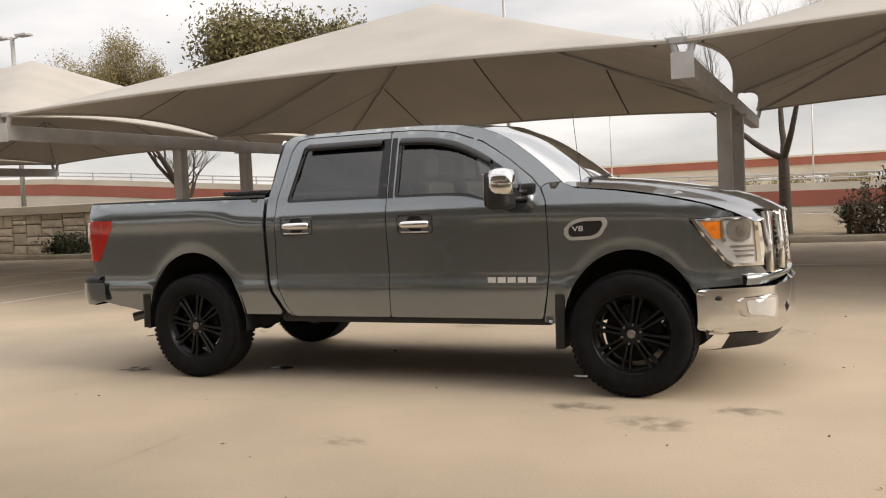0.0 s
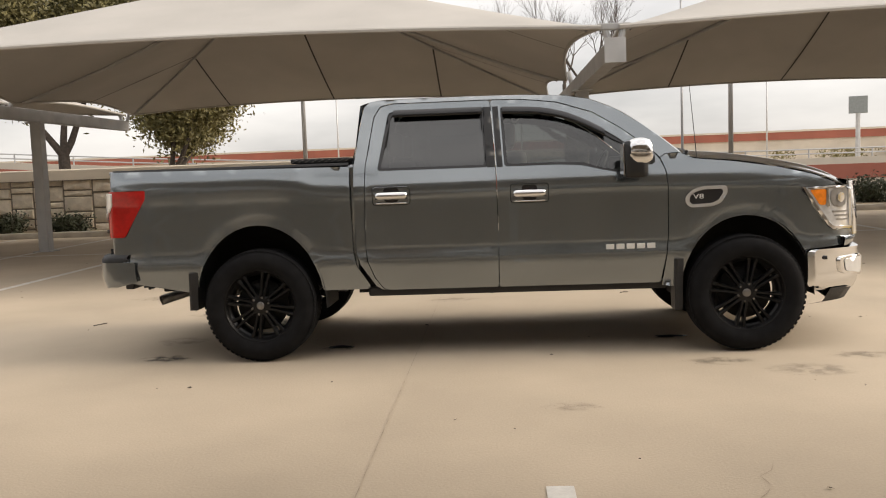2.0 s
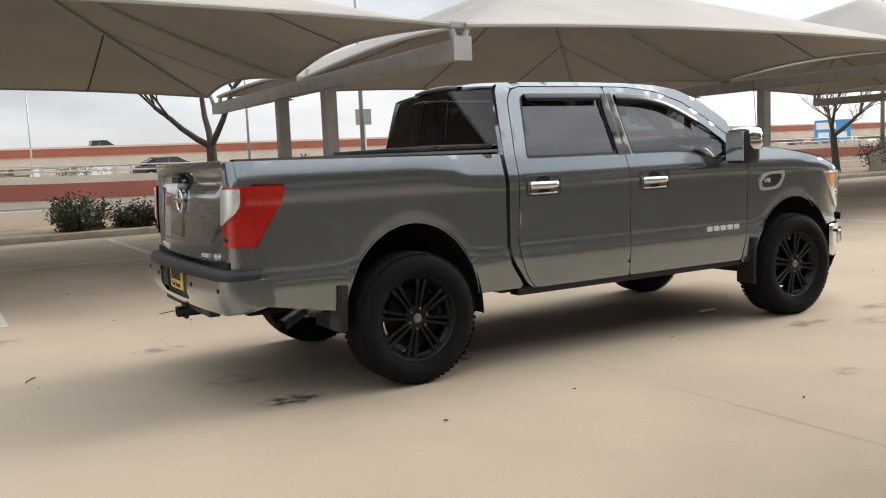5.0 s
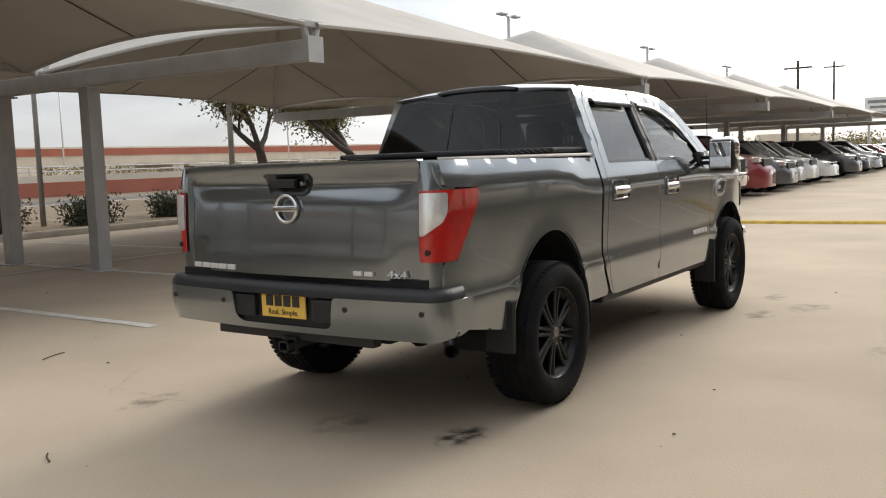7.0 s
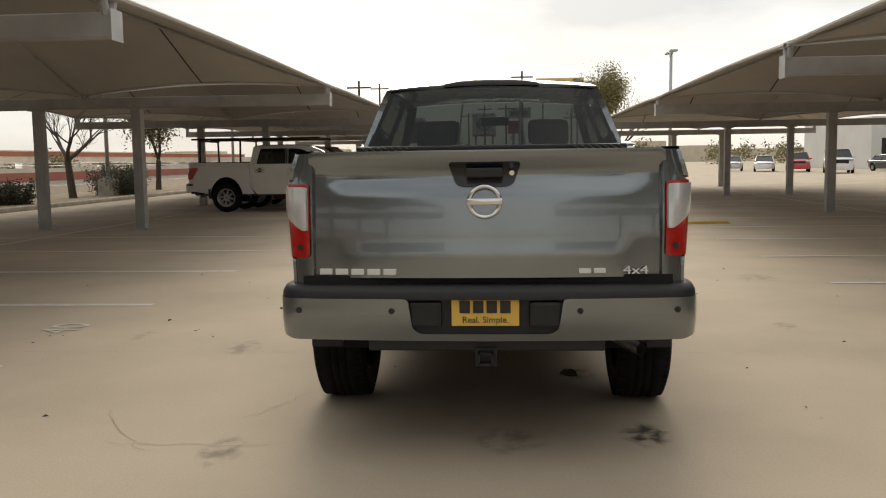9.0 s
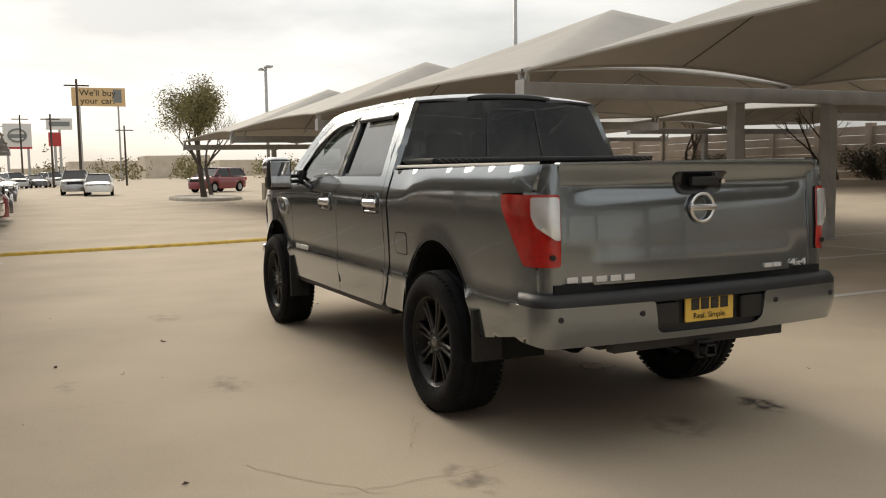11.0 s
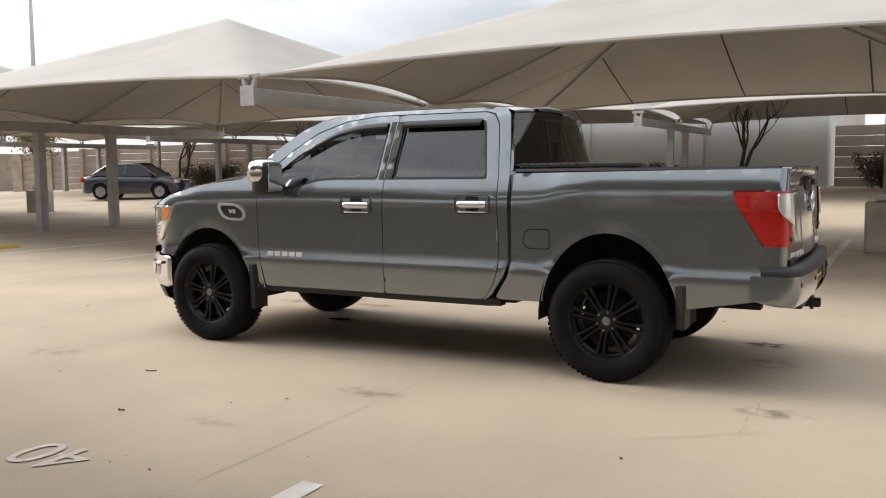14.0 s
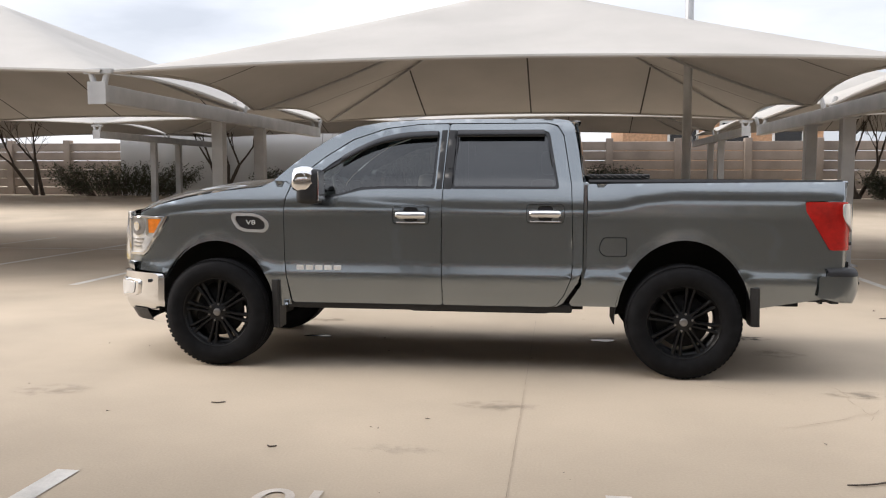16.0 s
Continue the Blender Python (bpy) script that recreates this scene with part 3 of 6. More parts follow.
    bp = part("rear_bumper", sheet(rounded(recess, 0.02, 3), bump, (-1, 0, 0), 0.04, rim=0.07), paint, tr, "painted rear bumper with a black step pad")
    rows = []
    for u in np.linspace(-1.13, 1.13, 60):
        p = bump(u, 0.775)
        q = 1 - 0.16 * max(0.0, abs(u) - 0.6)
        rows.append([(p.x + 0.003, p.y * 0.997, 0.772), (p.x + 0.004, p.y * 0.995, 0.80), (p.x + 0.02, p.y * 0.98, 0.828), (max(p.x + 0.12, -2.92), p.y * q * 0.97, 0.836), (max(p.x + 0.13, -2.91), p.y * q * 0.96, 0.70)])
    part("step_pad", loft(bmesh.new(), rows), M_BLACK, bp, "black ribbed plastic step pad", True)
    for s in (-1, 1):
        part("bumper_end", boxed(-2.80, -2.765, min(s * 0.86, s * 0.965), max(s * 0.86, s * 0.965), 0.63, 0.80, bevel=0.012), M_BLACK, bp)
        bm = sheet(rounded([(0.20, 1.445), (0.388, 1.445), (0.388, 0.66), (0.20, 0.66)], 0.01), lambda u, z: wrap(u, z) + Vector((0.012, 0.012, 0)), (-0.7, -0.5, 0), 0.03, rim=0.05)
        part("bed_corner", bm if s < 0 else mirrored(bm), paint, tr)
    bm = bmesh.new()
    box(bm, -3.00, -2.96, -0.36, 0.36, 0.60, 0.80, bevel=0.01)
    box(bm, -3.03, -2.98, 0.2, 0.35, 0.64, 0.76, bevel=0.015)
    box(bm, -3.03, -2.98, -0.35, -0.2, 0.64, 0.76, bevel=0.015)
    part("plate_recess", bm, M_BLACK, bp)
    for y in (-0.87, -0.43, 0.43, 0.87):
        bm = bmesh.new()
        q = bump(y, 0.72)
        tube(bm, (q.x - 0.004, y, 0.72), (q.x + 0.02, y, 0.72), 0.014, 0.014, 14)
        part("parking_sensor", bm, M_BLACK, bp)
    pl = part("plate", boxed(-3.022, -3.012, -0.155, 0.155, 0.648, 0.80, bevel=0.003), M_PLATE, bp, "yellow dealer plate with dark bars")
    for a in [(0.07 - 0.062 * k, 0.118 - 0.062 * k, 0.708, 0.765) for k in range(4)]:
        part("plate_bar", boxed(-3.026, -3.02, *a), M_INK, pl)
    lettering("Real. Simple.", 0.042, 0.001, M_INK, pl, Matrix.Translation((-3.0235, 0.0, 0.676)) @ pose(0, 0, 0, 90, 0, -90))
    bm = bmesh.new()
    for a in ((-3.035, -2.70, -0.035, 0.035, 0.515, 0.525), (-3.035, -2.70, -0.035, 0.035, 0.465, 0.475), (-3.035, -2.70, -0.035, -0.026, 0.465, 0.525), (-3.035, -2.70, 0.026, 0.035, 0.465, 0.525), (-2.99, -2.97, -0.05, 0.05, 0.45, 0.54)):
        box(bm, *a)
    box(bm, -2.97, -2.90, -0.55, 0.55, 0.52, 0.60, bevel=0.01)
    part("hitch_receiver", bm, M_BLACK, tr, "black steel hitch receiver")
    bm = bmesh.new()
    tube(bm, (-2.60, -0.77, 0.455), (-2.40, -0.62, 0.51), 0.038, 0.038, 14, False)
    tube(bm, (-2.60, -0.77, 0.455), (-2.48, -0.68, 0.488), 0.034, 0.034, 14, False)
    tube(bm, (-2.40, -0.62, 0.51), (-1.2, -0.45, 0.48), 0.038, 0.038, 14)
    part("exhaust_pipe", bm, M_STEEL, tr, "dull steel exhaust pipe", True)
    # doors
    front_door = [(0.005, 0.510), (0.013, 0.9), (0.005, 1.38), (-0.025, 1.880), (0.2, 1.876), (0.462, 1.843), (0.714, 1.758), (0.915, 1.632), (1.106, 1.482), (1.173, 1.408), (1.213, 1.32), (1.226, 1.2), (1.226, 0.85), (1.208, 0.70), (1.168, 0.51)]
    rear_door = [(-0.001, 0.510), (0.007, 0.9), (-0.001, 1.38), (-0.031, 1.880), (-0.763, 1.880), (-0.846, 1.860), (-0.892, 1.785), (-0.952, 1.42), (-0.969, 0.86), (-0.957, 0.73), (-0.906, 0.60), (-0.85, 0.526), (-0.815, 0.510)]
    f_win = [(0.065, 1.385), (0.045, 1.825), (0.28, 1.815), (0.48, 1.78), (0.70, 1.69), (0.88, 1.575), (1.02, 1.465), (1.085, 1.385), (1.09, 1.31), (0.93, 1.305), (0.78, 1.335), (0.62, 1.375), (0.45, 1.385)]
    r_win = [(-0.055, 1.385), (-0.075, 1.83), (-0.74, 1.83), (-0.79, 1.81), (-0.865, 1.40), (-0.85, 1.385)]
    glass_fn = lambda x, z: right(x, z) + Vector((0, 0.022, 0))
    for s, flip in ((-1, lambda b: b), (1, mirrored)):
        for nm, door, win, gm, hx in (("front_door", front_door, f_win, M_GLASS, 0.24), ("rear_door", rear_door, r_win, M_GLASS_DARK, -0.765)):
            d = part(nm, flip(sheet(rounded(door, 0.02, 3), right, (0, -1, 0), 0.045, holes=[rounded(win, 0.025, 3)], rim=0.035)), paint, tr)
            trim_in = [(x + (0.022 if x < np.mean([q[0] for q in win]) else -0.022), z + (0.02 if z < 1.5 else -0.02)) for x, z in win]
            fr = part("window_frame", flip(sheet(rounded(win, 0.025, 3), lambda x, z: right(x, z) + Vector((0, 0.010, 0)), (0, -1, 0), 0.05, holes=[rounded(trim_in, 0.02, 3)], rim=0.012)), M_GLOSSBLACK, d, "gloss black window frame")
            gl = part("window_glass", flip(sheet(rounded(win, 0.025, 3), glass_fn, (0, -1, 0), 0.06, rim=0)), gm, d, "tinted side glass")
            gl.visible_shadow = False
            strip_x = (0.010, 0.05) if nm == "front_door" else (-0.062, -0.006)
            part("pillar_cover", flip(sheet([(strip_x[0], 1.385), (strip_x[1] + 0.004, 1.385), (strip_x[1] - 0.02, 1.832), (strip_x[0] - 0.022, 1.832)], lambda x, z: right(x, z) + Vector((0, -0.003, 0)), (0, -1, 0), 0.05, rim=0.003)), M_BLACK, d, "black pillar cover")
            # door handle: chrome bar over a flat black sheet painting the cup's shade
            z0 = 1.205 if nm == "rear_door" else 1.19
            part("handle_cup_shade", flip(sheet(rounded([(hx - 0.05, z0 - 0.055), (hx + 0.05, z0 - 0.055), (hx + 0.06, z0 + 0.058), (hx - 0.06, z0 + 0.058)], 0.035), lambda x, z: right(x, z) + Vector((0, -0.002, 0)), (0, -1, 0), 0.03, rim=0.004)), M_GLOSSBLACK, d)
            ring_o = rounded([(hx - 0.14, z0 - 0.07), (hx + 0.14, z0 - 0.07), (hx + 0.14, z0 + 0.07), (hx - 0.14, z0 + 0.07)], 0.03)
            ring_i = rounded([(hx - 0.132, z0 - 0.062), (hx + 0.132, z0 - 0.062), (hx + 0.132, z0 + 0.062), (hx - 0.132, z0 + 0.062)], 0.026)
            part("handle_surround", flip(sheet(ring_o, lambda x, z: right(x, z) + Vector((0, -0.006, 0)), (0, -1, 0), 0.04, holes=[ring_i], rim=0.006)), paint, d)
            # thin dark outline laid on the surround's rim, nothing is cut open
            line_i = rounded([(hx - 0.136, z0 - 0.066), (hx + 0.136, z0 - 0.066), (hx + 0.136, z0 + 0.066), (hx - 0.136, z0 + 0.066)], 0.028)
            part("recess_outline", flip(sheet(ring_o, lambda x, z: right(x, z) + Vector((0, -0.0075, 0)), (0, -1, 0), 0.04, holes=[line_i], rim=0.002)), M_DARK, d)
            rows = [[right(x, z0 - 0.058 + k) + Vector((0, o, 0)) for k, o in ((-0.006, -0.002), (0.0, -0.014), (0.008, -0.002))] for x in np.linspace(hx - 0.11, hx + 0.11, 10)]
            part("handle_lip", flip(loft(bmesh.new(), rows)), M_CHROME, d, "chrome lower lip of the recess", True)
            bm = bmesh.new()
            rows = []
            for x in np.linspace(hx - 0.115, hx + 0.115, 12):
                e = 0.012 * (1 - abs(x - hx) / 0.115) ** 0.4
                c = right(x, z0)
                rows.append([c + Vector((0, 0.004, -0.024)), c + Vector((0, -0.016 - e, -0.027)), c + Vector((0, -0.028 - e, -0.006)), c + Vector((0, -0.024 - e, 0.010)), c + Vector((0, -0.013 - e, 0.026)), c + Vector((0, 0.004, 0.024))])
            loft(bm, rows, True)
            bm.faces.new([v for v in bm.verts[:6]][::-1])
            bm.faces.new(bm.verts[-6:])
            bmesh.ops.recalc_face_normals(bm, faces=bm.faces[:])
            part("door_handle", flip(bm), M_CHROME, d, "chrome door handle", True)
            # rain visor along the top of the glass
            if nm == "front_door":
                top = [(0.06, 1.825), (0.28, 1.815), (0.48, 1.78), (0.66, 1.708), (0.80, 1.63)]
            else:
                top = [(-0.09, 1.83), (-0.3, 1.83), (-0.5, 1.83), (-0.75, 1.83)]
            tx = curve(sorted([p[0] for p in top]), [p[1] for p in sorted(top)])
            rows = []
            for x in np.linspace(min(p[0] for p in top), max(p[0] for p in top), 16):
                z = tx(x)
                rows.append([right(x, z) + Vector((0, -0.004, 0.004)), right(x, z - 0.012) + Vector((0, -0.018, 0)), right(x, z - 0.05) + Vector((0, -0.024, 0)), right(x, z - 0.052) + Vector((0, -0.018, 0))])
            part("rain_visor", flip(loft(bmesh.new(), rows)), M_GLOSSBLACK, d, "smoked rain visor", True)
        # frame of the cab around the doors
        frame_line = [(-0.975, 0.86), (-0.958, 1.42), (-0.898, 1.79), (-0.85, 1.868), (-0.765, 1.888), (0.0, 1.888), (0.2, 1.883), (0.466, 1.85), (0.72, 1.765), (0.92, 1.638), (1.112, 1.488), (1.18, 1.415), (1.22, 1.44),
                      (1.32, 1.445), (1.20, 1.555), (1.06, 1.665), (0.88, 1.785), (0.70, 1.86), (0.5, 1.898), (0.2, 1.916), (-0.2, 1.922), (-0.84, 1.918), (-0.93, 1.905), (-0.972, 1.86), (-1.005, 1.68), (-1.042, 1.41), (-1.04, 0.80), (-1.01, 0.70), (-0.905, 0.545), (-0.86, 0.515), (-0.83, 0.51), (-0.855, 0.525), (-0.912, 0.60), (-0.963, 0.73)]
        part("cab_frame", flip(sheet(frame_line, right, (0, -1, 0), 0.04, rim=0.05)), paint, tr).data.shade_smooth()
        # fender
        fender = [(1.178, 0.49), (1.215, 0.69), (1.232, 0.85), (1.232, 1.2), (1.22, 1.32), (1.185, 1.41), (1.225, 1.435), (1.325, 1.44), (1.42, 1.395), (1.7, 1.365), (2.0, 1.315), (2.25, 1.255), (2.42, 1.19), (2.43, 1.172), (2.175, 1.165), (2.16, 1.15),
                  (2.25, 1.04), (2.365, 0.875), (2.40, 0.85), (2.58, 0.845), (2.605, 0.80), (2.57, 0.74), (2.225, 0.72)] + arch_points(0, 0.68, 0.47)
        fd = part("fender", flip(sheet(rounded(fender, 0.006, 2), right, (0, -1, 0), 0.045, rim=0.03)), paint, tr)
        badge = [(1.345, 1.085), (1.35, 1.13), (1.40, 1.175), (1.47, 1.195), (1.635, 1.197), (1.645, 1.15), (1.60, 1.075), (1.54, 1.05), (1.38, 1.045)]
        inner_badge = [(1.375, 1.085), (1.378, 1.125), (1.415, 1.155), (1.475, 1.172), (1.605, 1.173), (1.613, 1.145), (1.58, 1.093), (1.53, 1.073), (1.40, 1.068)]
        part("vent_surround", flip(sheet(rounded(badge, 0.02), lambda x, z: right(x, z) + Vector((0, -0.014, 0)), (0, -1, 0), 0.03, holes=[rounded(inner_badge, 0.015)], rim=0.018)), M_SATIN, fd, "chrome vent surround")
        part("vent_panel", flip(sheet(rounded(badge, 0.02), lambda x, z: right(x, z) + Vector((0, -0.003, 0)), (0, -1, 0), 0.04, rim=0.004)), M_BLACK, fd)
        px = 1.47 if s < 0 else 1.52
        lettering("V8", 0.05, 0.004, M_BRIGHT, fd, Matrix.Translation((px - 0.03, s * (side_y(1.5, 1.12) + 0.008), 1.122)) @ pose(0, 0, 0, 90, 0, 0 if s < 0 else 180) @ Matrix.Diagonal((1.4, 1, 1, 1)))
        # model badge on the front door as plain bright bars
        x0, w = 0.775, 0.0735
        for i in range(5):
            a = x0 + w * i
            c = right(a + w / 2, 0.785)
            part("badge_bar", flip(boxed(a + w * 0.08, a + w * 0.88, c.y - 0.006, c.y + 0.01, 0.762, 0.800, bevel=0.003)), M_BRIGHT, tr, "bright raised badge bar on the door")
        # rocker, arch linings, flaps
        part("rocker_cover", boxed(-0.97, 1.22, min(s * 0.80, s * 0.905), max(s * 0.80, s * 0.905), 0.46, 0.525, bevel=0.02), M_BLACK, tr, "black rocker cover")
        for k in (0, 1):
            cx, a, b = ARCH[k]
            rows = [[Vector((cx + (a + 0.012) * math.cos(t), s * 0.955, HUB + (b + 0.012) * math.sin(t))), Vector((cx + (a + 0.02) * math.cos(t), s * 0.90, HUB + (b + 0.02) * math.sin(t))), Vector((cx + a * 1.05 * math.cos(t), s * 0.52, HUB + b * 1.05 * math.sin(t))), Vector((cx, s * 0.50, HUB + 0.1))] for t in np.linspace(-0.05, math.pi + 0.05, 24)]
            part("arch_liner", loft(bmesh.new(), rows), M_DARK, tr, "black wheel arch liner", True)
            fx = cx - a - 0.055
            bm = bmesh.new()
            rows = []
            for z in np.linspace(0.31 if k == 0 else 0.40, 0.68, 8):
                lean = (0.64 - z) * 0.16
                rows.append([(fx + 0.075 - lean * 0.2, s * 0.80, z), (fx + 0.075 - lean * 0.2, s * 0.955, z), (fx + 0.03 - lean * 0.1, s * 0.975, z), (fx + 0.012 - lean * 0.1, s * 0.968, z), (fx + 0.012, s * 0.80, z)])
            loft(bm, rows, True)
            bm.faces.new(bm.verts[:5][::-1])
            bm.faces.new(bm.verts[-5:])
            bmesh.ops.recalc_face_normals(bm, faces=bm.faces[:])
            part("mud_flap", bm, M_BLACK, tr, "black moulded mud flap")
        if s > 0:
            cap = rounded([(-1.325, 0.90), (-1.17, 0.90), (-1.135, 0.935), (-1.14, 0.985), (-1.165, 1.03), (-1.325, 1.03)], 0.02)
            cap = [(x - 0.03, z) for x, z in cap]
            seam = lambda x, z: right(x, z) + Vector((0, -0.0015, 0))
            part("fuel_door_gap", mirrored(sheet([(x * 1.0 + (-0.006 if x < -1.26 else 0.006), z + (-0.006 if z < 0.96 else 0.006)) for x, z in cap], seam, (0, -1, 0), 0.05, rim=0.003)), M_DARK, tr)
            part("fuel_door", mirrored(sheet(cap, lambda x, z: right(x, z) + Vector((0, -0.003, 0)), (0, -1, 0), 0.05, rim=0.003)), paint, tr, "body-coloured fuel filler door")
    # roof, screen, back glass
    def roof(x, y):
        edge = curve([-1.0, -0.93, -0.84, -0.2, 0.2, 0.5, 0.70, 0.8], [1.88, 1.905, 1.918, 1.922, 1.916, 1.898, 1.86, 1.815])(x)
        w = side_y(x, edge)
        return Vector((x, y * w, edge + 0.035 * (1 - y * y)))
    rows = [[roof(x, y) for y in np.linspace(-1, 1, 21)] for x in np.linspace(-0.985, 0.66, 26)]
    bm = loft(bmesh.new(), rows)
    part("roof", bm, paint, tr, "", True)
    def screen(u, v):
        """v from the roof's edge down to the cowl, u across."""
        pts = curve([0, 0.25, 0.5, 0.75, 1], [0.70, 0.88, 1.06, 1.20, 1.335]), curve([0, 0.25, 0.5, 0.75, 1], [1.862, 1.785, 1.665, 1.555, 1.435])
        xe, ze = pts[0](v), pts[1](v)
        w = side_y(xe, ze)
        bow = 1 - u * u
        return Vector((xe + 0.14 * bow * (0.35 + 0.65 * v), u * (w - 0.01), ze + 0.035 * bow * (1 - v)))
    rows = [[screen(u, v) for u in np.linspace(-1, 1, 21)] for v in np.linspace(-0.0, 1, 14)]
    sc = part("windscreen", loft(bmesh.new(), rows), M_SCREEN, tr, "clear curved windscreen", True)
    sc.visible_shadow = False
    rows = [[roof(0.66, u) for u in np.linspace(-1, 1, 21)], [screen(u, 0.0) + Vector((0, 0, 0.003)) for u in np.linspace(-1, 1, 21)]]
    part("header", loft(bmesh.new(), rows), paint, tr, "", True)
    def back(u, v):
        z = 1.88 - 0.44 * v
        w = side_y(-0.97, z) - 0.03
        return Vector((-0.975 - 0.085 * v - 0.04 * (1 - u * u), u * w, z + 0.02 * (1 - v) * (1 - u * u)))
    rows = [[back(u, v) for u in np.linspace(-1, 1, 21)] for v in np.linspace(0, 1, 10)]
    bg = part("back_glass", loft(bmesh.new(), rows), M_BACKLIGHT, tr, "dark privacy back glass with a sliding pane", True)
    bg.visible_shadow = False
    bm = bmesh.new()
    off = Vector((-0.005, 0, 0))
    for u0, u1, v0, v1 in ((-0.27, -0.255, 0.15, 0.99), (0.255, 0.27, 0.15, 0.99), (-0.27, 0.27, 0.13, 0.16)):
        loft(bm, [[back(u, v) + off for u in np.linspace(u0, u1, 4)] for v in np.linspace(v0, v1, 6)])
    part("slider_frame", bm, M_GLOSSBLACK, bg)
    rows = [[roof(-0.985, u) for u in np.linspace(-1, 1, 21)], [roof(-0.985, u) + Vector((-0.02, 0, -0.012)) for u in np.linspace(-1, 1, 21)], [back(u, 0.03) for u in np.linspace(-1, 1, 21)]]
    part("roof_edge", loft(bmesh.new(), rows), M_GLOSSBLACK, tr, "", True)
    for s in (-1, 1):
        rows = [[Vector((-1.0 - 0.04 * v, s * (side_y(-0.97, 1.88 - 0.44 * v) + 0.0), 1.88 - 0.44 * v)), back(s * 0.99, v)] for v in np.linspace(0, 1, 10)]
        part("rear_pillar", loft(bmesh.new(), rows), paint, tr, "", True)
    part("cab_back", boxed(-1.09, -1.03, -0.90, 0.90, 0.55, 1.44, bevel=0.02), paint, tr)
    rows = []
    for y in np.linspace(-0.30, 0.30, 17):
        b = roof(-0.98, y / 0.66)
        k = 1 - (abs(y) / 0.30) ** 4
        rows.append([b + Vector((0.10, 0, 0.0)), b + Vector((0.06, 0, 0.012 * k)), b + Vector((-0.03, 0, 0.018 * k)), b + Vector((-0.05, 0, 0.004 * k)), b + Vector((-0.045, 0, -0.02))])
    part("high_brake_lamp", loft(bmesh.new(), rows), M_GLOSSBLACK, tr, "dark high-mounted brake lamp", True)
    # hood
    def hood(u, v):
        """u across, v from the cowl forwards."""
        x = 1.345 + v * 1.21
        edge = curve([1.3, 1.42, 1.7, 2.0, 2.25, 2.42, 2.56], [1.45, 1.398, 1.368, 1.318, 1.258, 1.195, 1.12])(x)
        w = max(0.05, side_y(x, edge) - 0.006) if x < 2.42 else side_y(2.42, edge) - 0.006 - (x - 2.42) * 0.25
        bow = max(0.0, 1 - abs(u) ** 2.2)
        power = 0.018 * (1 / (1 + math.exp((abs(u) - 0.62) / 0.04))) * min(1, (1.02 - v) * 6)
        return Vector((x + (0.155 * v ** 2) * (1 - u * u), u * w, edge + 0.055 * bow + power + 0.006 - 0.02 * max(0, v - 0.9) * 10 * (1 - u * u) * 0.4))
    rows = [[hood(u, v) for u in np.linspace(-1, 1, 41)] for v in np.linspace(0, 1, 30)]
    part("hood", loft(bmesh.new(), rows), paint, tr, "long hood with raised centre", True)
    # cowl, wipers, aerial
    rows = [[screen(u, 1.0) + Vector((-0.02, 0, 0.0)) for u in np.linspace(-1, 1, 15)], [hood(u, 0.02) + Vector((0, 0, -0.012)) for u in np.linspace(-1, 1, 15)]]
    part("cowl", loft(bmesh.new(), rows), M_BLACK, tr, "black plastic cowl", True)
    for y0 in (-0.55, 0.1):
        bm = bmesh.new()
        a = screen(y0 / 0.85, 0.99) + Vector((0.03, 0, 0.01))
        b = screen((y0 + 0.55) / 0.85, 0.93) + Vector((0.02, 0, 0.02))
        tube(bm, a, b, 0.012, 0.008, 6)
        part("wiper", bm, M_BLACK, tr)
    bm = bmesh.new()
    ax = Vector((1.455, -0.86, 1.30))
    tube(bm, ax, ax + Vector((0, 0, 0.07)), 0.012, 0.008, 8)
    tube(bm, ax + Vector((0, 0, 0.07)), ax + Vector((-0.05, 0.0, 0.62)), 0.0035, 0.002, 6)
    part("aerial", bm, M_BLACK, tr)
    # front end
    for s, flip in ((-1, lambda b: b), (1, mirrored)):
        hl = rounded([(2.178, 1.160), (2.43, 1.168), (2.52, 1.16), (2.58, 1.12), (2.60, 0.95), (2.59, 0.86), (2.41, 0.865), (2.38, 0.885), (2.26, 1.04)], 0.012)
        head = part("headlamp", flip(sheet(hl, lambda x, z: right(x, z) + Vector((0.0, -0.004, 0)), (0.4, -0.8, 0), 0.03, rim=0.04)), M_CLEAR, tr, "clear headlamp with an amber side marker")
        part("amber_marker", flip(sheet(rounded([(2.225, 1.142), (2.345, 1.142), (2.345, 1.03), (2.30, 1.03)], 0.012), lambda x, z: right(x, z) + Vector((0.004, -0.009, 0)), (0.3, -1, 0), 0.03, rim=0.004)), M_AMBER, head, "amber side marker")
        def lens(k):
            return lambda x, z: right(x, z) + Vector((0.003 + k, -0.008 - k, 0))
        pod = rounded([(2.385, 1.125), (2.42, 1.148), (2.50, 1.142), (2.525, 1.11), (2.515, 1.03), (2.475, 1.005), (2.41, 1.02), (2.385, 1.06)], 0.012)
        part("lamp_pod", flip(sheet(pod, lens(0), (0.5, -0.8, 0), 0.02, rim=0.004)), M_STEEL, head, "grey projector housing")
        part("projector", flip(sheet(rounded([(2.435, 1.10), (2.465, 1.12), (2.495, 1.10), (2.495, 1.06), (2.465, 1.04), (2.435, 1.06)], 0.014), lens(0.004), (0.5, -0.8, 0), 0.02, rim=0.006)), M_CHROME, head, "bright projector lens")
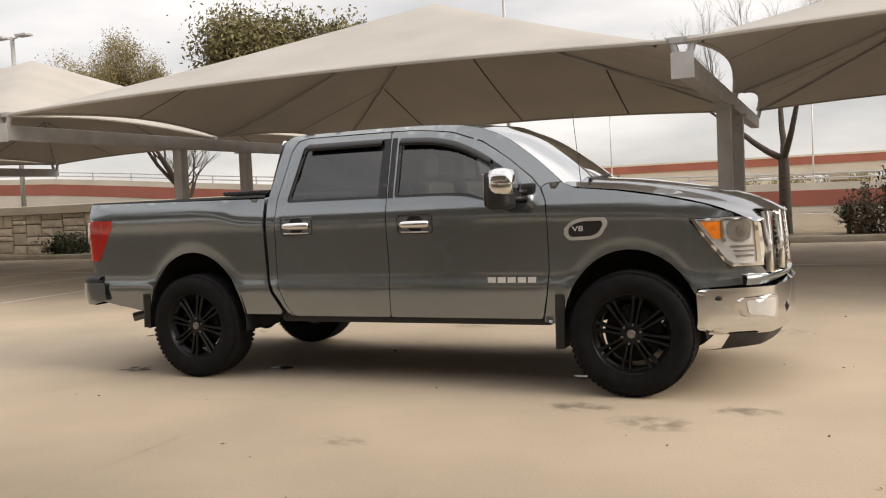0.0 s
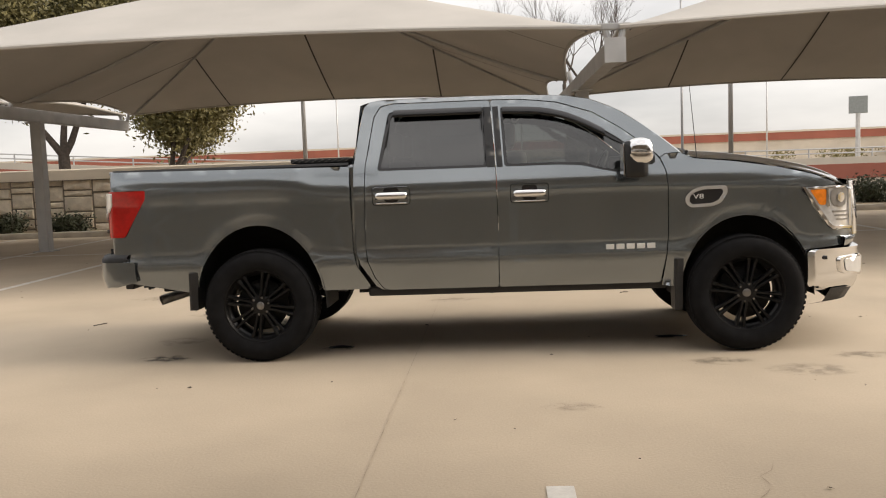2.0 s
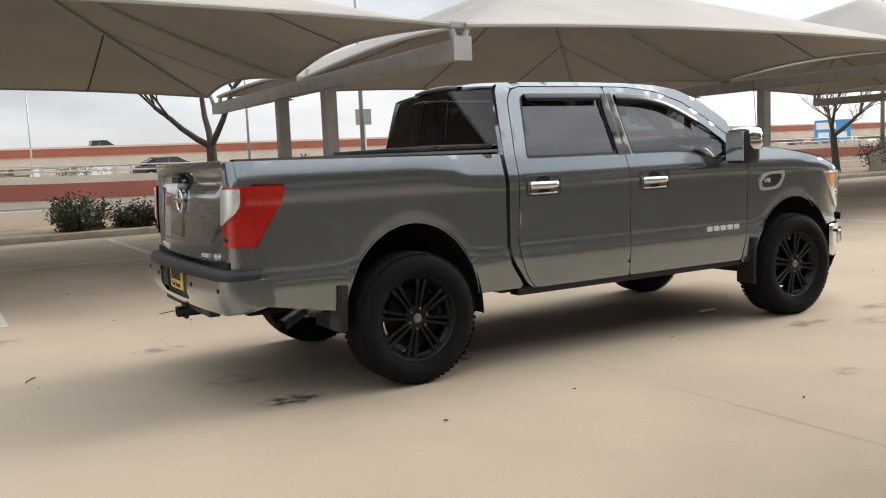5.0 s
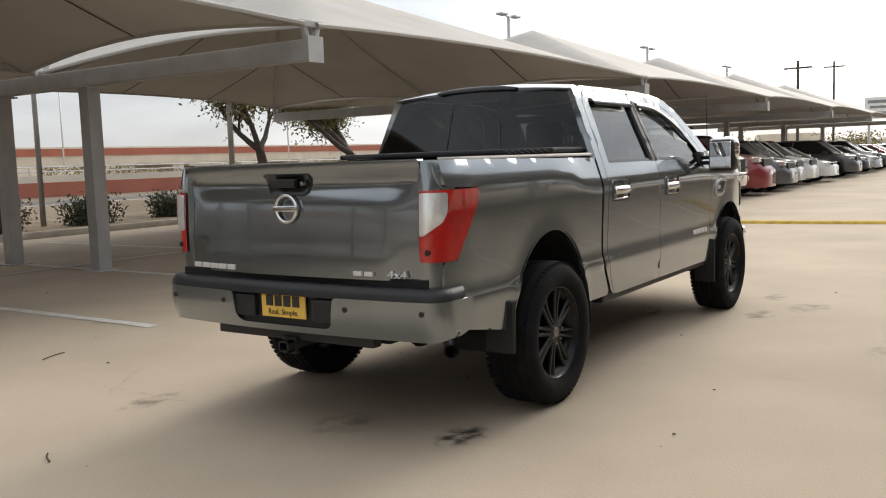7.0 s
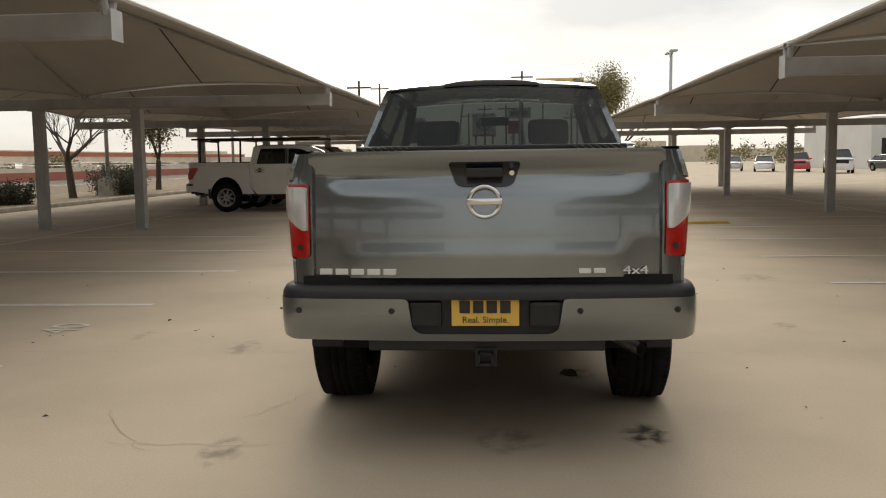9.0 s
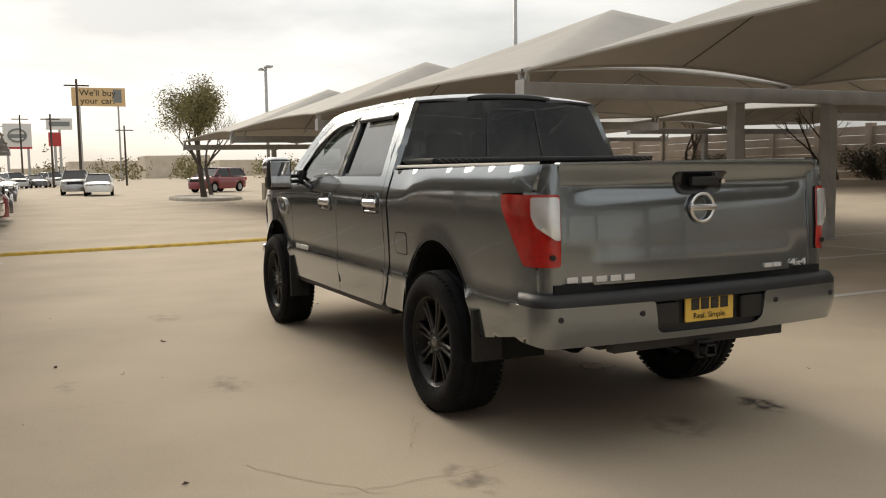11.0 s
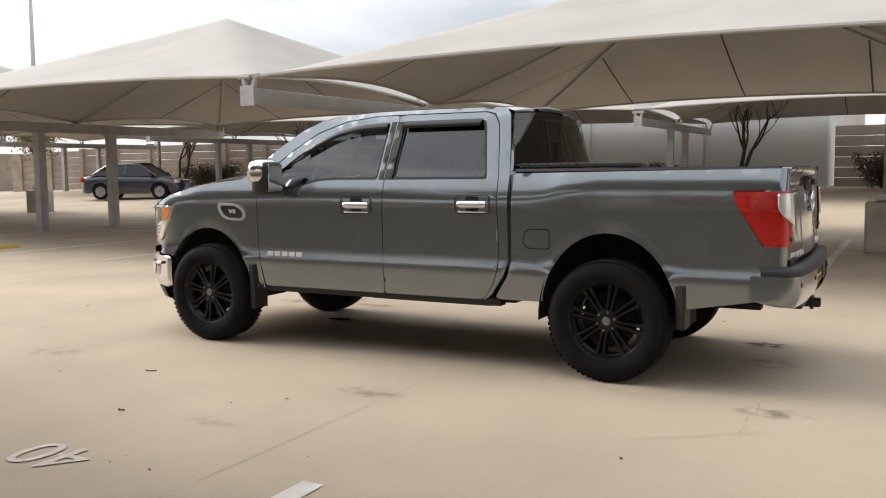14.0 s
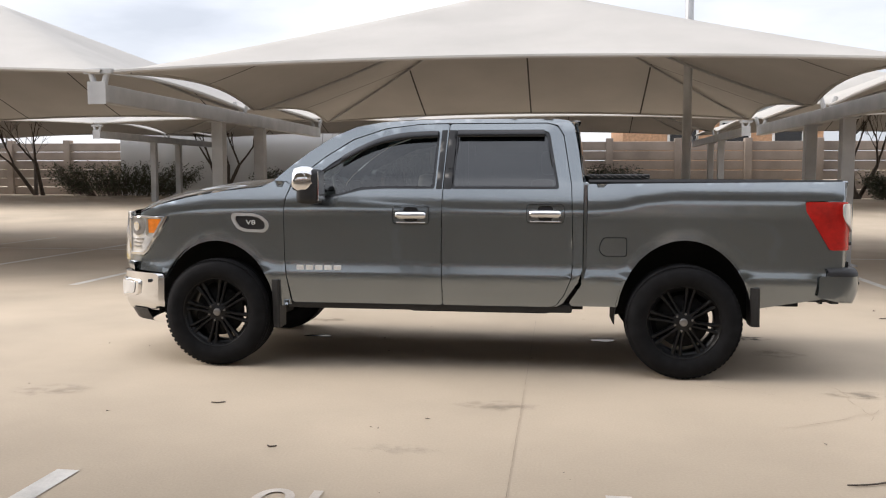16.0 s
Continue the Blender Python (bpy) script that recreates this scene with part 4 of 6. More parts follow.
        for ring in ([(2.345, 1.15), (2.36, 1.15), (2.375, 1.02), (2.365, 1.01), (2.345, 1.03)], [(2.535, 1.145), (2.56, 1.13), (2.575, 0.875), (2.55, 0.875)], [(2.20, 1.156), (2.50, 1.160), (2.50, 1.150), (2.212, 1.146)]):
            part("lamp_rib", flip(sheet(ring, lens(0.003), (0.5, -0.8, 0), 0.03, rim=0.008)), M_CHROME, head, "bright divider in the lamp")
        for z in (0.985, 0.955, 0.925):
            part("lamp_ridge", flip(sheet([(2.40 + 0.5 * (0.985 - z), z), (2.535, z), (2.535, z - 0.012), (2.41 + 0.5 * (0.985 - z), z - 0.012)], lens(0.0), (0.5, -0.8, 0), 0.03, rim=0.006)), M_STEEL, head)
        trim = [(2.165, 1.165), (2.185, 1.165), (2.27, 1.045), (2.385, 0.892), (2.42, 0.872), (2.59, 0.868), (2.59, 0.85), (2.405, 0.852), (2.365, 0.88), (2.245, 1.04)]
        part("lamp_trim", flip(sheet(trim, lambda x, z: right(x, z) + Vector((0.004, -0.012, 0)), (0.3, -1, 0), 0.03, rim=0.012)), M_CHROME, head)
    def front(y, z):
        return Vector((nose_x(y, z), y, z))
    gr = part("grille", sheet(rounded([(-0.70, 1.16), (0.70, 1.16), (0.66, 0.80), (-0.66, 0.80)], 0.03), lambda y, z: front(y, z) + Vector((-0.03, 0, 0)), (1, 0, 0), 0.06, rim=0.05), M_BLACK, tr, "black mesh grille with bright uprights")
    for y in (-0.66, -0.36, 0.36, 0.66):
        rows = [[front(y + d, z) + Vector((e, 0, 0)) for d, e in ((-0.05, -0.02), (-0.035, 0.02), (0.035, 0.02), (0.05, -0.02))] for z in np.linspace(0.80, 1.19, 8)]
        part("grille_upright", loft(bmesh.new(), rows), M_CHROME, gr, "chrome grille upright", True)
    for k in range(9):
        z = 0.83 + 0.037 * k
        rows = [[front(y, z) + Vector((-0.02, 0, -0.006)), front(y, z) + Vector((-0.005, 0, 0)), front(y, z) + Vector((-0.02, 0, 0.006))] for y in np.linspace(-0.64, 0.64, 14)]
        part("grille_bar", loft(bmesh.new(), rows), M_GLOSSBLACK, gr)
    rows = [[front(y, 1.17) + Vector((-0.09, 0, 0.04)), front(y, 1.17) + Vector((-0.03, 0, 0.03)), front(y, 1.17) + Vector((0.0, 0, 0.0)), front(y, 1.17) + Vector((-0.03, 0, -0.02))] for y in np.linspace(-0.64, 0.64, 20)]
    part("grille_cap", loft(bmesh.new(), rows), M_CHROME, gr, "chrome top bar", True)
    rows = []
    for y in np.linspace(-0.86, 0.86, 24):
        p = front(y, 0.80)
        e = 1 - 1.5 * min(1.0, max(0.0, (abs(y) - 0.55) / 0.28))
        rows.append([p + Vector((-0.05, 0, 0.0)), p + Vector((0.02 * e, 0, -0.01)), p + Vector((0.03 * e, 0, -0.035)), p + Vector((-0.02, 0, -0.07))])
    part("grille_lower_panel", loft(bmesh.new(), rows), paint, tr, "", True)
    def chin(y, z):
        a = abs(y)
        x = 2.75 - 0.11 * (a / 0.75) ** 2 - 2.6 * max(0.0, a - 0.70) ** 1.6 - 0.10 * max(0.0, 0.52 - z) * 2
        return Vector((max(x, 2.235), y * (1.0 - 0.03 * (z < 0.45)), z))
    ring = [(-0.97, 0.715), (0.97, 0.715), (0.965, 0.45), (0.90, 0.415), (-0.90, 0.415), (-0.965, 0.45)]
    cb = part("front_bumper", sheet(rounded(ring, 0.03), chin, (1, 0, 0), 0.03, rim=0.05), M_CHROME, tr, "chrome front bumper")
    for s in (-1, 1):
        rows = [[Vector((x, s * (side_y(x, 0.7) - 0.006 - 0.02 * (z < 0.5)), z)) for z in (0.415, 0.45, 0.55, 0.65, 0.705, 0.715)] for x in np.linspace(2.235, 2.60, 12)]
        part("bumper_wing", loft(bmesh.new(), rows), M_CHROME, cb, "", True)
        bm = sheet(rounded([(s * 0.70, 0.66), (s * 0.88, 0.65), (s * 0.87, 0.53), (s * 0.72, 0.50)], 0.03), lambda y, z: chin(y, z) + Vector((0.018, s * 0.012, 0)), (0.8, s * 0.4, 0), 0.03, rim=0.03)
        fog = part("fog_lamp_bezel", bm, M_CHROME, cb, "chrome fog lamp bezel")
        bm = sheet(rounded([(s * 0.725, 0.645), (s * 0.86, 0.635), (s * 0.85, 0.545), (s * 0.74, 0.52)], 0.02), lambda y, z: chin(y, z) + Vector((0.022, s * 0.016, 0)), (0.8, s * 0.4, 0), 0.03, rim=0.003)
        part("fog_lamp", bm, M_CLEAR, fog, "clear fog lamp")
        bm = bmesh.new()
        pipe(bm, [(2.64, s * 0.45, 0.585), (2.70, s * 0.45, 0.585), (2.712, s * 0.45, 0.55), (2.70, s * 0.45, 0.515), (2.64, s * 0.45, 0.515)], 0.015)
        part("tow_hook", bm, M_BLACK, cb, "black tow hook")
        bm = bmesh.new()
        q = chin(s * 0.93, 0.655)
        tube(bm, q + Vector((-0.02, 0, 0)), q + Vector((0.012, s * 0.01, 0)), 0.014, 0.014, 12)
        part("parking_sensor", bm, M_BLACK, cb)
    rows = [[(chin(y, 0.42).x - 0.02, y, 0.425), (chin(y, 0.42).x - 0.08, y, 0.33), (chin(y, 0.42).x - 0.2, y, 0.31)] for y in np.linspace(-0.88, 0.88, 20)]
    part("chin_valance", loft(bmesh.new(), rows), M_BLACK, tr, "black chin valance", True)
    # towing mirrors
    for s in (-1, 1):
        def at(x, y, z):
            return (x, s * y, z)
        arm = bmesh.new()
        for z in (1.355, 1.40):
            tube(arm, at(1.03, 0.90, z), at(0.985, 1.06, z), 0.017, 0.017, 10)
        mi = part("wing_mirror", arm, M_BLACK, tr, "chrome-capped extending towing mirror", True)
        bm = bmesh.new()
        box(bm, 0.985, 1.10, min(s * 0.86, s * 0.925), max(s * 0.86, s * 0.925), 1.31, 1.455, bevel=0.025)
        part("mirror_foot", bm, M_BLACK, mi)
        mi.location = (0.05, 0, -0.012)
        bm = bmesh.new()
        box(bm, 0.835, 1.0, min(s * 1.03, s * 1.24), max(s * 1.03, s * 1.24), 1.285, 1.545, bevel=0.045)
        for v in bm.verts:
            v.co.x += 0.06 * (v.co.z - 1.40) * -0.4
        part("mirror_housing", bm, M_BLACK, mi, "black mirror housing", True)
        bm = bmesh.new()
        box(bm, 0.86, 1.04, min(s * 1.02, s * 1.252), max(s * 1.02, s * 1.252), 1.375, 1.562, bevel=0.06)
        for v in bm.verts:
            v.co.x -= 0.03 * max(0, v.co.z - 1.45) * 4 * (v.co.x > 0.95)
        part("mirror_cap", bm, M_CHROME, mi, "chrome mirror cap", True)
        part("mirror_glass", boxed(0.828, 0.838, min(s * 1.05, s * 1.22), max(s * 1.05, s * 1.22), 1.31, 1.525, bevel=0.004), mat("mirror", (0.8, 0.8, 0.8), 0.02, 1.0), mi, "mirror glass")
    # cabin
    bm = bmesh.new()
    box(bm, -1.0, 1.25, -0.84, 0.84, 0.55, 0.80, bevel=0.02)
    box(bm, 0.95, 1.30, -0.82, 0.82, 0.8, 1.34, bevel=0.06)
    part("cabin_floor", bm, M_DARK, tr, "dark cabin floor and dashboard")
    for x, zb in ((0.30, 1.50), (-0.58, 1.46)):
        for y in (-0.40, 0.40):
            st = part("seat", boxed(x - 0.1, x + 0.42, y - 0.27, y + 0.27, 0.80, 1.0, bevel=0.06), M_SEAT, tr, "grey leather seat")
            bm = bmesh.new()
            box(bm, x - 0.24, x - 0.06, y - 0.26, y + 0.26, 0.92, zb, bevel=0.06)
            part("backrest", bm, M_SEAT, st, "", True)
            bm = bmesh.new()
            box(bm, x - 0.25, x - 0.14, y - 0.13, y + 0.13, zb + 0.03, zb + 0.22, bevel=0.045)
            part("headrest", bm, M_SEAT, st, "", True)
    bm = bmesh.new()
    c = Vector((0.88, 0.40, 1.30))
    pipe(bm, [c + Vector((0.08 * math.sin(t), 0.19 * math.cos(t), 0.18 * math.sin(t))) for t in np.linspace(0, 2 * math.pi, 28, False)], 0.016, 6, True)
    tube(bm, c, c + Vector((0.2, 0, -0.05)), 0.07, 0.05, 12)
    part("steering_wheel", bm, M_BLACK, tr, "", True)
    bm = bmesh.new()
    box(bm, 0.72, 0.74, -0.12, 0.12, 1.70, 1.775, bevel=0.01)
    part("inner_mirror", bm, M_BLACK, tr)
    # underbody
    bm = bmesh.new()
    box(bm, -2.7, 2.4, -0.45, -0.33, 0.48, 0.60, bevel=0.01)
    box(bm, -2.7, 2.4, 0.33, 0.45, 0.48, 0.60, bevel=0.01)
    box(bm, -1.05, 1.2, -0.82, 0.82, 0.48, 0.56)
    box(bm, -0.8, 0.3, 0.1, 0.7, 0.42, 0.5, bevel=0.03)
    box(bm, 1.2, 2.5, -0.5, 0.5, 0.45, 1.05)
    part("chassis", bm, M_DARK, tr, "dark chassis frame")
    bm = bmesh.new()
    tube(bm, (-1.775, -0.75, HUB), (-1.775, 0.75, HUB), 0.05, 0.05, 12)
    lathe(bm, [(0.0, -0.16), (0.12, -0.12), (0.17, 0), (0.12, 0.12), (0.0, 0.16)], 16, centre=(-1.775, 0, HUB))
    tube(bm, (1.775, -0.75, HUB), (1.775, 0.75, HUB), 0.04, 0.04, 12)
    part("axles", bm, M_DARK, tr, "", True)
    if extras:
        bm = bmesh.new()
        box(bm, -1.50, -1.10, -0.79, 0.79, 1.10, 1.46, bevel=0.01)
        tb = put_mesh("bed_toolbox", bm, M_BLACK)
        tagged(tb, "black diamond-plate toolbox across the truck bed", "toolbox")
        bm = bmesh.new()
        box(bm, -1.525, -1.085, -0.835, 0.835, 1.462, 1.497, bevel=0.012)
        part("lid", bm, M_BLACK, tb, "black tread-plate lid")
        bm = bmesh.new()
        for i in range(9):
            for j in (0, 1):
                for s in (-1, 1):
                    x = -1.505 + 0.05 * i + 0.025 * j
                    y = s * 0.836
                    v = [bm.verts.new((x + a, y + s * b, 1.472 + 0.013 * j + c)) for a, b, c in ((-0.016, 0, -0.006), (0.016, 0, 0.006), (0, 0.006, 0.003), (0, 0.006, -0.003))]
                    bm.faces.new((v[0], v[3], v[1]))
                    bm.faces.new((v[0], v[1], v[2]))
                    bm.faces.new((v[0], v[2], v[3]))
                    bm.faces.new((v[1], v[3], v[2]))
        for i in range(36):
            for j in (0, 1):
                y = -0.81 + 0.045 * i + 0.022 * j
                if abs(y) < 0.5:
                    continue
                v = [bm.verts.new((-1.526 + b, y + a, 1.472 + 0.013 * j + c)) for a, b, c in ((-0.016, 0, -0.006), (0.016, 0, 0.006), (0, -0.006, 0.003), (0, -0.006, -0.003))]
                bm.faces.new((v[0], v[3], v[1]))
                bm.faces.new((v[0], v[1], v[2]))
                bm.faces.new((v[0], v[2], v[3]))
                bm.faces.new((v[1], v[3], v[2]))
        part("tread_pattern", bm, M_STEEL, tb, kind="stuff")
        tb.matrix_basis = m
    return tr


titan = pickup("dark grey metallic crew-cab pickup with black alloy wheels", M_PAINT, M_RIM, pose(0, 0, 0))


# ---- shade canopies ----
def canopy_cloth(L, W, apex=5.04, edge=2.96):
    """One stretched pyramid of cloth over a bay L long and W deep, its centre at the origin."""
    bm = bmesh.new()
    n = 12
    hx, hy = L / 2 - 0.10, W / 2

    def at(u, v):
        r = max(abs(u), abs(v))
        x, y = u * hx, v * hy
        # edges drawn in between their fixings
        if r > 0:
            q = r ** 3
            if abs(u) >= abs(v):
                k = abs(v) / r
                x -= math.copysign(0.19 * q * math.sin(math.pi * k) ** 1.0, u)
                z_e = edge - 0.10 * (1 - k) + 0.16 * math.sin(math.pi * k)
            else:
                k = abs(u) / r
                y -= math.copysign(0.30 * q * (1 - k * k), v)
                z_e = edge + 0.16 * (1 - k * k)
        else:
            z_e = edge
        s = 1 - r
        hip = min(abs(u), abs(v)) / r if r > 0 else 0
        return Vector((x, y, z_e + (apex - z_e) * (s ** 1.06) - 0.10 * math.sin(math.pi * r) * (1 - hip)))
    grid = [[bm.verts.new(at(-1 + 2 * i / (2 * n), -1 + 2 * j / (2 * n))) for j in range(2 * n + 1)] for i in range(2 * n + 1)]
    for i in range(2 * n):
        for j in range(2 * n):
            a, b, c, d = grid[i][j], grid[i + 1][j], grid[i + 1][j + 1], grid[i][j + 1]
            if (i < n) == (j < n):
                bm.faces.new((a, b, c))
                bm.faces.new((a, c, d))
            else:
                bm.faces.new((a, b, d))
                bm.faces.new((b, c, d))
    for f in bm.faces:
        f.smooth = True
    for e in bm.edges:
        if len(e.link_faces) == 2 and e.calc_face_angle(0) > 0.25:
            e.smooth = False
    return bm, at


def canopy(x0, x1, y_tip, sgn, W=10.85, label="beige stretched fabric shade canopy on grey steel frame", lift=0.0):
    """A bay between two beams; the tips stand at y_tip and the bay goes back sgn * W."""
    L = x1 - x0
    cx, cy = (x0 + x1) / 2, y_tip + sgn * W / 2
    th = thing("shade_canopy", label, "canopy", pose(cx, cy, lift), group="shade canopies")
    bm, at = canopy_cloth(L, W)
    part("cloth", bm, M_FABRIC, th, "beige stretched shade cloth")
    for k, (u0, v0, u1, v1) in enumerate(((-0.5, -1, -0.5, -0.5), (-0.5, -0.5, -1, -0.5), (0.5, -1, 0.5, -0.5), (0.5, -0.5, 1, -0.5), (0, -1, 0, -0.1), (-0.5, 1, -0.5, 0.5), (-0.5, 0.5, -1, 0.5), (0.5, 1, 0.5, 0.5), (0.5, 0.5, 1, 0.5), (0, 1, 0, 0.1))):
        rows = []
        for i in range(13):
            t = i / 12
            u, v = u0 + (u1 - u0) * t, v0 + (v1 - v0) * t
            p = at(u, v) + Vector((0, 0, -0.012))
            d = Vector((0.018, 0, 0)) if u0 == u1 else Vector((0, 0.018, 0))
            rows.append([p - d, p + d])
        part("seam", loft(bmesh.new(), rows), M_SEAM, th)
    # hem cable along the edges
    for u0, v0, u1, v1 in ((-1, -1, 1, -1), (1, -1, 1, 1), (1, 1, -1, 1), (-1, 1, -1, -1)):
        bm = pipe(bmesh.new(), [at(u0 + (u1 - u0) * t, v0 + (v1 - v0) * t) for t in np.linspace(0, 1, 25)], 0.03, 6)
        part("hem", bm, M_FABRIC, th)
    # rafters to the apex, under the cloth
    for u, v in ((-1, 0), (1, 0), (-1, -1), (1, -1), (-1, 1), (1, 1)):
        bm = bmesh.new()
        pts = [at(u * t, v * t) + Vector((0, 0, -0.05)) for t in np.linspace(0.97, 0.02, 7)]
        pipe(bm, pts, 0.028)
        part("rafter", bm, M_POST, th)
    return th


def canopy_beam(x, y_tip, sgn, W=10.85, lift=0.0, rise=0.0):
    th = thing("canopy_frame", "grey steel cantilever beam on two posts", "steel frame", pose(x, y_tip, lift), group="canopy frames")
    f = lambda a: sgn * a
    part("beam", boxed(-0.09, 0.09, min(0, f(W)), max(0, f(W)), 2.56 + rise, 2.80 + rise, bevel=0.012), M_POST, th)
    for d in (4.27, 6.5):
        p = part("post", boxed(-0.105, 0.105, f(d) - 0.105, f(d) + 0.105, 0, 2.56 + rise, bevel=0.012), M_POST, th)
        part("base_plate", boxed(-0.19, 0.19, f(d) - 0.19, f(d) + 0.19, 0, 0.02, bevel=0.004), M_POST, p)
        part("cap_plate", boxed(-0.17, 0.17, f(d) - 0.17, f(d) + 0.17, 2.535 + rise, 2.56 + rise, bevel=0.004), M_POST, p)
    for y in (0.06, W / 2, W - 0.06):
        for dx in (-0.13, 0.13):
            bm = bmesh.new()
            tube(bm, (dx * 0.5, f(y), 2.78 + rise), (dx, f(y), 3.0 + rise), 0.045, 0.04, 8)
            part("bracket", bm, M_POST, th)
    part("end_plate", boxed(-0.13, 0.13, f(-0.012) - 0.008, f(-0.012) + 0.008, 2.53 + rise, 2.83 + rise, bevel=0.003), M_POST, th)
    bm = bmesh.new()
    box(bm, -0.2, 0.2, f(0.06) - 0.05, f(0.06) + 0.05, 2.93 + rise, 3.01 + rise, bevel=0.015)
    part("corner_clamp", bm, M_POST, th)
    return th


N_TIP, S_TIP = 3.68, -3.80
N_RISE, S_RISE = 0.07, -0.09          # the two rows differ a little in height
N_X = [-30.2, -19.7, -9.25, 1.49, 12.0, 22.4, 32.9, 43.4, 53.9]
S_X = [-26.6, -16.1, -5.58, 5.32, 15.6, 26.0, 36.4]
first_beam = None
for x in N_X:
    first_beam = canopy_beam(x, N_TIP, 1, rise=N_RISE) if first_beam is None else copy_thing(first_beam, pose(x, N_TIP, 0))
s_beam = None
for x in S_X:
    s_beam = canopy_beam(x, S_TIP, -1, rise=S_RISE) if s_beam is None else copy_thing(s_beam, pose(x, S_TIP, 0))
for x in (-17.0, -6.5, 4.2, 14.8, 25.4, 36.0):
    copy_thing(s_beam, pose(x, -21.0, 0.30))
one = canopy(N_X[0], N_X[0] + 10.6, N_TIP, 1, lift=N_RISE)
for a, b in zip(N_X[1:], N_X[2:]):
    copy_thing(one, pose((a + b) / 2, N_TIP + 5.425, N_RISE))
for a, b in zip(S_X, S_X[1:]):
    copy_thing(one, pose((a + b) / 2, S_TIP - 5.425, S_RISE))
for x in (-11.75, -1.15, 9.5, 20.1, 30.7):
    copy_thing(one, pose(x, -26.4, 0.30))


# ---- painted lines, joints, stains ----
def strip(name, pts, w, z, material, label, category):
    bm = bmesh.new()
    rows = []
    pts = [Vector((*p, z)) for p in pts]
    for i, p in enumerate(pts):
        d = (pts[min(i + 1, len(pts) - 1)] - pts[max(i - 1, 0)]).normalized()
        s = Vector((-d.y, d.x, 0)) * w / 2
        rows.append([p - s, p + s])
    loft(bm, rows)
    bmesh.ops.recalc_face_normals(bm, faces=bm.faces[:])
    for f in bm.faces:
        if f.normal.z < 0:
            f.normal_flip()
    return tagged(put_mesh(name, bm, material), label, category, kind="structure")


for k in range(-8, 21):
    x = -1.16 + 2.72 * k
    if abs(x - 12.0) < 0.8:
        continue
    strip("painted_line", [(x, 3.46), (x, 8.9), (x + 0.02, 14.0)], 0.12, 0.005, M_LINE, "worn white painted parking line", "line")
strip("painted_line", [(-24, 9.05), (0, 9.0), (52, 9.1)], 0.12, 0.009, M_LINE, "worn white painted parking line", "line")
for k in range(-9, 14):
    x = 0.24 + 2.72 * k
    strip("painted_line", [(x, -3.66), (x, -9), (x, -14.0)], 0.12, 0.005, M_LINE, "worn white painted parking line", "line")
strip("painted_line", [(-24, -9.2), (38, -9.2)], 0.12, 0.009, M_LINE, "worn white painted parking line", "line")
rows = []
for x, y in ((11.2, 3.55), (11.21, 3.5), (11.45, 0), (12.15, -4.75), (12.155, -4.8)):
    end = abs(y - 3.55) < 0.01 or abs(y + 4.8) < 0.01
    rows.append([(x + d, y, z * (0.1 if end else 1)) for d, z in ((-0.13, 0.0), (-0.11, 0.03), (-0.06, 0.055), (0.06, 0.055), (0.11, 0.03), (0.13, 0.0))])
tagged(put_mesh("speed_bump", loft(bmesh.new(), rows), M_YELLOW, True), "low worn yellow speed bump across the aisle", "speed bump")
number = lettering("40", 0.46, 0.0, M_FADED, None, pose(0.30, 3.72, 0.006), "stall_number")
tagged(number, "faded stall number painted on concrete", "marking", kind="structure")
rng = random.Random(5)


def wander(a, b, n, amp):
    a, b = Vector(a), Vector(b)
    s = Vector((-(b - a).y, (b - a).x)).normalized()
    return [tuple(a.lerp(b, i / n) + s * rng.uniform(-amp, amp)) for i in range(n + 1)]


strip("joint", [(-0.65, 7.5), (-0.63, -8)], 0.004, 0.004, M_JOINT, "thin sawn joint in the concrete", "joint")
for a, b in (((-0.9, 5.0), (-0.6, 3.9)), ((-2.79, 1.95), (-2.79, 1.03)), ((0.9, -4.2), (1.2, -3.4)), ((-2.35, 1.34), (-1.79, 1.09)), ((-2.2, 2.2), (-2.9, 1.7)), ((1.4, 4.4), (0.6, 4.9))):
    strip("crack", wander(a, b, 9, 0.03), 0.004, 0.004, M_JOINT, "fine crack in the concrete", "crack")


def stain_mat():
    m = mat("oil_stain", (0.05, 0.042, 0.034), 0.7, 0, 12, 0.3)
    n, l = m.node_tree.nodes, m.node_tree.links
    tr, mx, nz, tc = n.new("ShaderNodeBsdfTransparent"), n.new("ShaderNodeMixShader"), n.new("ShaderNodeTexNoise"), n.new("ShaderNodeTexCoord")
    rp = n.new("ShaderNodeValToRGB")
    at = n.new("ShaderNodeAttribute")
    at.attribute_name = "fade"
    mu = n.new("ShaderNodeMath")
    mu.operation = "MULTIPLY"
    nz.inputs["Scale"].default_value, nz.inputs["Detail"].default_value = 9, 6
    rp.color_ramp.elements[0].position, rp.color_ramp.elements[1].position = 0.40, 0.62
    l.new(tc.outputs["Object"], nz.inputs["Vector"])
    l.new(nz.outputs["Fac"], rp.inputs["Fac"])
    l.new(rp.outputs["Color"], mu.inputs[0])
    l.new(at.outputs["Fac"], mu.inputs[1])
    l.new(mu.outputs[0], mx.inputs["Fac"])
    l.new(tr.outputs[0], mx.inputs[1])
    l.new(n["Principled BSDF"].outputs[0], mx.inputs[2])
    l.new(mx.outputs[0], n["Material Output"].inputs["Surface"])
    return m


M_STAIN = stain_mat()


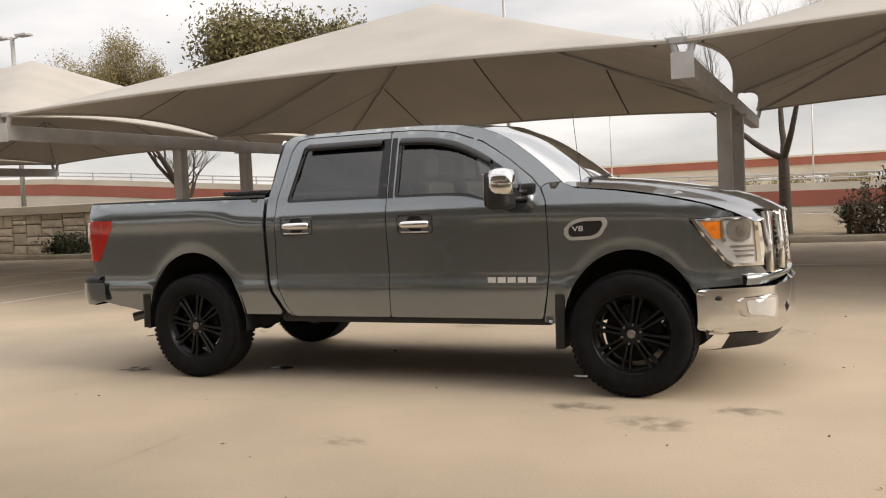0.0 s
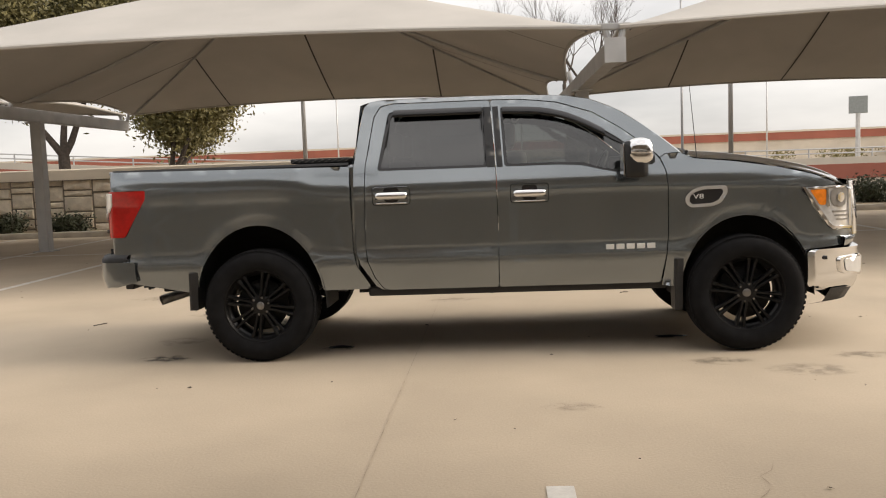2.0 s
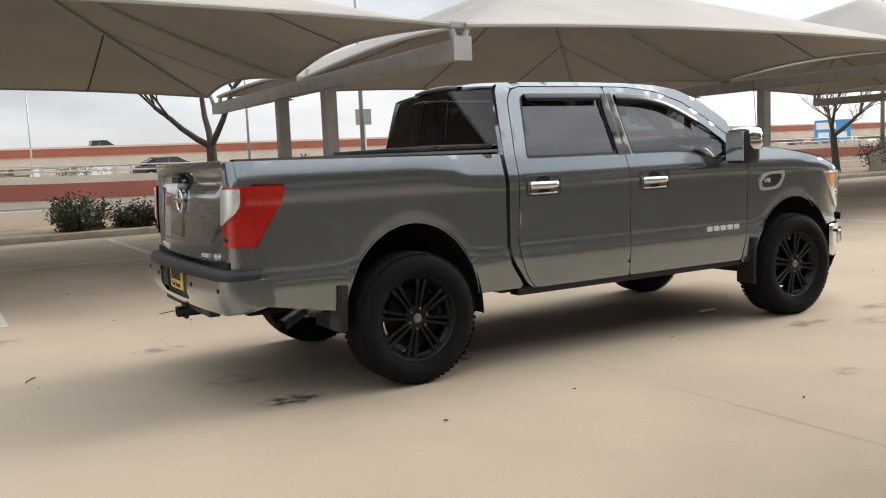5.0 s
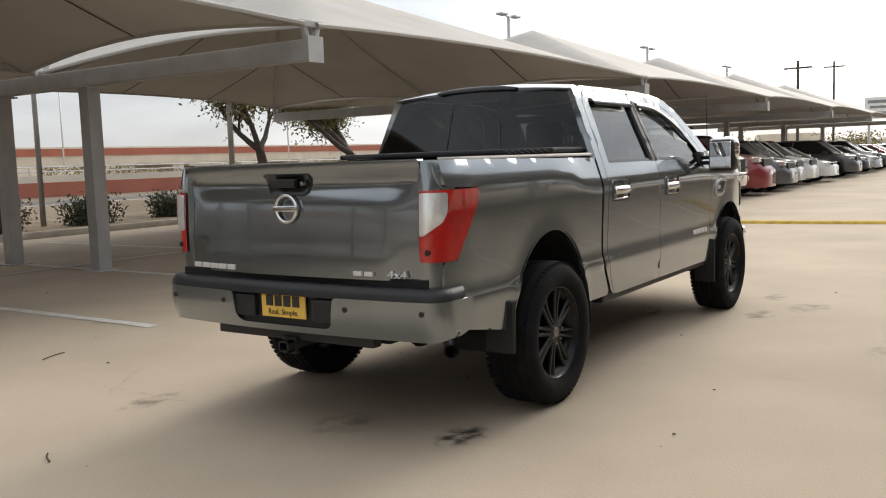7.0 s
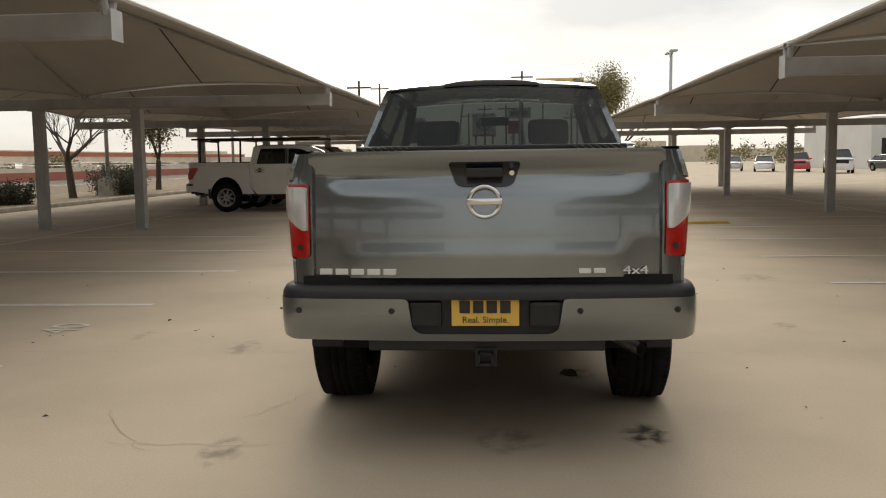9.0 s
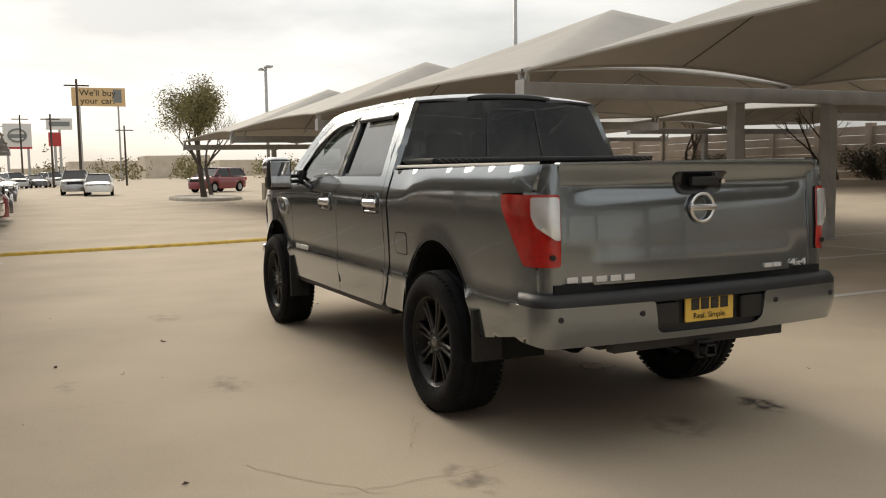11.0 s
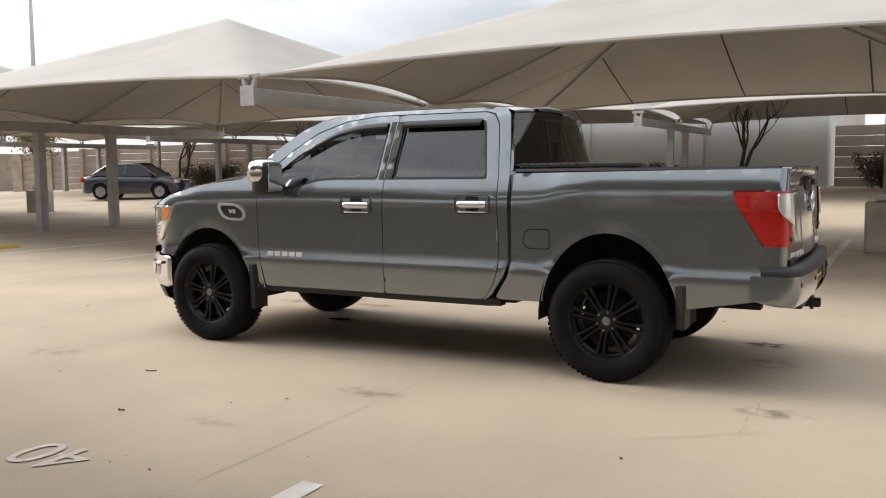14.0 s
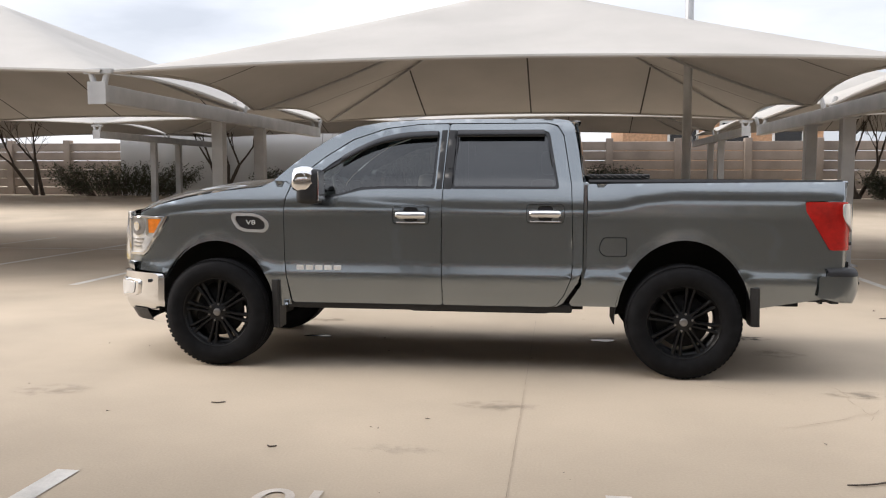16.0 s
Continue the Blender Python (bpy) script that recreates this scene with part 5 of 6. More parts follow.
def stain(x, y, rx, ry, strength):
    bm = bmesh.new()
    lay = bm.verts.layers.float.new("fade")
    c = bm.verts.new((x, y, 0.0045))
    c[lay] = strength
    rings = []
    for k, f in ((0.55, 0.8), (1.0, 0.0)):
        ring = []
        for i in range(18):
            t = 2 * math.pi * i / 18
            v = bm.verts.new((x + rx * k * math.cos(t) * rng.uniform(0.8, 1.15), y + ry * k * math.sin(t) * rng.uniform(0.8, 1.15), 0.0045))
            v[lay] = strength * f
            ring.append(v)
        rings.append(ring)
    for i in range(18):
        bm.faces.new((c, rings[0][i], rings[0][(i + 1) % 18]))
        bm.faces.new((rings[0][i], rings[1][i], rings[1][(i + 1) % 18], rings[0][(i + 1) % 18]))
    tagged(put_mesh("oil_stain", bm, M_STAIN), "dark oil stain on the concrete", "stain", kind="structure")


for a in ((-2.58, -0.8, 0.22, 0.14, 0.95), (-1.3, -0.58, 0.16, 0.10, 0.8), (1.5, -1.3, 0.25, 0.14, 0.45), (2.0, -1.6, 0.3, 0.2, 0.35), (2.5, -1.2, 0.25, 0.15, 0.35), (0.4, -2.4, 0.2, 0.1, 0.3), (-0.5, 1.9, 0.3, 0.15, 0.3),
          (-2.7, -0.1, 0.25, 0.2, 0.35), (1.33, -0.42, 0.16, 0.06, 0.7), (-2.9, 1.3, 0.25, 0.14, 0.4), (-4.0, 2.6, 0.3, 0.2, 0.25), (3.4, -3.0, 0.4, 0.25, 0.25), (2.6, 1.9, 0.3, 0.2, 0.25), (-1.2, 4.1, 0.2, 0.12, 0.25), (0.0, 2.9, 0.25, 0.1, 0.2)):
    stain(*a)
for x, y, ang, ln in ((-2.5, 3.08, 20, 0.26), (0.65, 2.94, -4, 0.05), (1.28, 2.07, 12, 0.09), (1.6, -4.4, 120, 0.2), (-3.9, 0.8, 60, 0.15), (-4.3, -2.2, 20, 0.12)):
    bm = bmesh.new()
    p = None
    for i in range(6):
        t = i / 5
        q = Vector((x + ln * t * math.cos(radians(ang)), y + ln * t * math.sin(radians(ang)) + 0.02 * math.sin(3 * t), 0.008))
        if p:
            tube(bm, p, q, 0.005, 0.004, 5)
        p = q
    tagged(put_mesh("twig", bm, M_BARK), "thin dry twig lying on the concrete", "twig")


# shallow puddles under the truck
M_WATER = mat("wet_patch", (0.05, 0.045, 0.04), 0.12, 0, 6, 0.2, spec=0.5)
for x, y, rx, ry in ((-1.27, -0.50, 0.12, 0.06), (1.34, -0.38, 0.13, 0.05)):
    bm = bmesh.new()
    bm.faces.new([bm.verts.new((x + rx * rng.uniform(0.75, 1.1) * math.cos(t), y + ry * rng.uniform(0.75, 1.1) * math.sin(t), 0.0065)) for t in np.linspace(0, 2 * math.pi, 20, False)])
    tagged(put_mesh("puddle", bm, M_WATER), "small shallow puddle under the truck", "puddle", kind="structure")

bits = random.Random(8)
bm = bmesh.new()
for _ in range(110):
    x, y, a, s = bits.uniform(-7, 5), bits.uniform(-7, 7.5), bits.uniform(0, 6.28), bits.uniform(0.006, 0.022)
    c, d = Vector((x, y, 0.007)), Vector((math.cos(a), math.sin(a), 0))
    e = Vector((-d.y, d.x, 0))
    bm.faces.new([bm.verts.new(p) for p in (c - d * s, c + e * s * 0.5 + Vector((0, 0, s * 0.4)), c + d * s, c - e * s * 0.5)])
tagged(put_mesh("leaf_litter", bm, M_BARK), "small dry leaf scraps scattered on the concrete", "leaves", kind="stuff")


# ---- trees and shrubs ----
def limb(bm, a, d, ln, r, depth, rnd, tips, up=0.12, split=(2, 3)):
    p, segs = Vector(a), 4
    for i in range(segs):
        d = (d + Vector((rnd.uniform(-1, 1), rnd.uniform(-1, 1), rnd.uniform(-0.6, 1))) * 0.16 + Vector((0, 0, up * 0.4))).normalized()
        q = p + d * ln / segs
        r1 = r * (1 - 0.4 * (i + 1) / segs)
        tube(bm, p, q, r * (1 - 0.4 * i / segs), r1, 7 if depth > 2 else (5 if depth > 0 else 3), False)
        p = q
        if depth < 3:
            tips.append((Vector(p), depth))
        if depth > 0 and i >= 1 and rnd.random() < 0.55:
            e = (d + Vector((rnd.uniform(-1, 1), rnd.uniform(-1, 1), rnd.uniform(-0.3, 0.8))) * 0.8).normalized()
            limb(bm, p, e, ln * rnd.uniform(0.45, 0.7), r1 * 0.6, depth - 1, rnd, tips, up, split)
    if depth > 0:
        for _ in range(rnd.randint(*split)):
            e = (d + Vector((rnd.uniform(-1, 1), rnd.uniform(-1, 1), rnd.uniform(-0.4, 0.7))) * 0.7).normalized()
            limb(bm, p, e, ln * rnd.uniform(0.55, 0.8), r1 * 0.68, depth - 1, rnd, tips, up, split)


def leaves(tips, per, spread, size, rnd):
    k = len(tips) * per
    base = np.repeat(np.array([t[0][:] for t in tips]), per, axis=0)
    g = np.random.RandomState(rnd.randint(0, 10 ** 6))
    c = base + g.normal(0, spread, (k, 3))
    a = g.normal(0, 1, (k, 3))
    a /= np.linalg.norm(a, axis=1)[:, None]
    b = np.cross(a, g.normal(0, 1, (k, 3)))
    b /= np.linalg.norm(b, axis=1)[:, None]
    s = size * g.uniform(0.6, 1.3, (k, 1))
    v = np.stack([c - a * s, c + b * s * 0.45, c + a * s, c - b * s * 0.45], 1).reshape(-1, 3)
    me = bpy.data.meshes.new("crown")
    me.from_pydata(v.tolist(), [], [(4 * i, 4 * i + 1, 4 * i + 2, 4 * i + 3) for i in range(k)])
    return me


def tree(x, y, h, seed, leafy, label, lean=0.0, trunk=0.14, depth=4, per=7, size=0.07, spread=0.28, stems=1, leaf=None, reach=0.24, flat=0.75, fork=0.28):
    rnd = random.Random(seed)
    th = thing("tree", label, "tree", pose(x, y, ground_z(x, y)))
    bm, tips = bmesh.new(), []
    for s in range(stems):
        d = Vector((lean + rnd.uniform(-0.1, 0.1) * stems * 1.6, rnd.uniform(-0.1, 0.1) * stems * 1.6, 1)).normalized()
        base = Vector((rnd.uniform(-0.1, 0.1) * (stems - 1), rnd.uniform(-0.1, 0.1) * (stems - 1), -0.05))
        top = base + d * h * fork
        tube(bm, base, base + d * 0.25, trunk * 1.35, trunk * 1.05, 9, False)
        tube(bm, base + d * 0.25, top, trunk * 1.05, trunk * 0.85, 9, False)
        for _ in range(3 if stems == 1 else 2):
            e = (d * 0.9 + Vector((rnd.uniform(-1, 1), rnd.uniform(-1, 1), rnd.uniform(0, 0.3))) * flat).normalized()
            limb(bm, top, e, h * reach, trunk * 0.6, depth, rnd, tips)
    part("trunk", bm, M_BARK, th, "rough grey-brown bark", True)
    if leafy:
        me = leaves(tips, per, spread, size, rnd)
        me.materials.append(leaf or M_LEAF)
        cr = new("crown", me)
        cr.parent = th
        tagged(cr, kind="stuff")
    return th


BARE = "bare winter tree with thin grey branches"
OAK = "live oak with small dull green leaves"
tree(-16.2, 16.6, 4.6, 3, False, BARE, trunk=0.12)
tree(-18.9, 20.0, 8.6, 31, True, "budding tree with thin branches and a few pale buds", per=9, size=0.035, spread=0.14, leaf=M_BUD)
tree(-12.4, 17.6, 8.0, 8, True, OAK, trunk=0.19, per=16, size=0.075, spread=0.34)
tree(2.0, 16.8, 5.6, 11, False, BARE, trunk=0.15, flat=2.4, reach=0.30, fork=0.36, depth=5)
tree(-9.6, 18.6, 5.2, 71, True, OAK, trunk=0.15, per=16, size=0.07, spread=0.34, flat=1.3, reach=0.27)
tree(14.2, 16.9, 6.0, 21, True, OAK, trunk=0.17, per=7, size=0.065, spread=0.34, lean=-0.1, flat=1.5, reach=0.27, fork=0.33)
tree(18.2, 16.9, 6.0, 5, True, OAK, trunk=0.19, per=9, size=0.065, spread=0.34, flat=1.5, reach=0.27, fork=0.3)
tree(27.3, 17.2, 5.6, 13, False, BARE, trunk=0.15, flat=1.3, fork=0.3)
tree(38.0, 18.0, 6.0, 9, True, OAK, per=9, size=0.08, spread=0.4, depth=3)
tree(40.5, -5.4, 4.6, 17, True, OAK, trunk=0.16, per=5, size=0.06, spread=0.25, flat=2.4, reach=0.33, fork=0.4)
tree(47.0, -7.0, 6.2, 23, False, BARE, trunk=0.12, depth=3)
for i, (x, y) in enumerate(((23.4, -31.2), (2.9, -30.6), (14.2, -31.0), (-13, -31.5), (34, -31.5))):
    tree(x, y, 5.8, 40 + i, False, "bare multi-stemmed crape myrtle by the wall", trunk=0.085, depth=3, stems=3)
tree(44, -30, 5.4, 61, True, OAK, per=8, size=0.09, spread=0.4, depth=3)


def shrub(x, y, rx, ry, h, seed, label="dark green clipped shrub", boxy=True):
    rnd = random.Random(seed)
    th = thing("shrub", label, "shrub", pose(x, y, ground_z(x, y)))
    bm = bmesh.new()
    tips = []
    for _ in range(int(30 + 60 * rx * ry)):
        p = Vector((rnd.uniform(-1, 1) * rx, rnd.uniform(-1, 1) * ry, 0))
        q = Vector((p.x * 1.0 + rnd.uniform(-0.1, 0.1), p.y + rnd.uniform(-0.1, 0.1), h * rnd.uniform(0.55, 0.97)))
        if not boxy:
            q.z *= 1 - 0.5 * min(1, (p.x / rx) ** 2 + (p.y / ry) ** 2)
        tube(bm, Vector((p.x * 0.6, p.y * 0.6, -0.02)), q, 0.012, 0.005, 4, False)
        for t in np.linspace(0.25, 1, 5):
            tips.append((Vector((p.x * 0.6, p.y * 0.6, 0)).lerp(q, float(t)), 0))
    part("stem", bm, M_BARK, th, kind="stuff")
    me = leaves(tips, 14, 0.10, 0.05, rnd)
    me.materials.append(M_SHRUB if boxy else M_TWIG)
    cr = new("leaves", me)
    cr.parent = th
    tagged(cr, kind="stuff")
    return th


def yucca(x, y, seed):
    rnd = random.Random(seed)
    bm = bmesh.new()
    for _ in range(70):
        a, e, ln = rnd.uniform(0, 2 * math.pi), rnd.uniform(0.15, 1.45), rnd.uniform(0.45, 0.75)
        d = Vector((math.cos(a) * math.cos(e), math.sin(a) * math.cos(e), math.sin(e)))
        s = d.cross(Vector((0, 0, 1))).normalized() * 0.022
        o = Vector((0, 0, 0.35))
        v = [bm.verts.new(p) for p in (o - s, o + s, o + d * ln * 0.5 + s, o + d * ln, o + d * ln * 0.5 - s)]
        bm.faces.new(v)
    tube(bm, (0, 0, 0), (0, 0, 0.4), 0.06, 0.05, 8)
    ob = put_mesh("yucca", bm, M_SHRUB)
    ob.matrix_basis = pose(x, y, 0)
    return tagged(ob, "spiky green yucca plant on the verge", "plant")


def kerb_y(x):
    return 14.75 + 0.035 * x if x < 4 else 14.89 + 0.02 * (x - 4)


# ---- the north verge: kerb, soil, stone wall, highway ----
rows = []
for x in np.arange(-60, 75, 1.5):
    y = kerb_y(x)
    rows.append([(x, y, 0.0), (x, y + 0.02, 0.13), (x, y + 0.05, 0.15), (x, y + 0.17, 0.15), (x, y + 0.18, 0.10)])
tagged(put_mesh("kerb", loft(bmesh.new(), rows), M_KERB, True), "low worn concrete kerb along the parking lot", "kerb", kind="structure")
rows = [[(x, kerb_y(x) + 0.17 + d, 0.12 + 0.03 * noise.noise((x * 0.7, d, 0)) - 0.012 * max(0, d - 2)) for d in (0, 0.8, 1.6, 2.6, 4, 6)] for x in np.arange(-60, 75, 0.8)]
tagged(put_mesh("verge", loft(bmesh.new(), rows), M_SOIL, True), "dry soil and thin brown grass behind the kerb", "ground", kind="structure")
for i, (x, y, rx, ry, h) in enumerate(((-19.9, 15.0, 0.7, 0.5, 0.7), (-17.6, 15.0, 0.45, 0.4, 0.6), (-12.9, 15.1, 0.4, 0.35, 0.55), (-11.2, 15.1, 0.4, 0.35, 0.5), (-1.4, 16.0, 0.55, 0.5, 0.85), (-0.2, 16.1, 0.45, 0.4, 0.6), (1.3, 16.1, 0.6, 0.5, 0.65),
                                       (7.1, 16.3, 0.6, 0.5, 0.75), (10.0, 16.5, 0.75, 0.5, 0.75), (4.2, 16.2, 0.9, 0.8, 1.7), (19.5, 16.7, 0.7, 0.5, 0.9), (22, 16.7, 0.9, 0.6, 0.9), (31, 16.9, 2.0, 0.7, 1.4))):
    shrub(x, y, rx, ry, h, 100 + i, boxy=i != 9, label="dark green clipped shrub on the verge" if i != 9 else "tall thin twiggy shrub on the verge")
for i, (x, y) in enumerate(((0.5, 15.9), (17.0, 16.2), (3.4, 16.0), (-6.8, 15.3))):
    yucca(x, y, 300 + i)

# limestone retaining wall to the west, block by block
WALL_X0, WALL_X1 = -46.0, -5.0
wall = thing("wall_north", "pale limestone block retaining wall with concrete cap", "wall", kind="structure")
def wall_y(x):
    return kerb_y(x) + 1.35
bm = bmesh.new()
loft(bm, [[(x, wall_y(x) + 0.10, 0), (x, wall_y(x) + 0.10, 1.46), (x, wall_y(x) + 0.5, 1.46), (x, wall_y(x) + 0.5, 0)] for x in (WALL_X0, WALL_X1)], True)
part("mortar_bed", bm, M_MORTAR, wall)
blocks = []
rw = random.Random(11)
x = WALL_X0
while x < WALL_X1 - 0.3:
    w = rw.uniform(0.55, 1.05)
    w = min(w, WALL_X1 - x)
    z = 0.0
    while z < 1.40:
        h = rw.choice((0.16, 0.28, 0.28, 0.42, 0.42))
        h = min(h, 1.46 - z)
        if 1.46 - z - h < 0.1:
            h = 1.46 - z
        if h > 0.2 and w > 0.8 and rw.random() < 0.4:
            c = rw.uniform(0.4, 0.6)
            blocks += [(x, x + w * c, z, z + h), (x + w * c, x + w, z, z + h)]
        else:
            blocks.append((x, x + w, z, z + h))
        z += h
    x += w


def block(bm, a, b, z0, z1):
    g, d = 0.010, rw.uniform(0.03, 0.075)
    v = []
    for px, pz in ((a + g, z0 + g), (b - g, z0 + g), (b - g, z1 - g), (a + g, z1 - g)):
        v.append(bm.verts.new((px, wall_y(px) + 0.12, pz)))
    mx, mz = (a + b) / 2, (z0 + z1) / 2
    f = []
    for px, pz in ((a + g, z0 + g), (b - g, z0 + g), (b - g, z1 - g), (a + g, z1 - g)):
        qx, qz = px + (mx - px) * 0.08, pz + (mz - pz) * 0.14
        f.append(bm.verts.new((qx, wall_y(qx) + 0.10 - d * rw.uniform(0.6, 1.1), qz)))
    c = bm.verts.new((mx, wall_y(mx) + 0.09 - d * 1.2, mz))
    for i in range(4):
        bm.faces.new((v[i], v[(i + 1) % 4], f[(i + 1) % 4], f[i]))
        bm.faces.new((f[i], f[(i + 1) % 4], c))


near = [b for b in blocks if b[0] > -23][:290]
rest = [b for b in blocks if b not in near]
bm = bmesh.new()
for b in rest:
    block(bm, *b)
part("far_blocks", bm, M_BLOCK, wall, kind="stuff")
rows = [[(x, wall_y(x) - 0.03, 1.46), (x, wall_y(x) - 0.03, 1.72), (x, wall_y(x) + 0.0, 1.75), (x, wall_y(x) + 0.55, 1.75), (x, wall_y(x) + 0.55, 1.46)] for x in (WALL_X0, WALL_X1)]
part("cap", loft(bmesh.new(), rows, True), M_CREAM, wall, "smooth cream concrete cap")

# highway walls and decks behind
def slab(name, label, pts, thick, z_of, material, category="wall"):
    """A long wall along pts with bottom and top heights from z_of(x)."""
    rows = []
    for x, y in pts:
        b, t = z_of(x)
        rows.append([(x, y, b), (x, y, t), (x, y + thick, t), (x, y + thick, b)])
    bm = loft(bmesh.new(), rows, True)
    return tagged(put_mesh(name, bm, material), label, category, kind="structure")


rise = curve([-90, -45, -28, -10, 5, 40, 140], [4.0, 3.1, 2.0, 0.9, 0.55, 0.5, 0.5])
ROAD_Y = 36.0
line = [(x, ROAD_Y + 0.02 * x) for x in range(-120, 200, 6)]
slab("frontage_wall", "cream concrete highway retaining wall", [(x, y - 0.05) for x, y in line], 0.5, lambda x: (-0.3, rise(x) - 0.28), M_CREAM)
slab("red_band", "brick-red painted band of the highway barrier", [(x, y - 0.08) for x, y in line], 0.5, lambda x: (rise(x) - 0.28, rise(x) + 0.42), M_REDWALL)
slab("barrier", "cream concrete highway barrier", [(x, y - 0.06) for x, y in line], 0.45, lambda x: (rise(x) + 0.42, rise(x) + 0.75), M_CREAM)
rail = thing("guard_rail", "steel guard rail along the highway", "guard rail")
bm = bmesh.new()
for x in range(-90, 120, 3):
    tube(bm, (x, ROAD_Y + 0.02 * x + 0.2, rise(x) + 0.7), (x, ROAD_Y + 0.02 * x + 0.2, rise(x) + 1.2), 0.04, 0.04, 5)
part("rail_post", bm, M_POLE, rail, kind="stuff")
bm = bmesh.new()
for x in range(-90, 120, 6):
    for dz in (0.95, 1.17):
        tube(bm, (x, ROAD_Y + 0.02 * x + 0.2, rise(x) + dz), (x + 6, ROAD_Y + 0.02 * (x + 6) + 0.2, rise(x + 6) + dz), 0.035, 0.035, 5)
part("rail", bm, M_POLE, rail, kind="stuff")
rows = [[(x, ROAD_Y + 0.02 * x + 0.4, rise(x) + 0.3), (x, ROAD_Y + 0.02 * x + 46, rise(x) * 0.4 + 0.5)] for x in range(-120, 200, 8)]
tagged(put_mesh("road", loft(bmesh.new(), rows), M_CREAM), "pale concrete highway lanes", "road", kind="structure")
rows = [[(x, 22.5 + 0.02 * x, 0.03), (x, ROAD_Y - 0.2 + 0.02 * x, 0.03)] for x in range(-120, 200, 8)]
tagged(put_mesh("frontage_road", loft(bmesh.new(), rows), M_ASPHALT), "grey frontage road beyond the verge", "road", kind="structure")
slab("frontage_kerb", "pale concrete roadside barrier", [(x, 22.0 + 0.02 * x) for x in range(-4, 200, 6)], 0.25, lambda x: (-0.1, 0.42), M_CREAM)
OVER_Y = 92.0
ov = [(x, OVER_Y - 0.06 * x) for x in range(-160, 260, 10)]
slab("overpass_deck", "cream concrete overpass deck", ov, 9.0, lambda x: (2.1, 3.2), M_CREAM, "overpass")
slab("overpass_red_band", "brick-red painted overpass parapet", [(x, y - 0.15) for x, y in ov], 0.5, lambda x: (3.2, 4.0), M_REDWALL, "overpass")
slab("overpass_parapet_top", "cream parapet coping", [(x, y - 0.2) for x, y in ov], 0.6, lambda x: (4.0, 4.2), M_CREAM, "overpass")
for x in range(-150, 260, 22):
    bm = bmesh.new()
    y = OVER_Y - 0.06 * x
    tube(bm, (x, y + 3, -0.5), (x, y + 3, 1.6), 0.8, 0.8, 14)
    box(bm, x - 0.9, x + 0.9, y + 0.4, y + 8, 1.5, 2.1, bevel=0.05)
    tagged(put_mesh("overpass_pier", bm, M_CREAM), "round concrete overpass pier with cross beam", "pier", group="overpass piers")


# ---- lamps and signs ----
def light_pole(x, y, h=7.8, base=True, heads=2, turn=0):
    th = thing("street_lamp", "galvanised parking-lot lamp on a concrete pedestal" if base else "thin galvanised road lamp pole", "street lamp", pose(x, y, 0, 0, 0, turn), group="lot lamps")
    z0 = 0.0
    if base:
        bm = bmesh.new()
        box(bm, -0.33, 0.33, -0.33, 0.33, 0.0, 0.85, bevel=0.04)
        part("pedestal", bm, M_KERB, th, "square concrete pedestal")
        part("base_cover", boxed(-0.17, 0.17, -0.17, 0.17, 0.85, 0.97, bevel=0.02), M_POLE, th)
        z0 = 0.9
    bm = bmesh.new()
    tube(bm, (0, 0, z0), (0, 0, h), 0.085 if base else 0.07, 0.075 if base else 0.04, 12)
    part("pole", bm, M_POLE, th, "", True)
    for s in ((-1, 1) if heads == 2 else (1,)):
        bm = bmesh.new()
        tube(bm, (0, 0, h - 0.08), (s * 0.35, 0, h), 0.03, 0.03, 6)
        part("arm", bm, M_POLE, th)
        part("lamp_head", boxed(min(s * 0.3, s * 0.85), max(s * 0.3, s * 0.85), -0.17, 0.17, h - 0.03, h + 0.06, bevel=0.02), M_POLE, th)
    return th


lp = light_pole(12.4, 16.8)
for x, y in ((-23.6, 16.6), (29.6, 16.8), (47, 16.8), (64, 16.8), (-3.2, -9.7), (33.5, -29.5)):
    copy_thing(lp, pose(x, y, ground_z(x, y)))
light_pole(24.3, -14.7, 9.6)
light_pole(37.6, -8.1, 6.5)
thin = light_pole(6.3, 17.0, 9.0, False, 1)
for x, y, k in ((-5.35, 17.4, 0.9), (8.5, 34, 1.0), (-12, 60, 1), (2, 62, 1), (20, 60, 1), (34, 58, 1), (50, 50, 1)):
    copy_thing(thin, pose(x, y, 0, 0, 0, 40))


def sign(name, label, c, w, h, yaw, face, z_legs, legs=2, blocks=(), text="", text_mat=None, text_size=1.0):
    """A board on posts; blocks are plain shapes on its face: (u0, u1, v0, v1, material) in parts of its width and height."""
    th = thing(name, label, "sign", pose(*c, 0, 0, yaw))
    part("board", boxed(-w / 2, w / 2, 0.0, 0.35, -h / 2, h / 2, bevel=0.03), face, th)
    for u0, u1, v0, v1, mt in blocks:
        part("sign_shape", boxed(u0 * w, u1 * w, -0.03, 0.0, v0 * h, v1 * h, bevel=0.01), mt, th)
    for k in range(legs):
        x = 0 if legs == 1 else (-0.36 + 0.72 * k / (legs - 1)) * w
        bm = bmesh.new()
        tube(bm, (x, 0.2, -h / 2), (x, 0.2, z_legs - c[2]), 0.16, 0.18, 8)
        part("sign_post", bm, M_POLE, th)
    for i, row in enumerate(text.split("|")) if text else ():
        lettering(row, text_size, 0.02, text_mat, th, Matrix.Translation((-0.02 * w, -0.04, h * 0.2 - i * h * 0.42)) @ pose(0, 0, 0, 90, 0, 0))
    return th


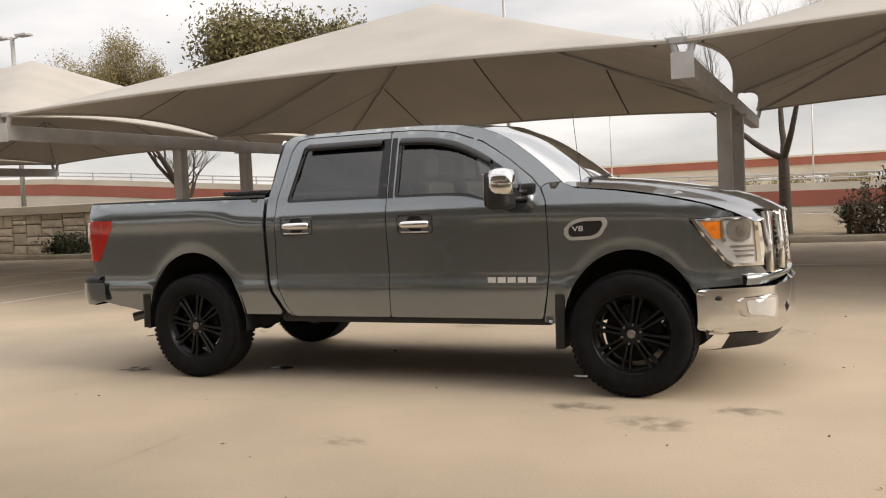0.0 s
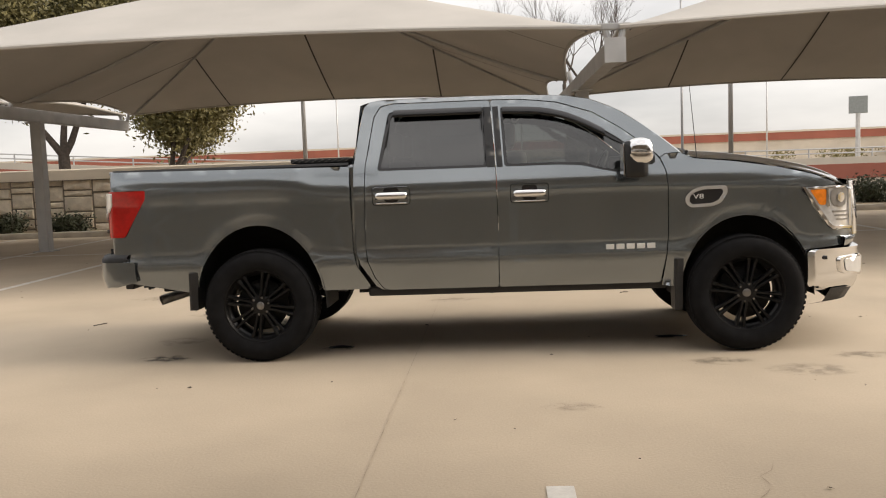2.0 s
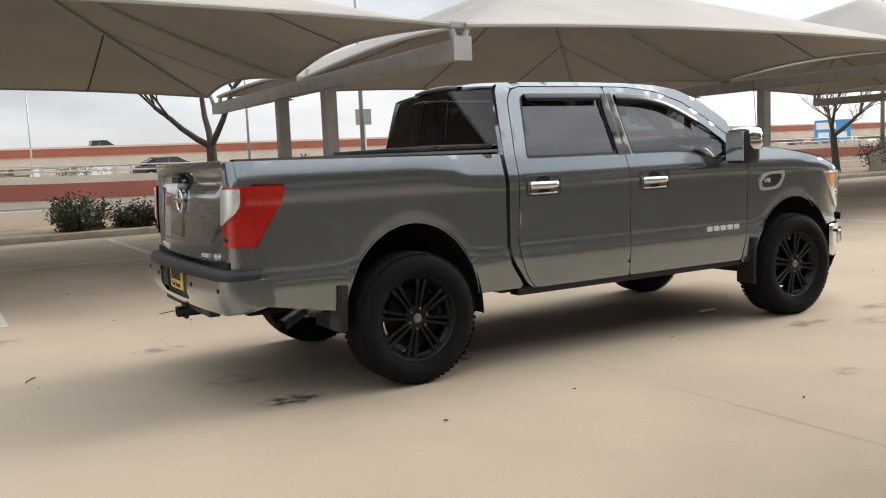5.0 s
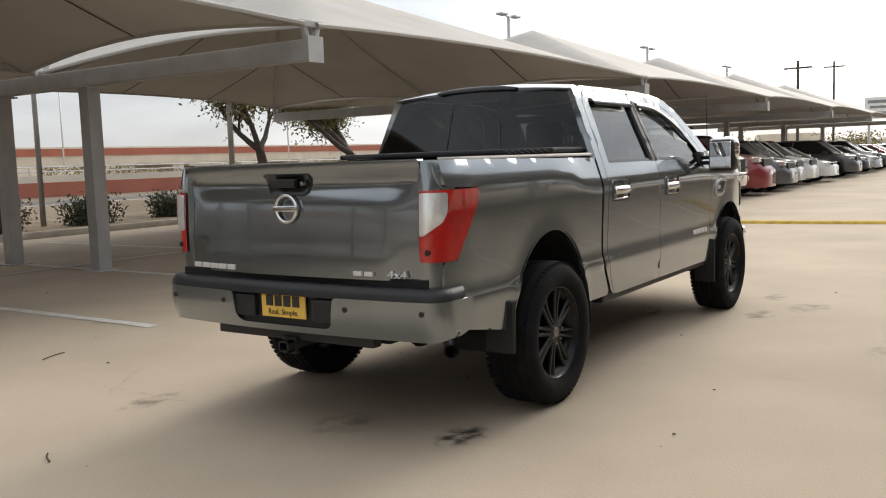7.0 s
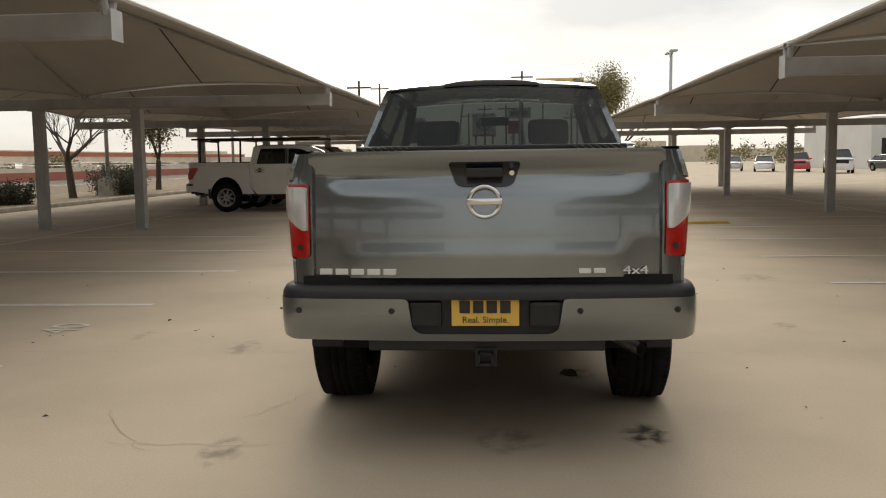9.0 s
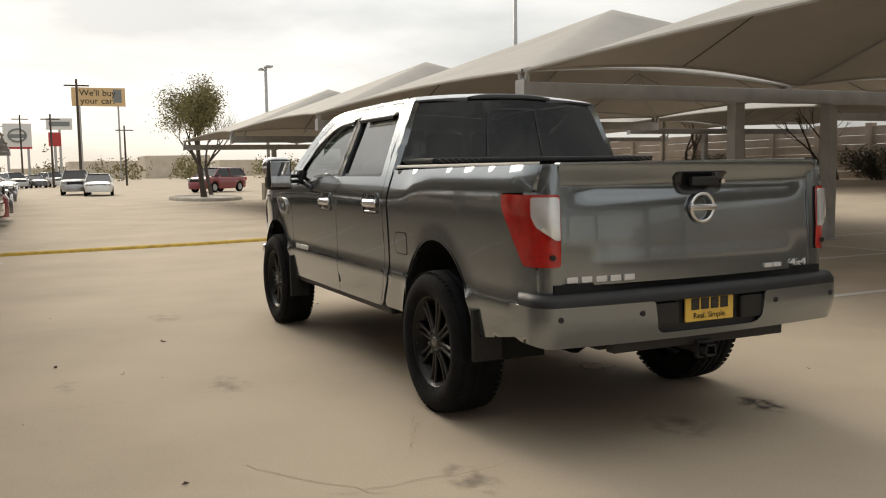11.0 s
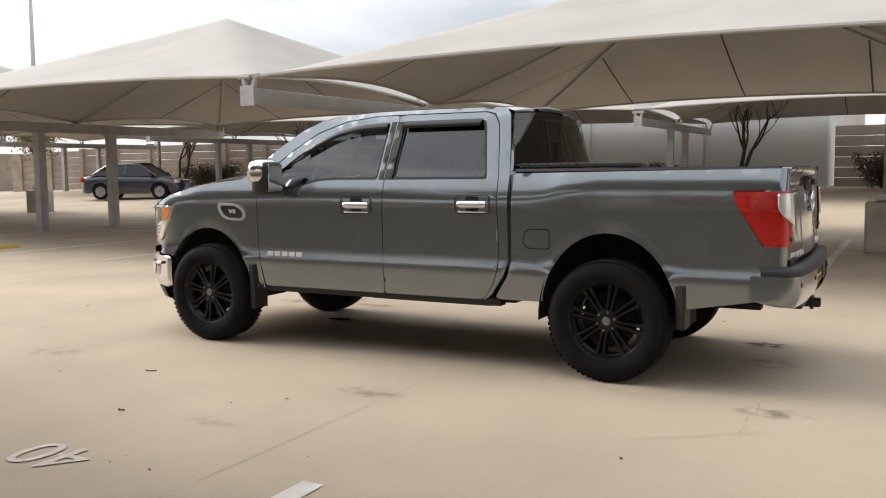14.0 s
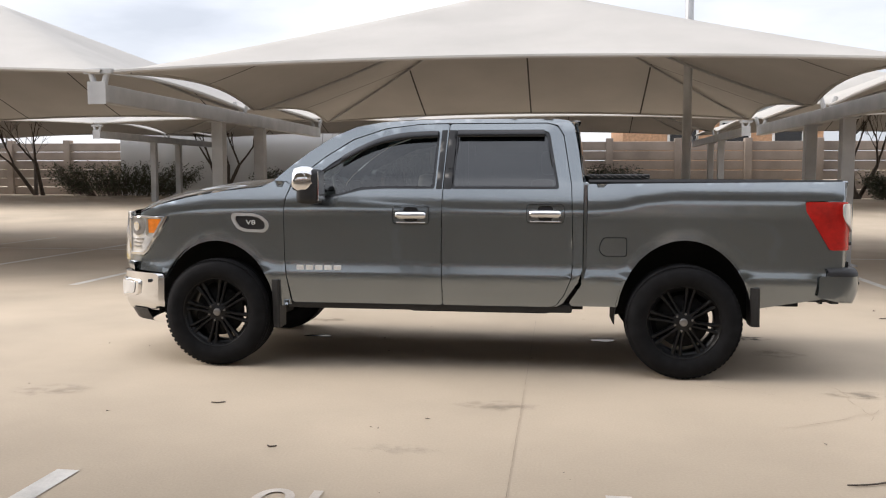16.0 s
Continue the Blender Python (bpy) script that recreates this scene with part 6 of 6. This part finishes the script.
# boards face the lot, towards -x
sign("billboard", "tan billboard on posts with large lettering", (172.0, -10.6, 15.7), 9.4, 3.4, -90, M_BOARD, 0, 2, [(0.27, 0.43, -0.30, 0.42, M_SIGNGREY)], "We'll buy|your car.", M_INK, 1.65)
sign("pylon_sign", "white pylon sign with a plain ring mark", (130.0, 3.4, 6.8), 3.6, 3.5, -90, M_SIGNWHITE, 0, 2, [(-0.32, 0.32, -0.07, 0.08, M_SIGNGREY), (-0.5, 0.5, -0.5, -0.42, M_SIGNRED)])
bm = bmesh.new()
pipe(bm, [(129.93, 3.4 + 1.1 * math.cos(t), 6.9 + 0.85 * math.sin(t)) for t in np.linspace(0, 2 * math.pi, 28, False)], 0.13, 6, True)
ring = put_mesh("sign_ring", bm, M_SIGNGREY)
tagged(ring, "plain grey ring mark on the pylon sign", "sign")
sign("dealer_sign", "white dealer sign board with grey bars", (122.0, 13.6, 6.2), 3.8, 2.8, -90, M_SIGNWHITE, 0, 2, [(-0.4, 0.4, 0.22, 0.36, M_SIGNGREY), (-0.34, 0.36, -0.02, 0.10, M_SIGNGREY), (-0.25, 0.25, -0.3, -0.18, M_SIGNGREY)])
sign("small_sign", "small pale roadside sign board", (130, -2.0, 8.5), 3.4, 1.6, -90, M_SIGNWHITE, 0, 1, [(-0.4, 0.4, -0.2, 0.2, M_SIGNGREY)])
sign("red_sign", "red roadside sign board", (120, -1.0, 6.0), 1.5, 1.8, -90, M_SIGNRED, 0, 1)
sign("blue_sign", "blue and white roadside sign board", (88.0, 62.0, 2.7), 3.9, 2.4, -50, M_SIGNBLUE, 0, 2, [(-0.45, 0.1, 0.05, 0.38, M_SIGNWHITE), (-0.4, -0.1, -0.35, -0.1, M_SIGNWHITE), (0.0, 0.4, -0.35, -0.1, M_SIGNWHITE)])
sign("highway_sign", "grey back of a highway sign on one post", (26.6, 60, 5.0), 1.25, 1.25, -10, M_SIGNGREY, 0.4, 1)
for x, y, h in ((76, -1.5, 9.5), (92, 14, 10), (66, 12, 8), (100, 0, 8), (118, 3, 9), (136, 6, 9.0), (104, -8, 7)):
    bm = bmesh.new()
    tube(bm, (x, y, 0), (x, y, h), 0.13, 0.09, 8)
    box(bm, x - 0.05, x + 0.05, y - 1.0, y + 1.0, h - 0.6, h - 0.48)
    tagged(put_mesh("utility_pole", bm, M_BARK), "distant wooden utility pole with crossarm", "utility pole", group="utility poles")


# ---- parked cars ----
def car(label, paint, m, L=4.6, W=1.82, H=1.45, belt=0.92, nose=0.75, kind="sedan", category="car", wheel_r=0.33):
    th = thing("parked_car", label, category, m)
    wb = L * 0.585
    if kind == "suv":
        hood_z, roof_pts = belt + 0.10, ((L * 0.29, belt + 0.10), (L * 0.13, H - 0.02), (-L * 0.40, H - 0.04), (-L * 0.475, belt + 0.10))
    elif kind == "truck":
        hood_z, roof_pts = belt + 0.12, ((L * 0.26, belt + 0.12), (L * 0.12, H - 0.02), (-L * 0.155, H - 0.03), (-L * 0.19, belt + 0.1))
    else:
        hood_z, roof_pts = belt + 0.02, ((L * 0.27, belt + 0.03), (L * 0.08, H - 0.02), (-L * 0.20, H - 0.04), (-L * 0.40, belt + 0.08))
    top = curve([-L / 2, -L * 0.46, -L * 0.2, L * 0.24, L * 0.42, L / 2], [belt - 0.12, belt + 0.04, belt + 0.06, hood_z, hood_z - 0.12, nose - 0.1])
    half = curve([-L / 2, -L * 0.45, -L * 0.3, L * 0.3, L * 0.44, L / 2], [W * 0.36, W * 0.46, W * 0.5, W * 0.5, W * 0.45, W * 0.30])
    def low(x):
        b = 0.24 + 0.05 * abs(x) / L
        for cx in (wb / 2, -wb / 2):
            d = abs(x - cx) / (wheel_r + 0.06)
            if d < 1:
                b = max(b, wheel_r + (wheel_r + 0.05) * math.sqrt(1 - d * d))
        return b
    xs = sorted(set([*np.linspace(-L / 2, L / 2, 30), *[c + s * (wheel_r + 0.06) * k for c in (wb / 2, -wb / 2) for s in (-1, 1) for k in (1.0, 0.93, 0.75, 0.4, 0.0)]]))
    rows = []
    for x in xs:
        t, w, b = top(x), half(x), low(x)
        mid = max(b + 0.02, 0.55)
        sec = [(w * 0.94, b), (w, max(b, mid)), (w * 0.985, max(b, t - 0.14)), (w * 0.92, max(b, t - 0.03)), (w * 0.5, t + 0.02), (0, t + 0.03)]
        rows.append([(x, -y, z) for y, z in sec] + [(x, y, z) for y, z in sec[-2::-1]])
    bm = loft(bmesh.new(), rows)
    bm.verts.ensure_lookup_table()
    k = 11
    bm.faces.new(bm.verts[:k])
    bm.faces.new(bm.verts[-k:][::-1])
    bmesh.ops.recalc_face_normals(bm, faces=bm.faces[:])
    part("body", bm, paint, th, "", True)
    # greenhouse: dark glass with a painted roof and pillars
    (xa, za), (xb, zb), (xc, zc), (xd, zd) = roof_pts
    wi, wr = W * 0.455, W * 0.36
    outline = [(xa, za), (xb, zb), (xc, zc), (xd, zd)]
    bm = bmesh.new()
    v = [[bm.verts.new((x, s * (wr if i in (1, 2) else wi), z)) for i, (x, z) in enumerate(outline)] for s in (-1, 1)]
    for i in range(3):
        bm.faces.new((v[0][i], v[0][i + 1], v[1][i + 1], v[1][i]))
    bm.faces.new(v[0][::-1])
    bm.faces.new(v[1])
    bmesh.ops.recalc_face_normals(bm, faces=bm.faces[:])
    part("glasshouse", bm, M_GLOSSBLACK, th, "dark tinted windows")
    bm = bmesh.new()
    rows = []
    for x in np.linspace(xc - 0.05, xb + 0.05, 8):
        z = zb + (zc - zb) * (xb - x) / (xb - xc)
        e = 0.03 * math.sin(math.pi * (xb + 0.05 - x) / (xb - xc + 0.1))
        rows.append([(x, -wr - 0.02, z - 0.03), (x, -wr * 0.9, z + 0.02 + e * 0.5), (x, 0, z + 0.035 + e), (x, wr * 0.9, z + 0.02 + e * 0.5), (x, wr + 0.02, z - 0.03)])
    part("roof", loft(bm, rows), paint, th, "", True)
    for s in (-1, 1):
        for (x0, z0), (x1, z1) in ((roof_pts[0], roof_pts[1]), (roof_pts[2], roof_pts[3]), ((xb * 0.1 + xc * 0.3, belt + 0.08), (xb * 0.15 + xc * 0.25, (zb + zc) / 2))):
            bm = bmesh.new()
            tube(bm, (x0, s * wi, z0), (x1, s * (wr + 0.01), z1), 0.035, 0.03, 6)
            part("pillar", bm, paint, th)
        part("head_lamp", boxed(L * 0.43, L * 0.475, min(s * W * 0.28, s * W * 0.44), max(s * W * 0.28, s * W * 0.44), hood_z - 0.27, hood_z - 0.13, bevel=0.02), M_CLEAR, th)
        part("tail_lamp", boxed(-L * 0.49, -L * 0.455, min(s * W * 0.30, s * W * 0.455), max(s * W * 0.30, s * W * 0.455), belt - 0.2, belt + 0.0, bevel=0.02), M_RED, th)
        part("door_mirror", boxed(L * 0.20, L * 0.24, min(s * W * 0.47, s * W * 0.56), max(s * W * 0.47, s * W * 0.56), belt + 0.07, belt + 0.2, bevel=0.03), paint, th)
        for cx in (wb / 2, -wb / 2):
            w = new("wheel")
            w.parent = th
            w.matrix_basis = pose(cx, s * W * 0.5, wheel_r, 0, 0, 0 if s < 0 else 180)
            bm = bmesh.new()
            lathe(bm, [(wheel_r * 0.66, 0.03), (wheel_r * 0.7, 0.0), (wheel_r * 0.93, 0.0), (wheel_r, 0.03), (wheel_r, 0.19), (wheel_r * 0.66, 0.2)], 28)
            part("tyre", bm, M_RUBBER, w, "", True)
            bm = bmesh.new()
            lathe(bm, [(wheel_r * 0.66, 0.03), (wheel_r * 0.60, 0.06), (wheel_r * 0.1, 0.05)], 28)
            for i in range(5):
                t = 2 * math.pi * i / 5
                c, q = Vector((math.cos(t), 0, math.sin(t))), Vector((-math.sin(t), 0, math.cos(t)))
                loft(bm, [[c * r - q * h + Vector((0, 0.02, 0)), c * r + q * h + Vector((0, 0.02, 0))] for r, h in ((0.02, 0.05), (wheel_r * 0.64, 0.035))])
            part("rim", bm, M_SILVER, w)
    if kind == "truck":
        bm = bmesh.new()
        box(bm, -L * 0.485, -L * 0.2, -W * 0.40, W * 0.40, belt - 0.02, belt + 0.095)
        part("bed_cover", bm, M_BLACK, th)
    part("front_grille", boxed(L * 0.455, L * 0.485, -W * 0.27, W * 0.27, 0.50, hood_z - 0.17, bevel=0.02), M_BLACK, th)
    part("number_plate", boxed(-L * 0.503, -L * 0.49, -0.16, 0.16, 0.62, 0.74, bevel=0.003), M_SIGNWHITE, th)
    return th


def paint(name, c, metal=0.3):
    return mat(name, c, 0.35, metal, 3, 0.05, coat=1.0)


P_RED, P_SILVER, P_GREY, P_BLUE, P_BLACK = paint("maroon_paint", (0.22, 0.02, 0.025)), paint("silver_paint", (0.42, 0.42, 0.42), 0.6), paint("dark_grey_paint", (0.08, 0.08, 0.085)), paint("navy_paint", (0.006, 0.008, 0.022), 0.0), paint("black_paint", (0.012, 0.012, 0.014))
pickup("white crew-cab pickup with silver wheels parked under the canopy", M_WHITE, M_SILVER, pose(19.3, 6.3, 0, 0, 0, -90), extras=False)
rack = thing("ladder_rack", "black steel ladder rack over the parked pickup's bed", "rack", pose(19.3, 6.3, 0, 0, 0, -90))
for x in (-2.55, -1.35):
    for y in (-0.86, 0.86):
        bm = bmesh.new()
        tube(bm, (x, y, 1.44), (x, y * 0.95, 2.06), 0.03, 0.03, 8)
        part("upright", bm, M_BLACK, rack)
    bm = bmesh.new()
    tube(bm, (x, -0.9, 2.08), (x, 0.9, 2.08), 0.03, 0.03, 8)
    part("crossbar", bm, M_BLACK, rack)
for y in (-0.82, 0.82):
    bm = bmesh.new()
    tube(bm, (-2.8, y, 2.12), (1.0, y, 2.12), 0.028, 0.028, 8)
    part("side_rail", bm, M_BLACK, rack)
SUV = dict(L=4.75, W=1.9, H=1.72, belt=1.02, kind="suv", wheel_r=0.36, category="car")
row_cars = [(20.1, P_RED, "dark red pickup parked nose out", dict(L=5.6, W=2.0, H=1.9, belt=1.18, kind="truck", wheel_r=0.4, nose=0.9)),
            (22.8, P_GREY, "dark grey sport utility car", SUV), (25.3, P_SILVER, "silver sport utility car", SUV), (27.9, M_WHITE, "white sport utility car", SUV), (30.5, M_WHITE, "white saloon car", {}), (35.6, P_GREY, "dark grey sport utility car", SUV),
            (38.2, M_WHITE, "white sport utility car", SUV), (40.8, P_BLACK, "black saloon car", {}), (43.4, P_SILVER, "silver saloon car", {}), (46.0, M_WHITE, "white sport utility car", SUV), (48.6, P_GREY, "grey saloon car", {}), (51.2, M_WHITE, "white saloon car", {}),
            (53.8, P_RED, "red saloon car", {}), (56.4, M_WHITE, "white saloon car", {}), (62, P_SILVER, "silver saloon car", {}), (68, M_WHITE, "white saloon car", {}), (74, P_BLACK, "black saloon car", {}), (80, M_WHITE, "white saloon car", {})]
for x, p, lab, kw in row_cars:
    car(lab + " in the canopy row", p, pose(19.3 + (x - 17.45) * 1.03, 6.0 + 0.3 * math.sin(x), 0, 0, 0, -90), **kw)
car("dark blue hatchback parked by the fence", P_BLUE, pose(25.7, -20.6, 0.33, 0, 0, 205), L=4.3, H=1.5)
car("black saloon car by the white building", P_BLACK, pose(72, -33, 0, 0, 0, 190), L=4.7)
car("white sport utility car in the far lot", M_WHITE, pose(66.0, -26.4, 0, 0, 0, 165), L=5.1, W=2.0, H=1.88, belt=1.15, kind="suv", wheel_r=0.39)
car("red sport utility car in the far lot", paint("red_paint", (0.42, 0.03, 0.025)), pose(74, -25.8, 0, 0, 0, 165), **SUV)
car("white saloon car in the far lot", M_WHITE, pose(78, -24.0, 0, 0, 0, 165))
car("silver saloon car in the far lot", P_SILVER, pose(83, -22.4, 0, 0, 0, 165))
car("white saloon car beyond the island", M_WHITE, pose(57, -1.5, 0, 0, 0, 175), L=4.8)
car("silver sport utility car beyond the island", P_SILVER, pose(61, -0.3, 0, 0, 0, 175), **SUV)
car("maroon car beyond the island", P_RED, pose(58, -9.5, 0, 0, 0, 130), **SUV)
for i, (x, y) in enumerate(((96, 6), (99, 4), (102, 2), (106, 0), (110, -3), (90, 8), (93, 7))):
    car("far parked car along the road", (M_WHITE, P_SILVER, P_GREY)[i % 3], pose(x, y, 0, 0, 0, 200), **(SUV if i % 2 else {}))
car("dark pickup driving on the overpass", P_GREY, pose(12, 96, 3.0, 0, 0, 0), L=5.4, W=2.0, H=1.9, belt=1.15, kind="truck", wheel_r=0.4, nose=0.9)
car("dark car on the highway", P_BLACK, pose(9, 52, 0.8, 0, 0, 0))

# traffic island with kerb
bm = bmesh.new()
lathe(bm, [(4.2, 0.0), (4.15, 0.14), (3.95, 0.15), (3.9, 0.10), (0.0, 0.16)], 40, "Z")
for v in bm.verts:
    v.co.y *= 0.42
isl = put_mesh("traffic_island", bm, [M_KERB], True)
isl.matrix_basis = pose(41.5, -5.6, 0)
tagged(isl, "kerbed concrete traffic island with a tree", "island", kind="structure")

# ---- the south side: fence, buildings, hedges ----
FY = -33.2
fence = thing("wall_south", "brown stone-look precast fence wall", "wall", kind="structure")
def fence_bay(xa, xb, skip=()):
    x = xa
    while x < xb:
        bm = bmesh.new()
        g0 = ground_z(x, FY)
        box(bm, x - 0.16, x + 0.16, FY - 0.2, FY + 0.2, g0 - 0.3, g0 + 2.62, bevel=0.02)
        part("fence_post", bm, M_FENCE, fence)
        for k in range(6):
            bm = bmesh.new()
            z0 = g0 - 0.05 + 0.425 * k
            box(bm, x + 0.16, min(x + 2.85, xb), FY - 0.08 - 0.02 * (k % 2), FY + 0.08, z0, z0 + 0.40, bevel=0.025)
            part("fence_panel", bm, M_FENCE, fence)
        x += 3.0
fence_bay(-60, -0.6)
fence_bay(20.0, 51)
grey = thing("grey_building", "plain grey rendered commercial building", "building")
part("wall", boxed(-0.4, 19.8, -60, -32.2, 0, 5.6, bevel=0.03), M_GREYWALL, grey)
part("roof", boxed(-0.6, 20.0, -60.3, -32.0, 5.6, 5.85, bevel=0.02), M_OFFWHITE, grey)
for x in (4.5, 9.5, 14.5):
    part("wall_joint", boxed(x - 0.015, x + 0.015, -32.199, -32.18, 0, 5.6), M_POST, grey)
house = thing("brick_house", "tan brick house beyond the fence", "house")
part("wall", boxed(-16, -4.5, -60, -47, 0, 5.2, bevel=0.03), M_BRICK, house)
part("roof", boxed(-16.6, -4, -60.6, -46.4, 5.2, 5.8, bevel=0.1), M_SIGNGREY, house)
for x in (-14, -11, -8):
    w = part("window", boxed(x - 0.9, x + 0.9, -46.99, -46.9, 3.2, 4.8, bevel=0.02), M_OFFWHITE, house)
    part("pane", boxed(x - 0.75, x + 0.75, -46.9, -46.86, 3.35, 4.65, bevel=0.01), M_GLOSSBLACK, w)
for i, (x0, x1, h) in enumerate(((15.3, 22.7, 1.45), (11.2, 12.6, 1.2), (-4.2, -1.6, 1.4), (29, 33, 1.3), (-16, -13, 1.2), (5.0, 8.0, 1.0))):
    shrub((x0 + x1) / 2, FY + 2.4, (x1 - x0) / 2, 0.6, h, 500 + i, "dense dark hedge in front of the wall")
office = thing("white_building", "white rendered office building with dark windows", "building")
part("wall", boxed(84, 104, -52, -36, 0, 5.2, bevel=0.03), M_OFFWHITE, office)
part("porch", boxed(80.5, 84.0, -46, -39, 0, 3.3, bevel=0.03), M_OFFWHITE, office)
part("porch_roof", boxed(80.0, 84.0, -46.5, -38.5, 3.3, 3.7, bevel=0.03), M_SIGNGREY, office)
for y in (-45, -43.4, -41.8, -40.2):
    w = part("window", boxed(80.42, 80.52, y - 0.6, y + 0.6, 0.9, 2.8, bevel=0.01), M_OFFWHITE, office)
    part("pane", boxed(80.38, 80.44, y - 0.5, y + 0.5, 1.0, 2.7, bevel=0.01), M_GLOSSBLACK, w)
for y in (-38, -50):
    w = part("window", boxed(83.92, 84.02, y - 1.2, y + 1.2, 1.2, 3.2, bevel=0.01), M_OFFWHITE, office)
    part("pane", boxed(83.88, 83.94, y - 1.05, y + 1.05, 1.35, 3.05, bevel=0.01), M_GLOSSBLACK, w)
encl = thing("bin_enclosure", "brown block walled bin enclosure", "wall")
part("wall", boxed(64, 64.3, -48, -38.8, 0, 3.1, bevel=0.02), M_FENCE, encl)
part("side_wall", boxed(64.3, 72, -39.1, -38.8, 0, 3.1, bevel=0.02), M_FENCE, encl)

# far skyline of low roofs and trees, closing the view
bm = bmesh.new()
rs = random.Random(77)
for i in range(90):
    a = 2 * math.pi * i / 90
    r = 240 + rs.uniform(0, 60)
    w = rs.uniform(8, 22)
    c = Vector((r * math.cos(a), r * math.sin(a), 0))
    h = rs.uniform(2.5, 6.0)
    box(bm, c.x - w / 2, c.x + w / 2, c.y - w / 2, c.y + w / 2, 0, h)
tagged(put_mesh("far_buildings", bm, M_CREAM), "hazy low buildings far beyond the lot", "backdrop", kind="structure")
bm = bmesh.new()
far_tips = []
for i in range(190):
    a = rs.uniform(0, 2 * math.pi)
    r = rs.uniform(165, 230)
    far_tips += [(Vector((r * math.cos(a) + rs.gauss(0, 1.5), r * math.sin(a) + rs.gauss(0, 1.5), max(0.2, rs.gauss(2.0, 1.1)))), 0) for _ in range(45)]
me = leaves(far_tips, 8, 0.5, 0.32, rs)
me.materials.append(M_LEAF)
me.name = "far_woods"
fw = new("far_woods", me)
tagged(fw, "scattered dull green trees far away", "trees", kind="stuff")

# blocks of the stone wall that stand nearest
for b in near:
    bm = bmesh.new()
    block(bm, *b)
    part("stone_block", bm, M_BLOCK, wall)
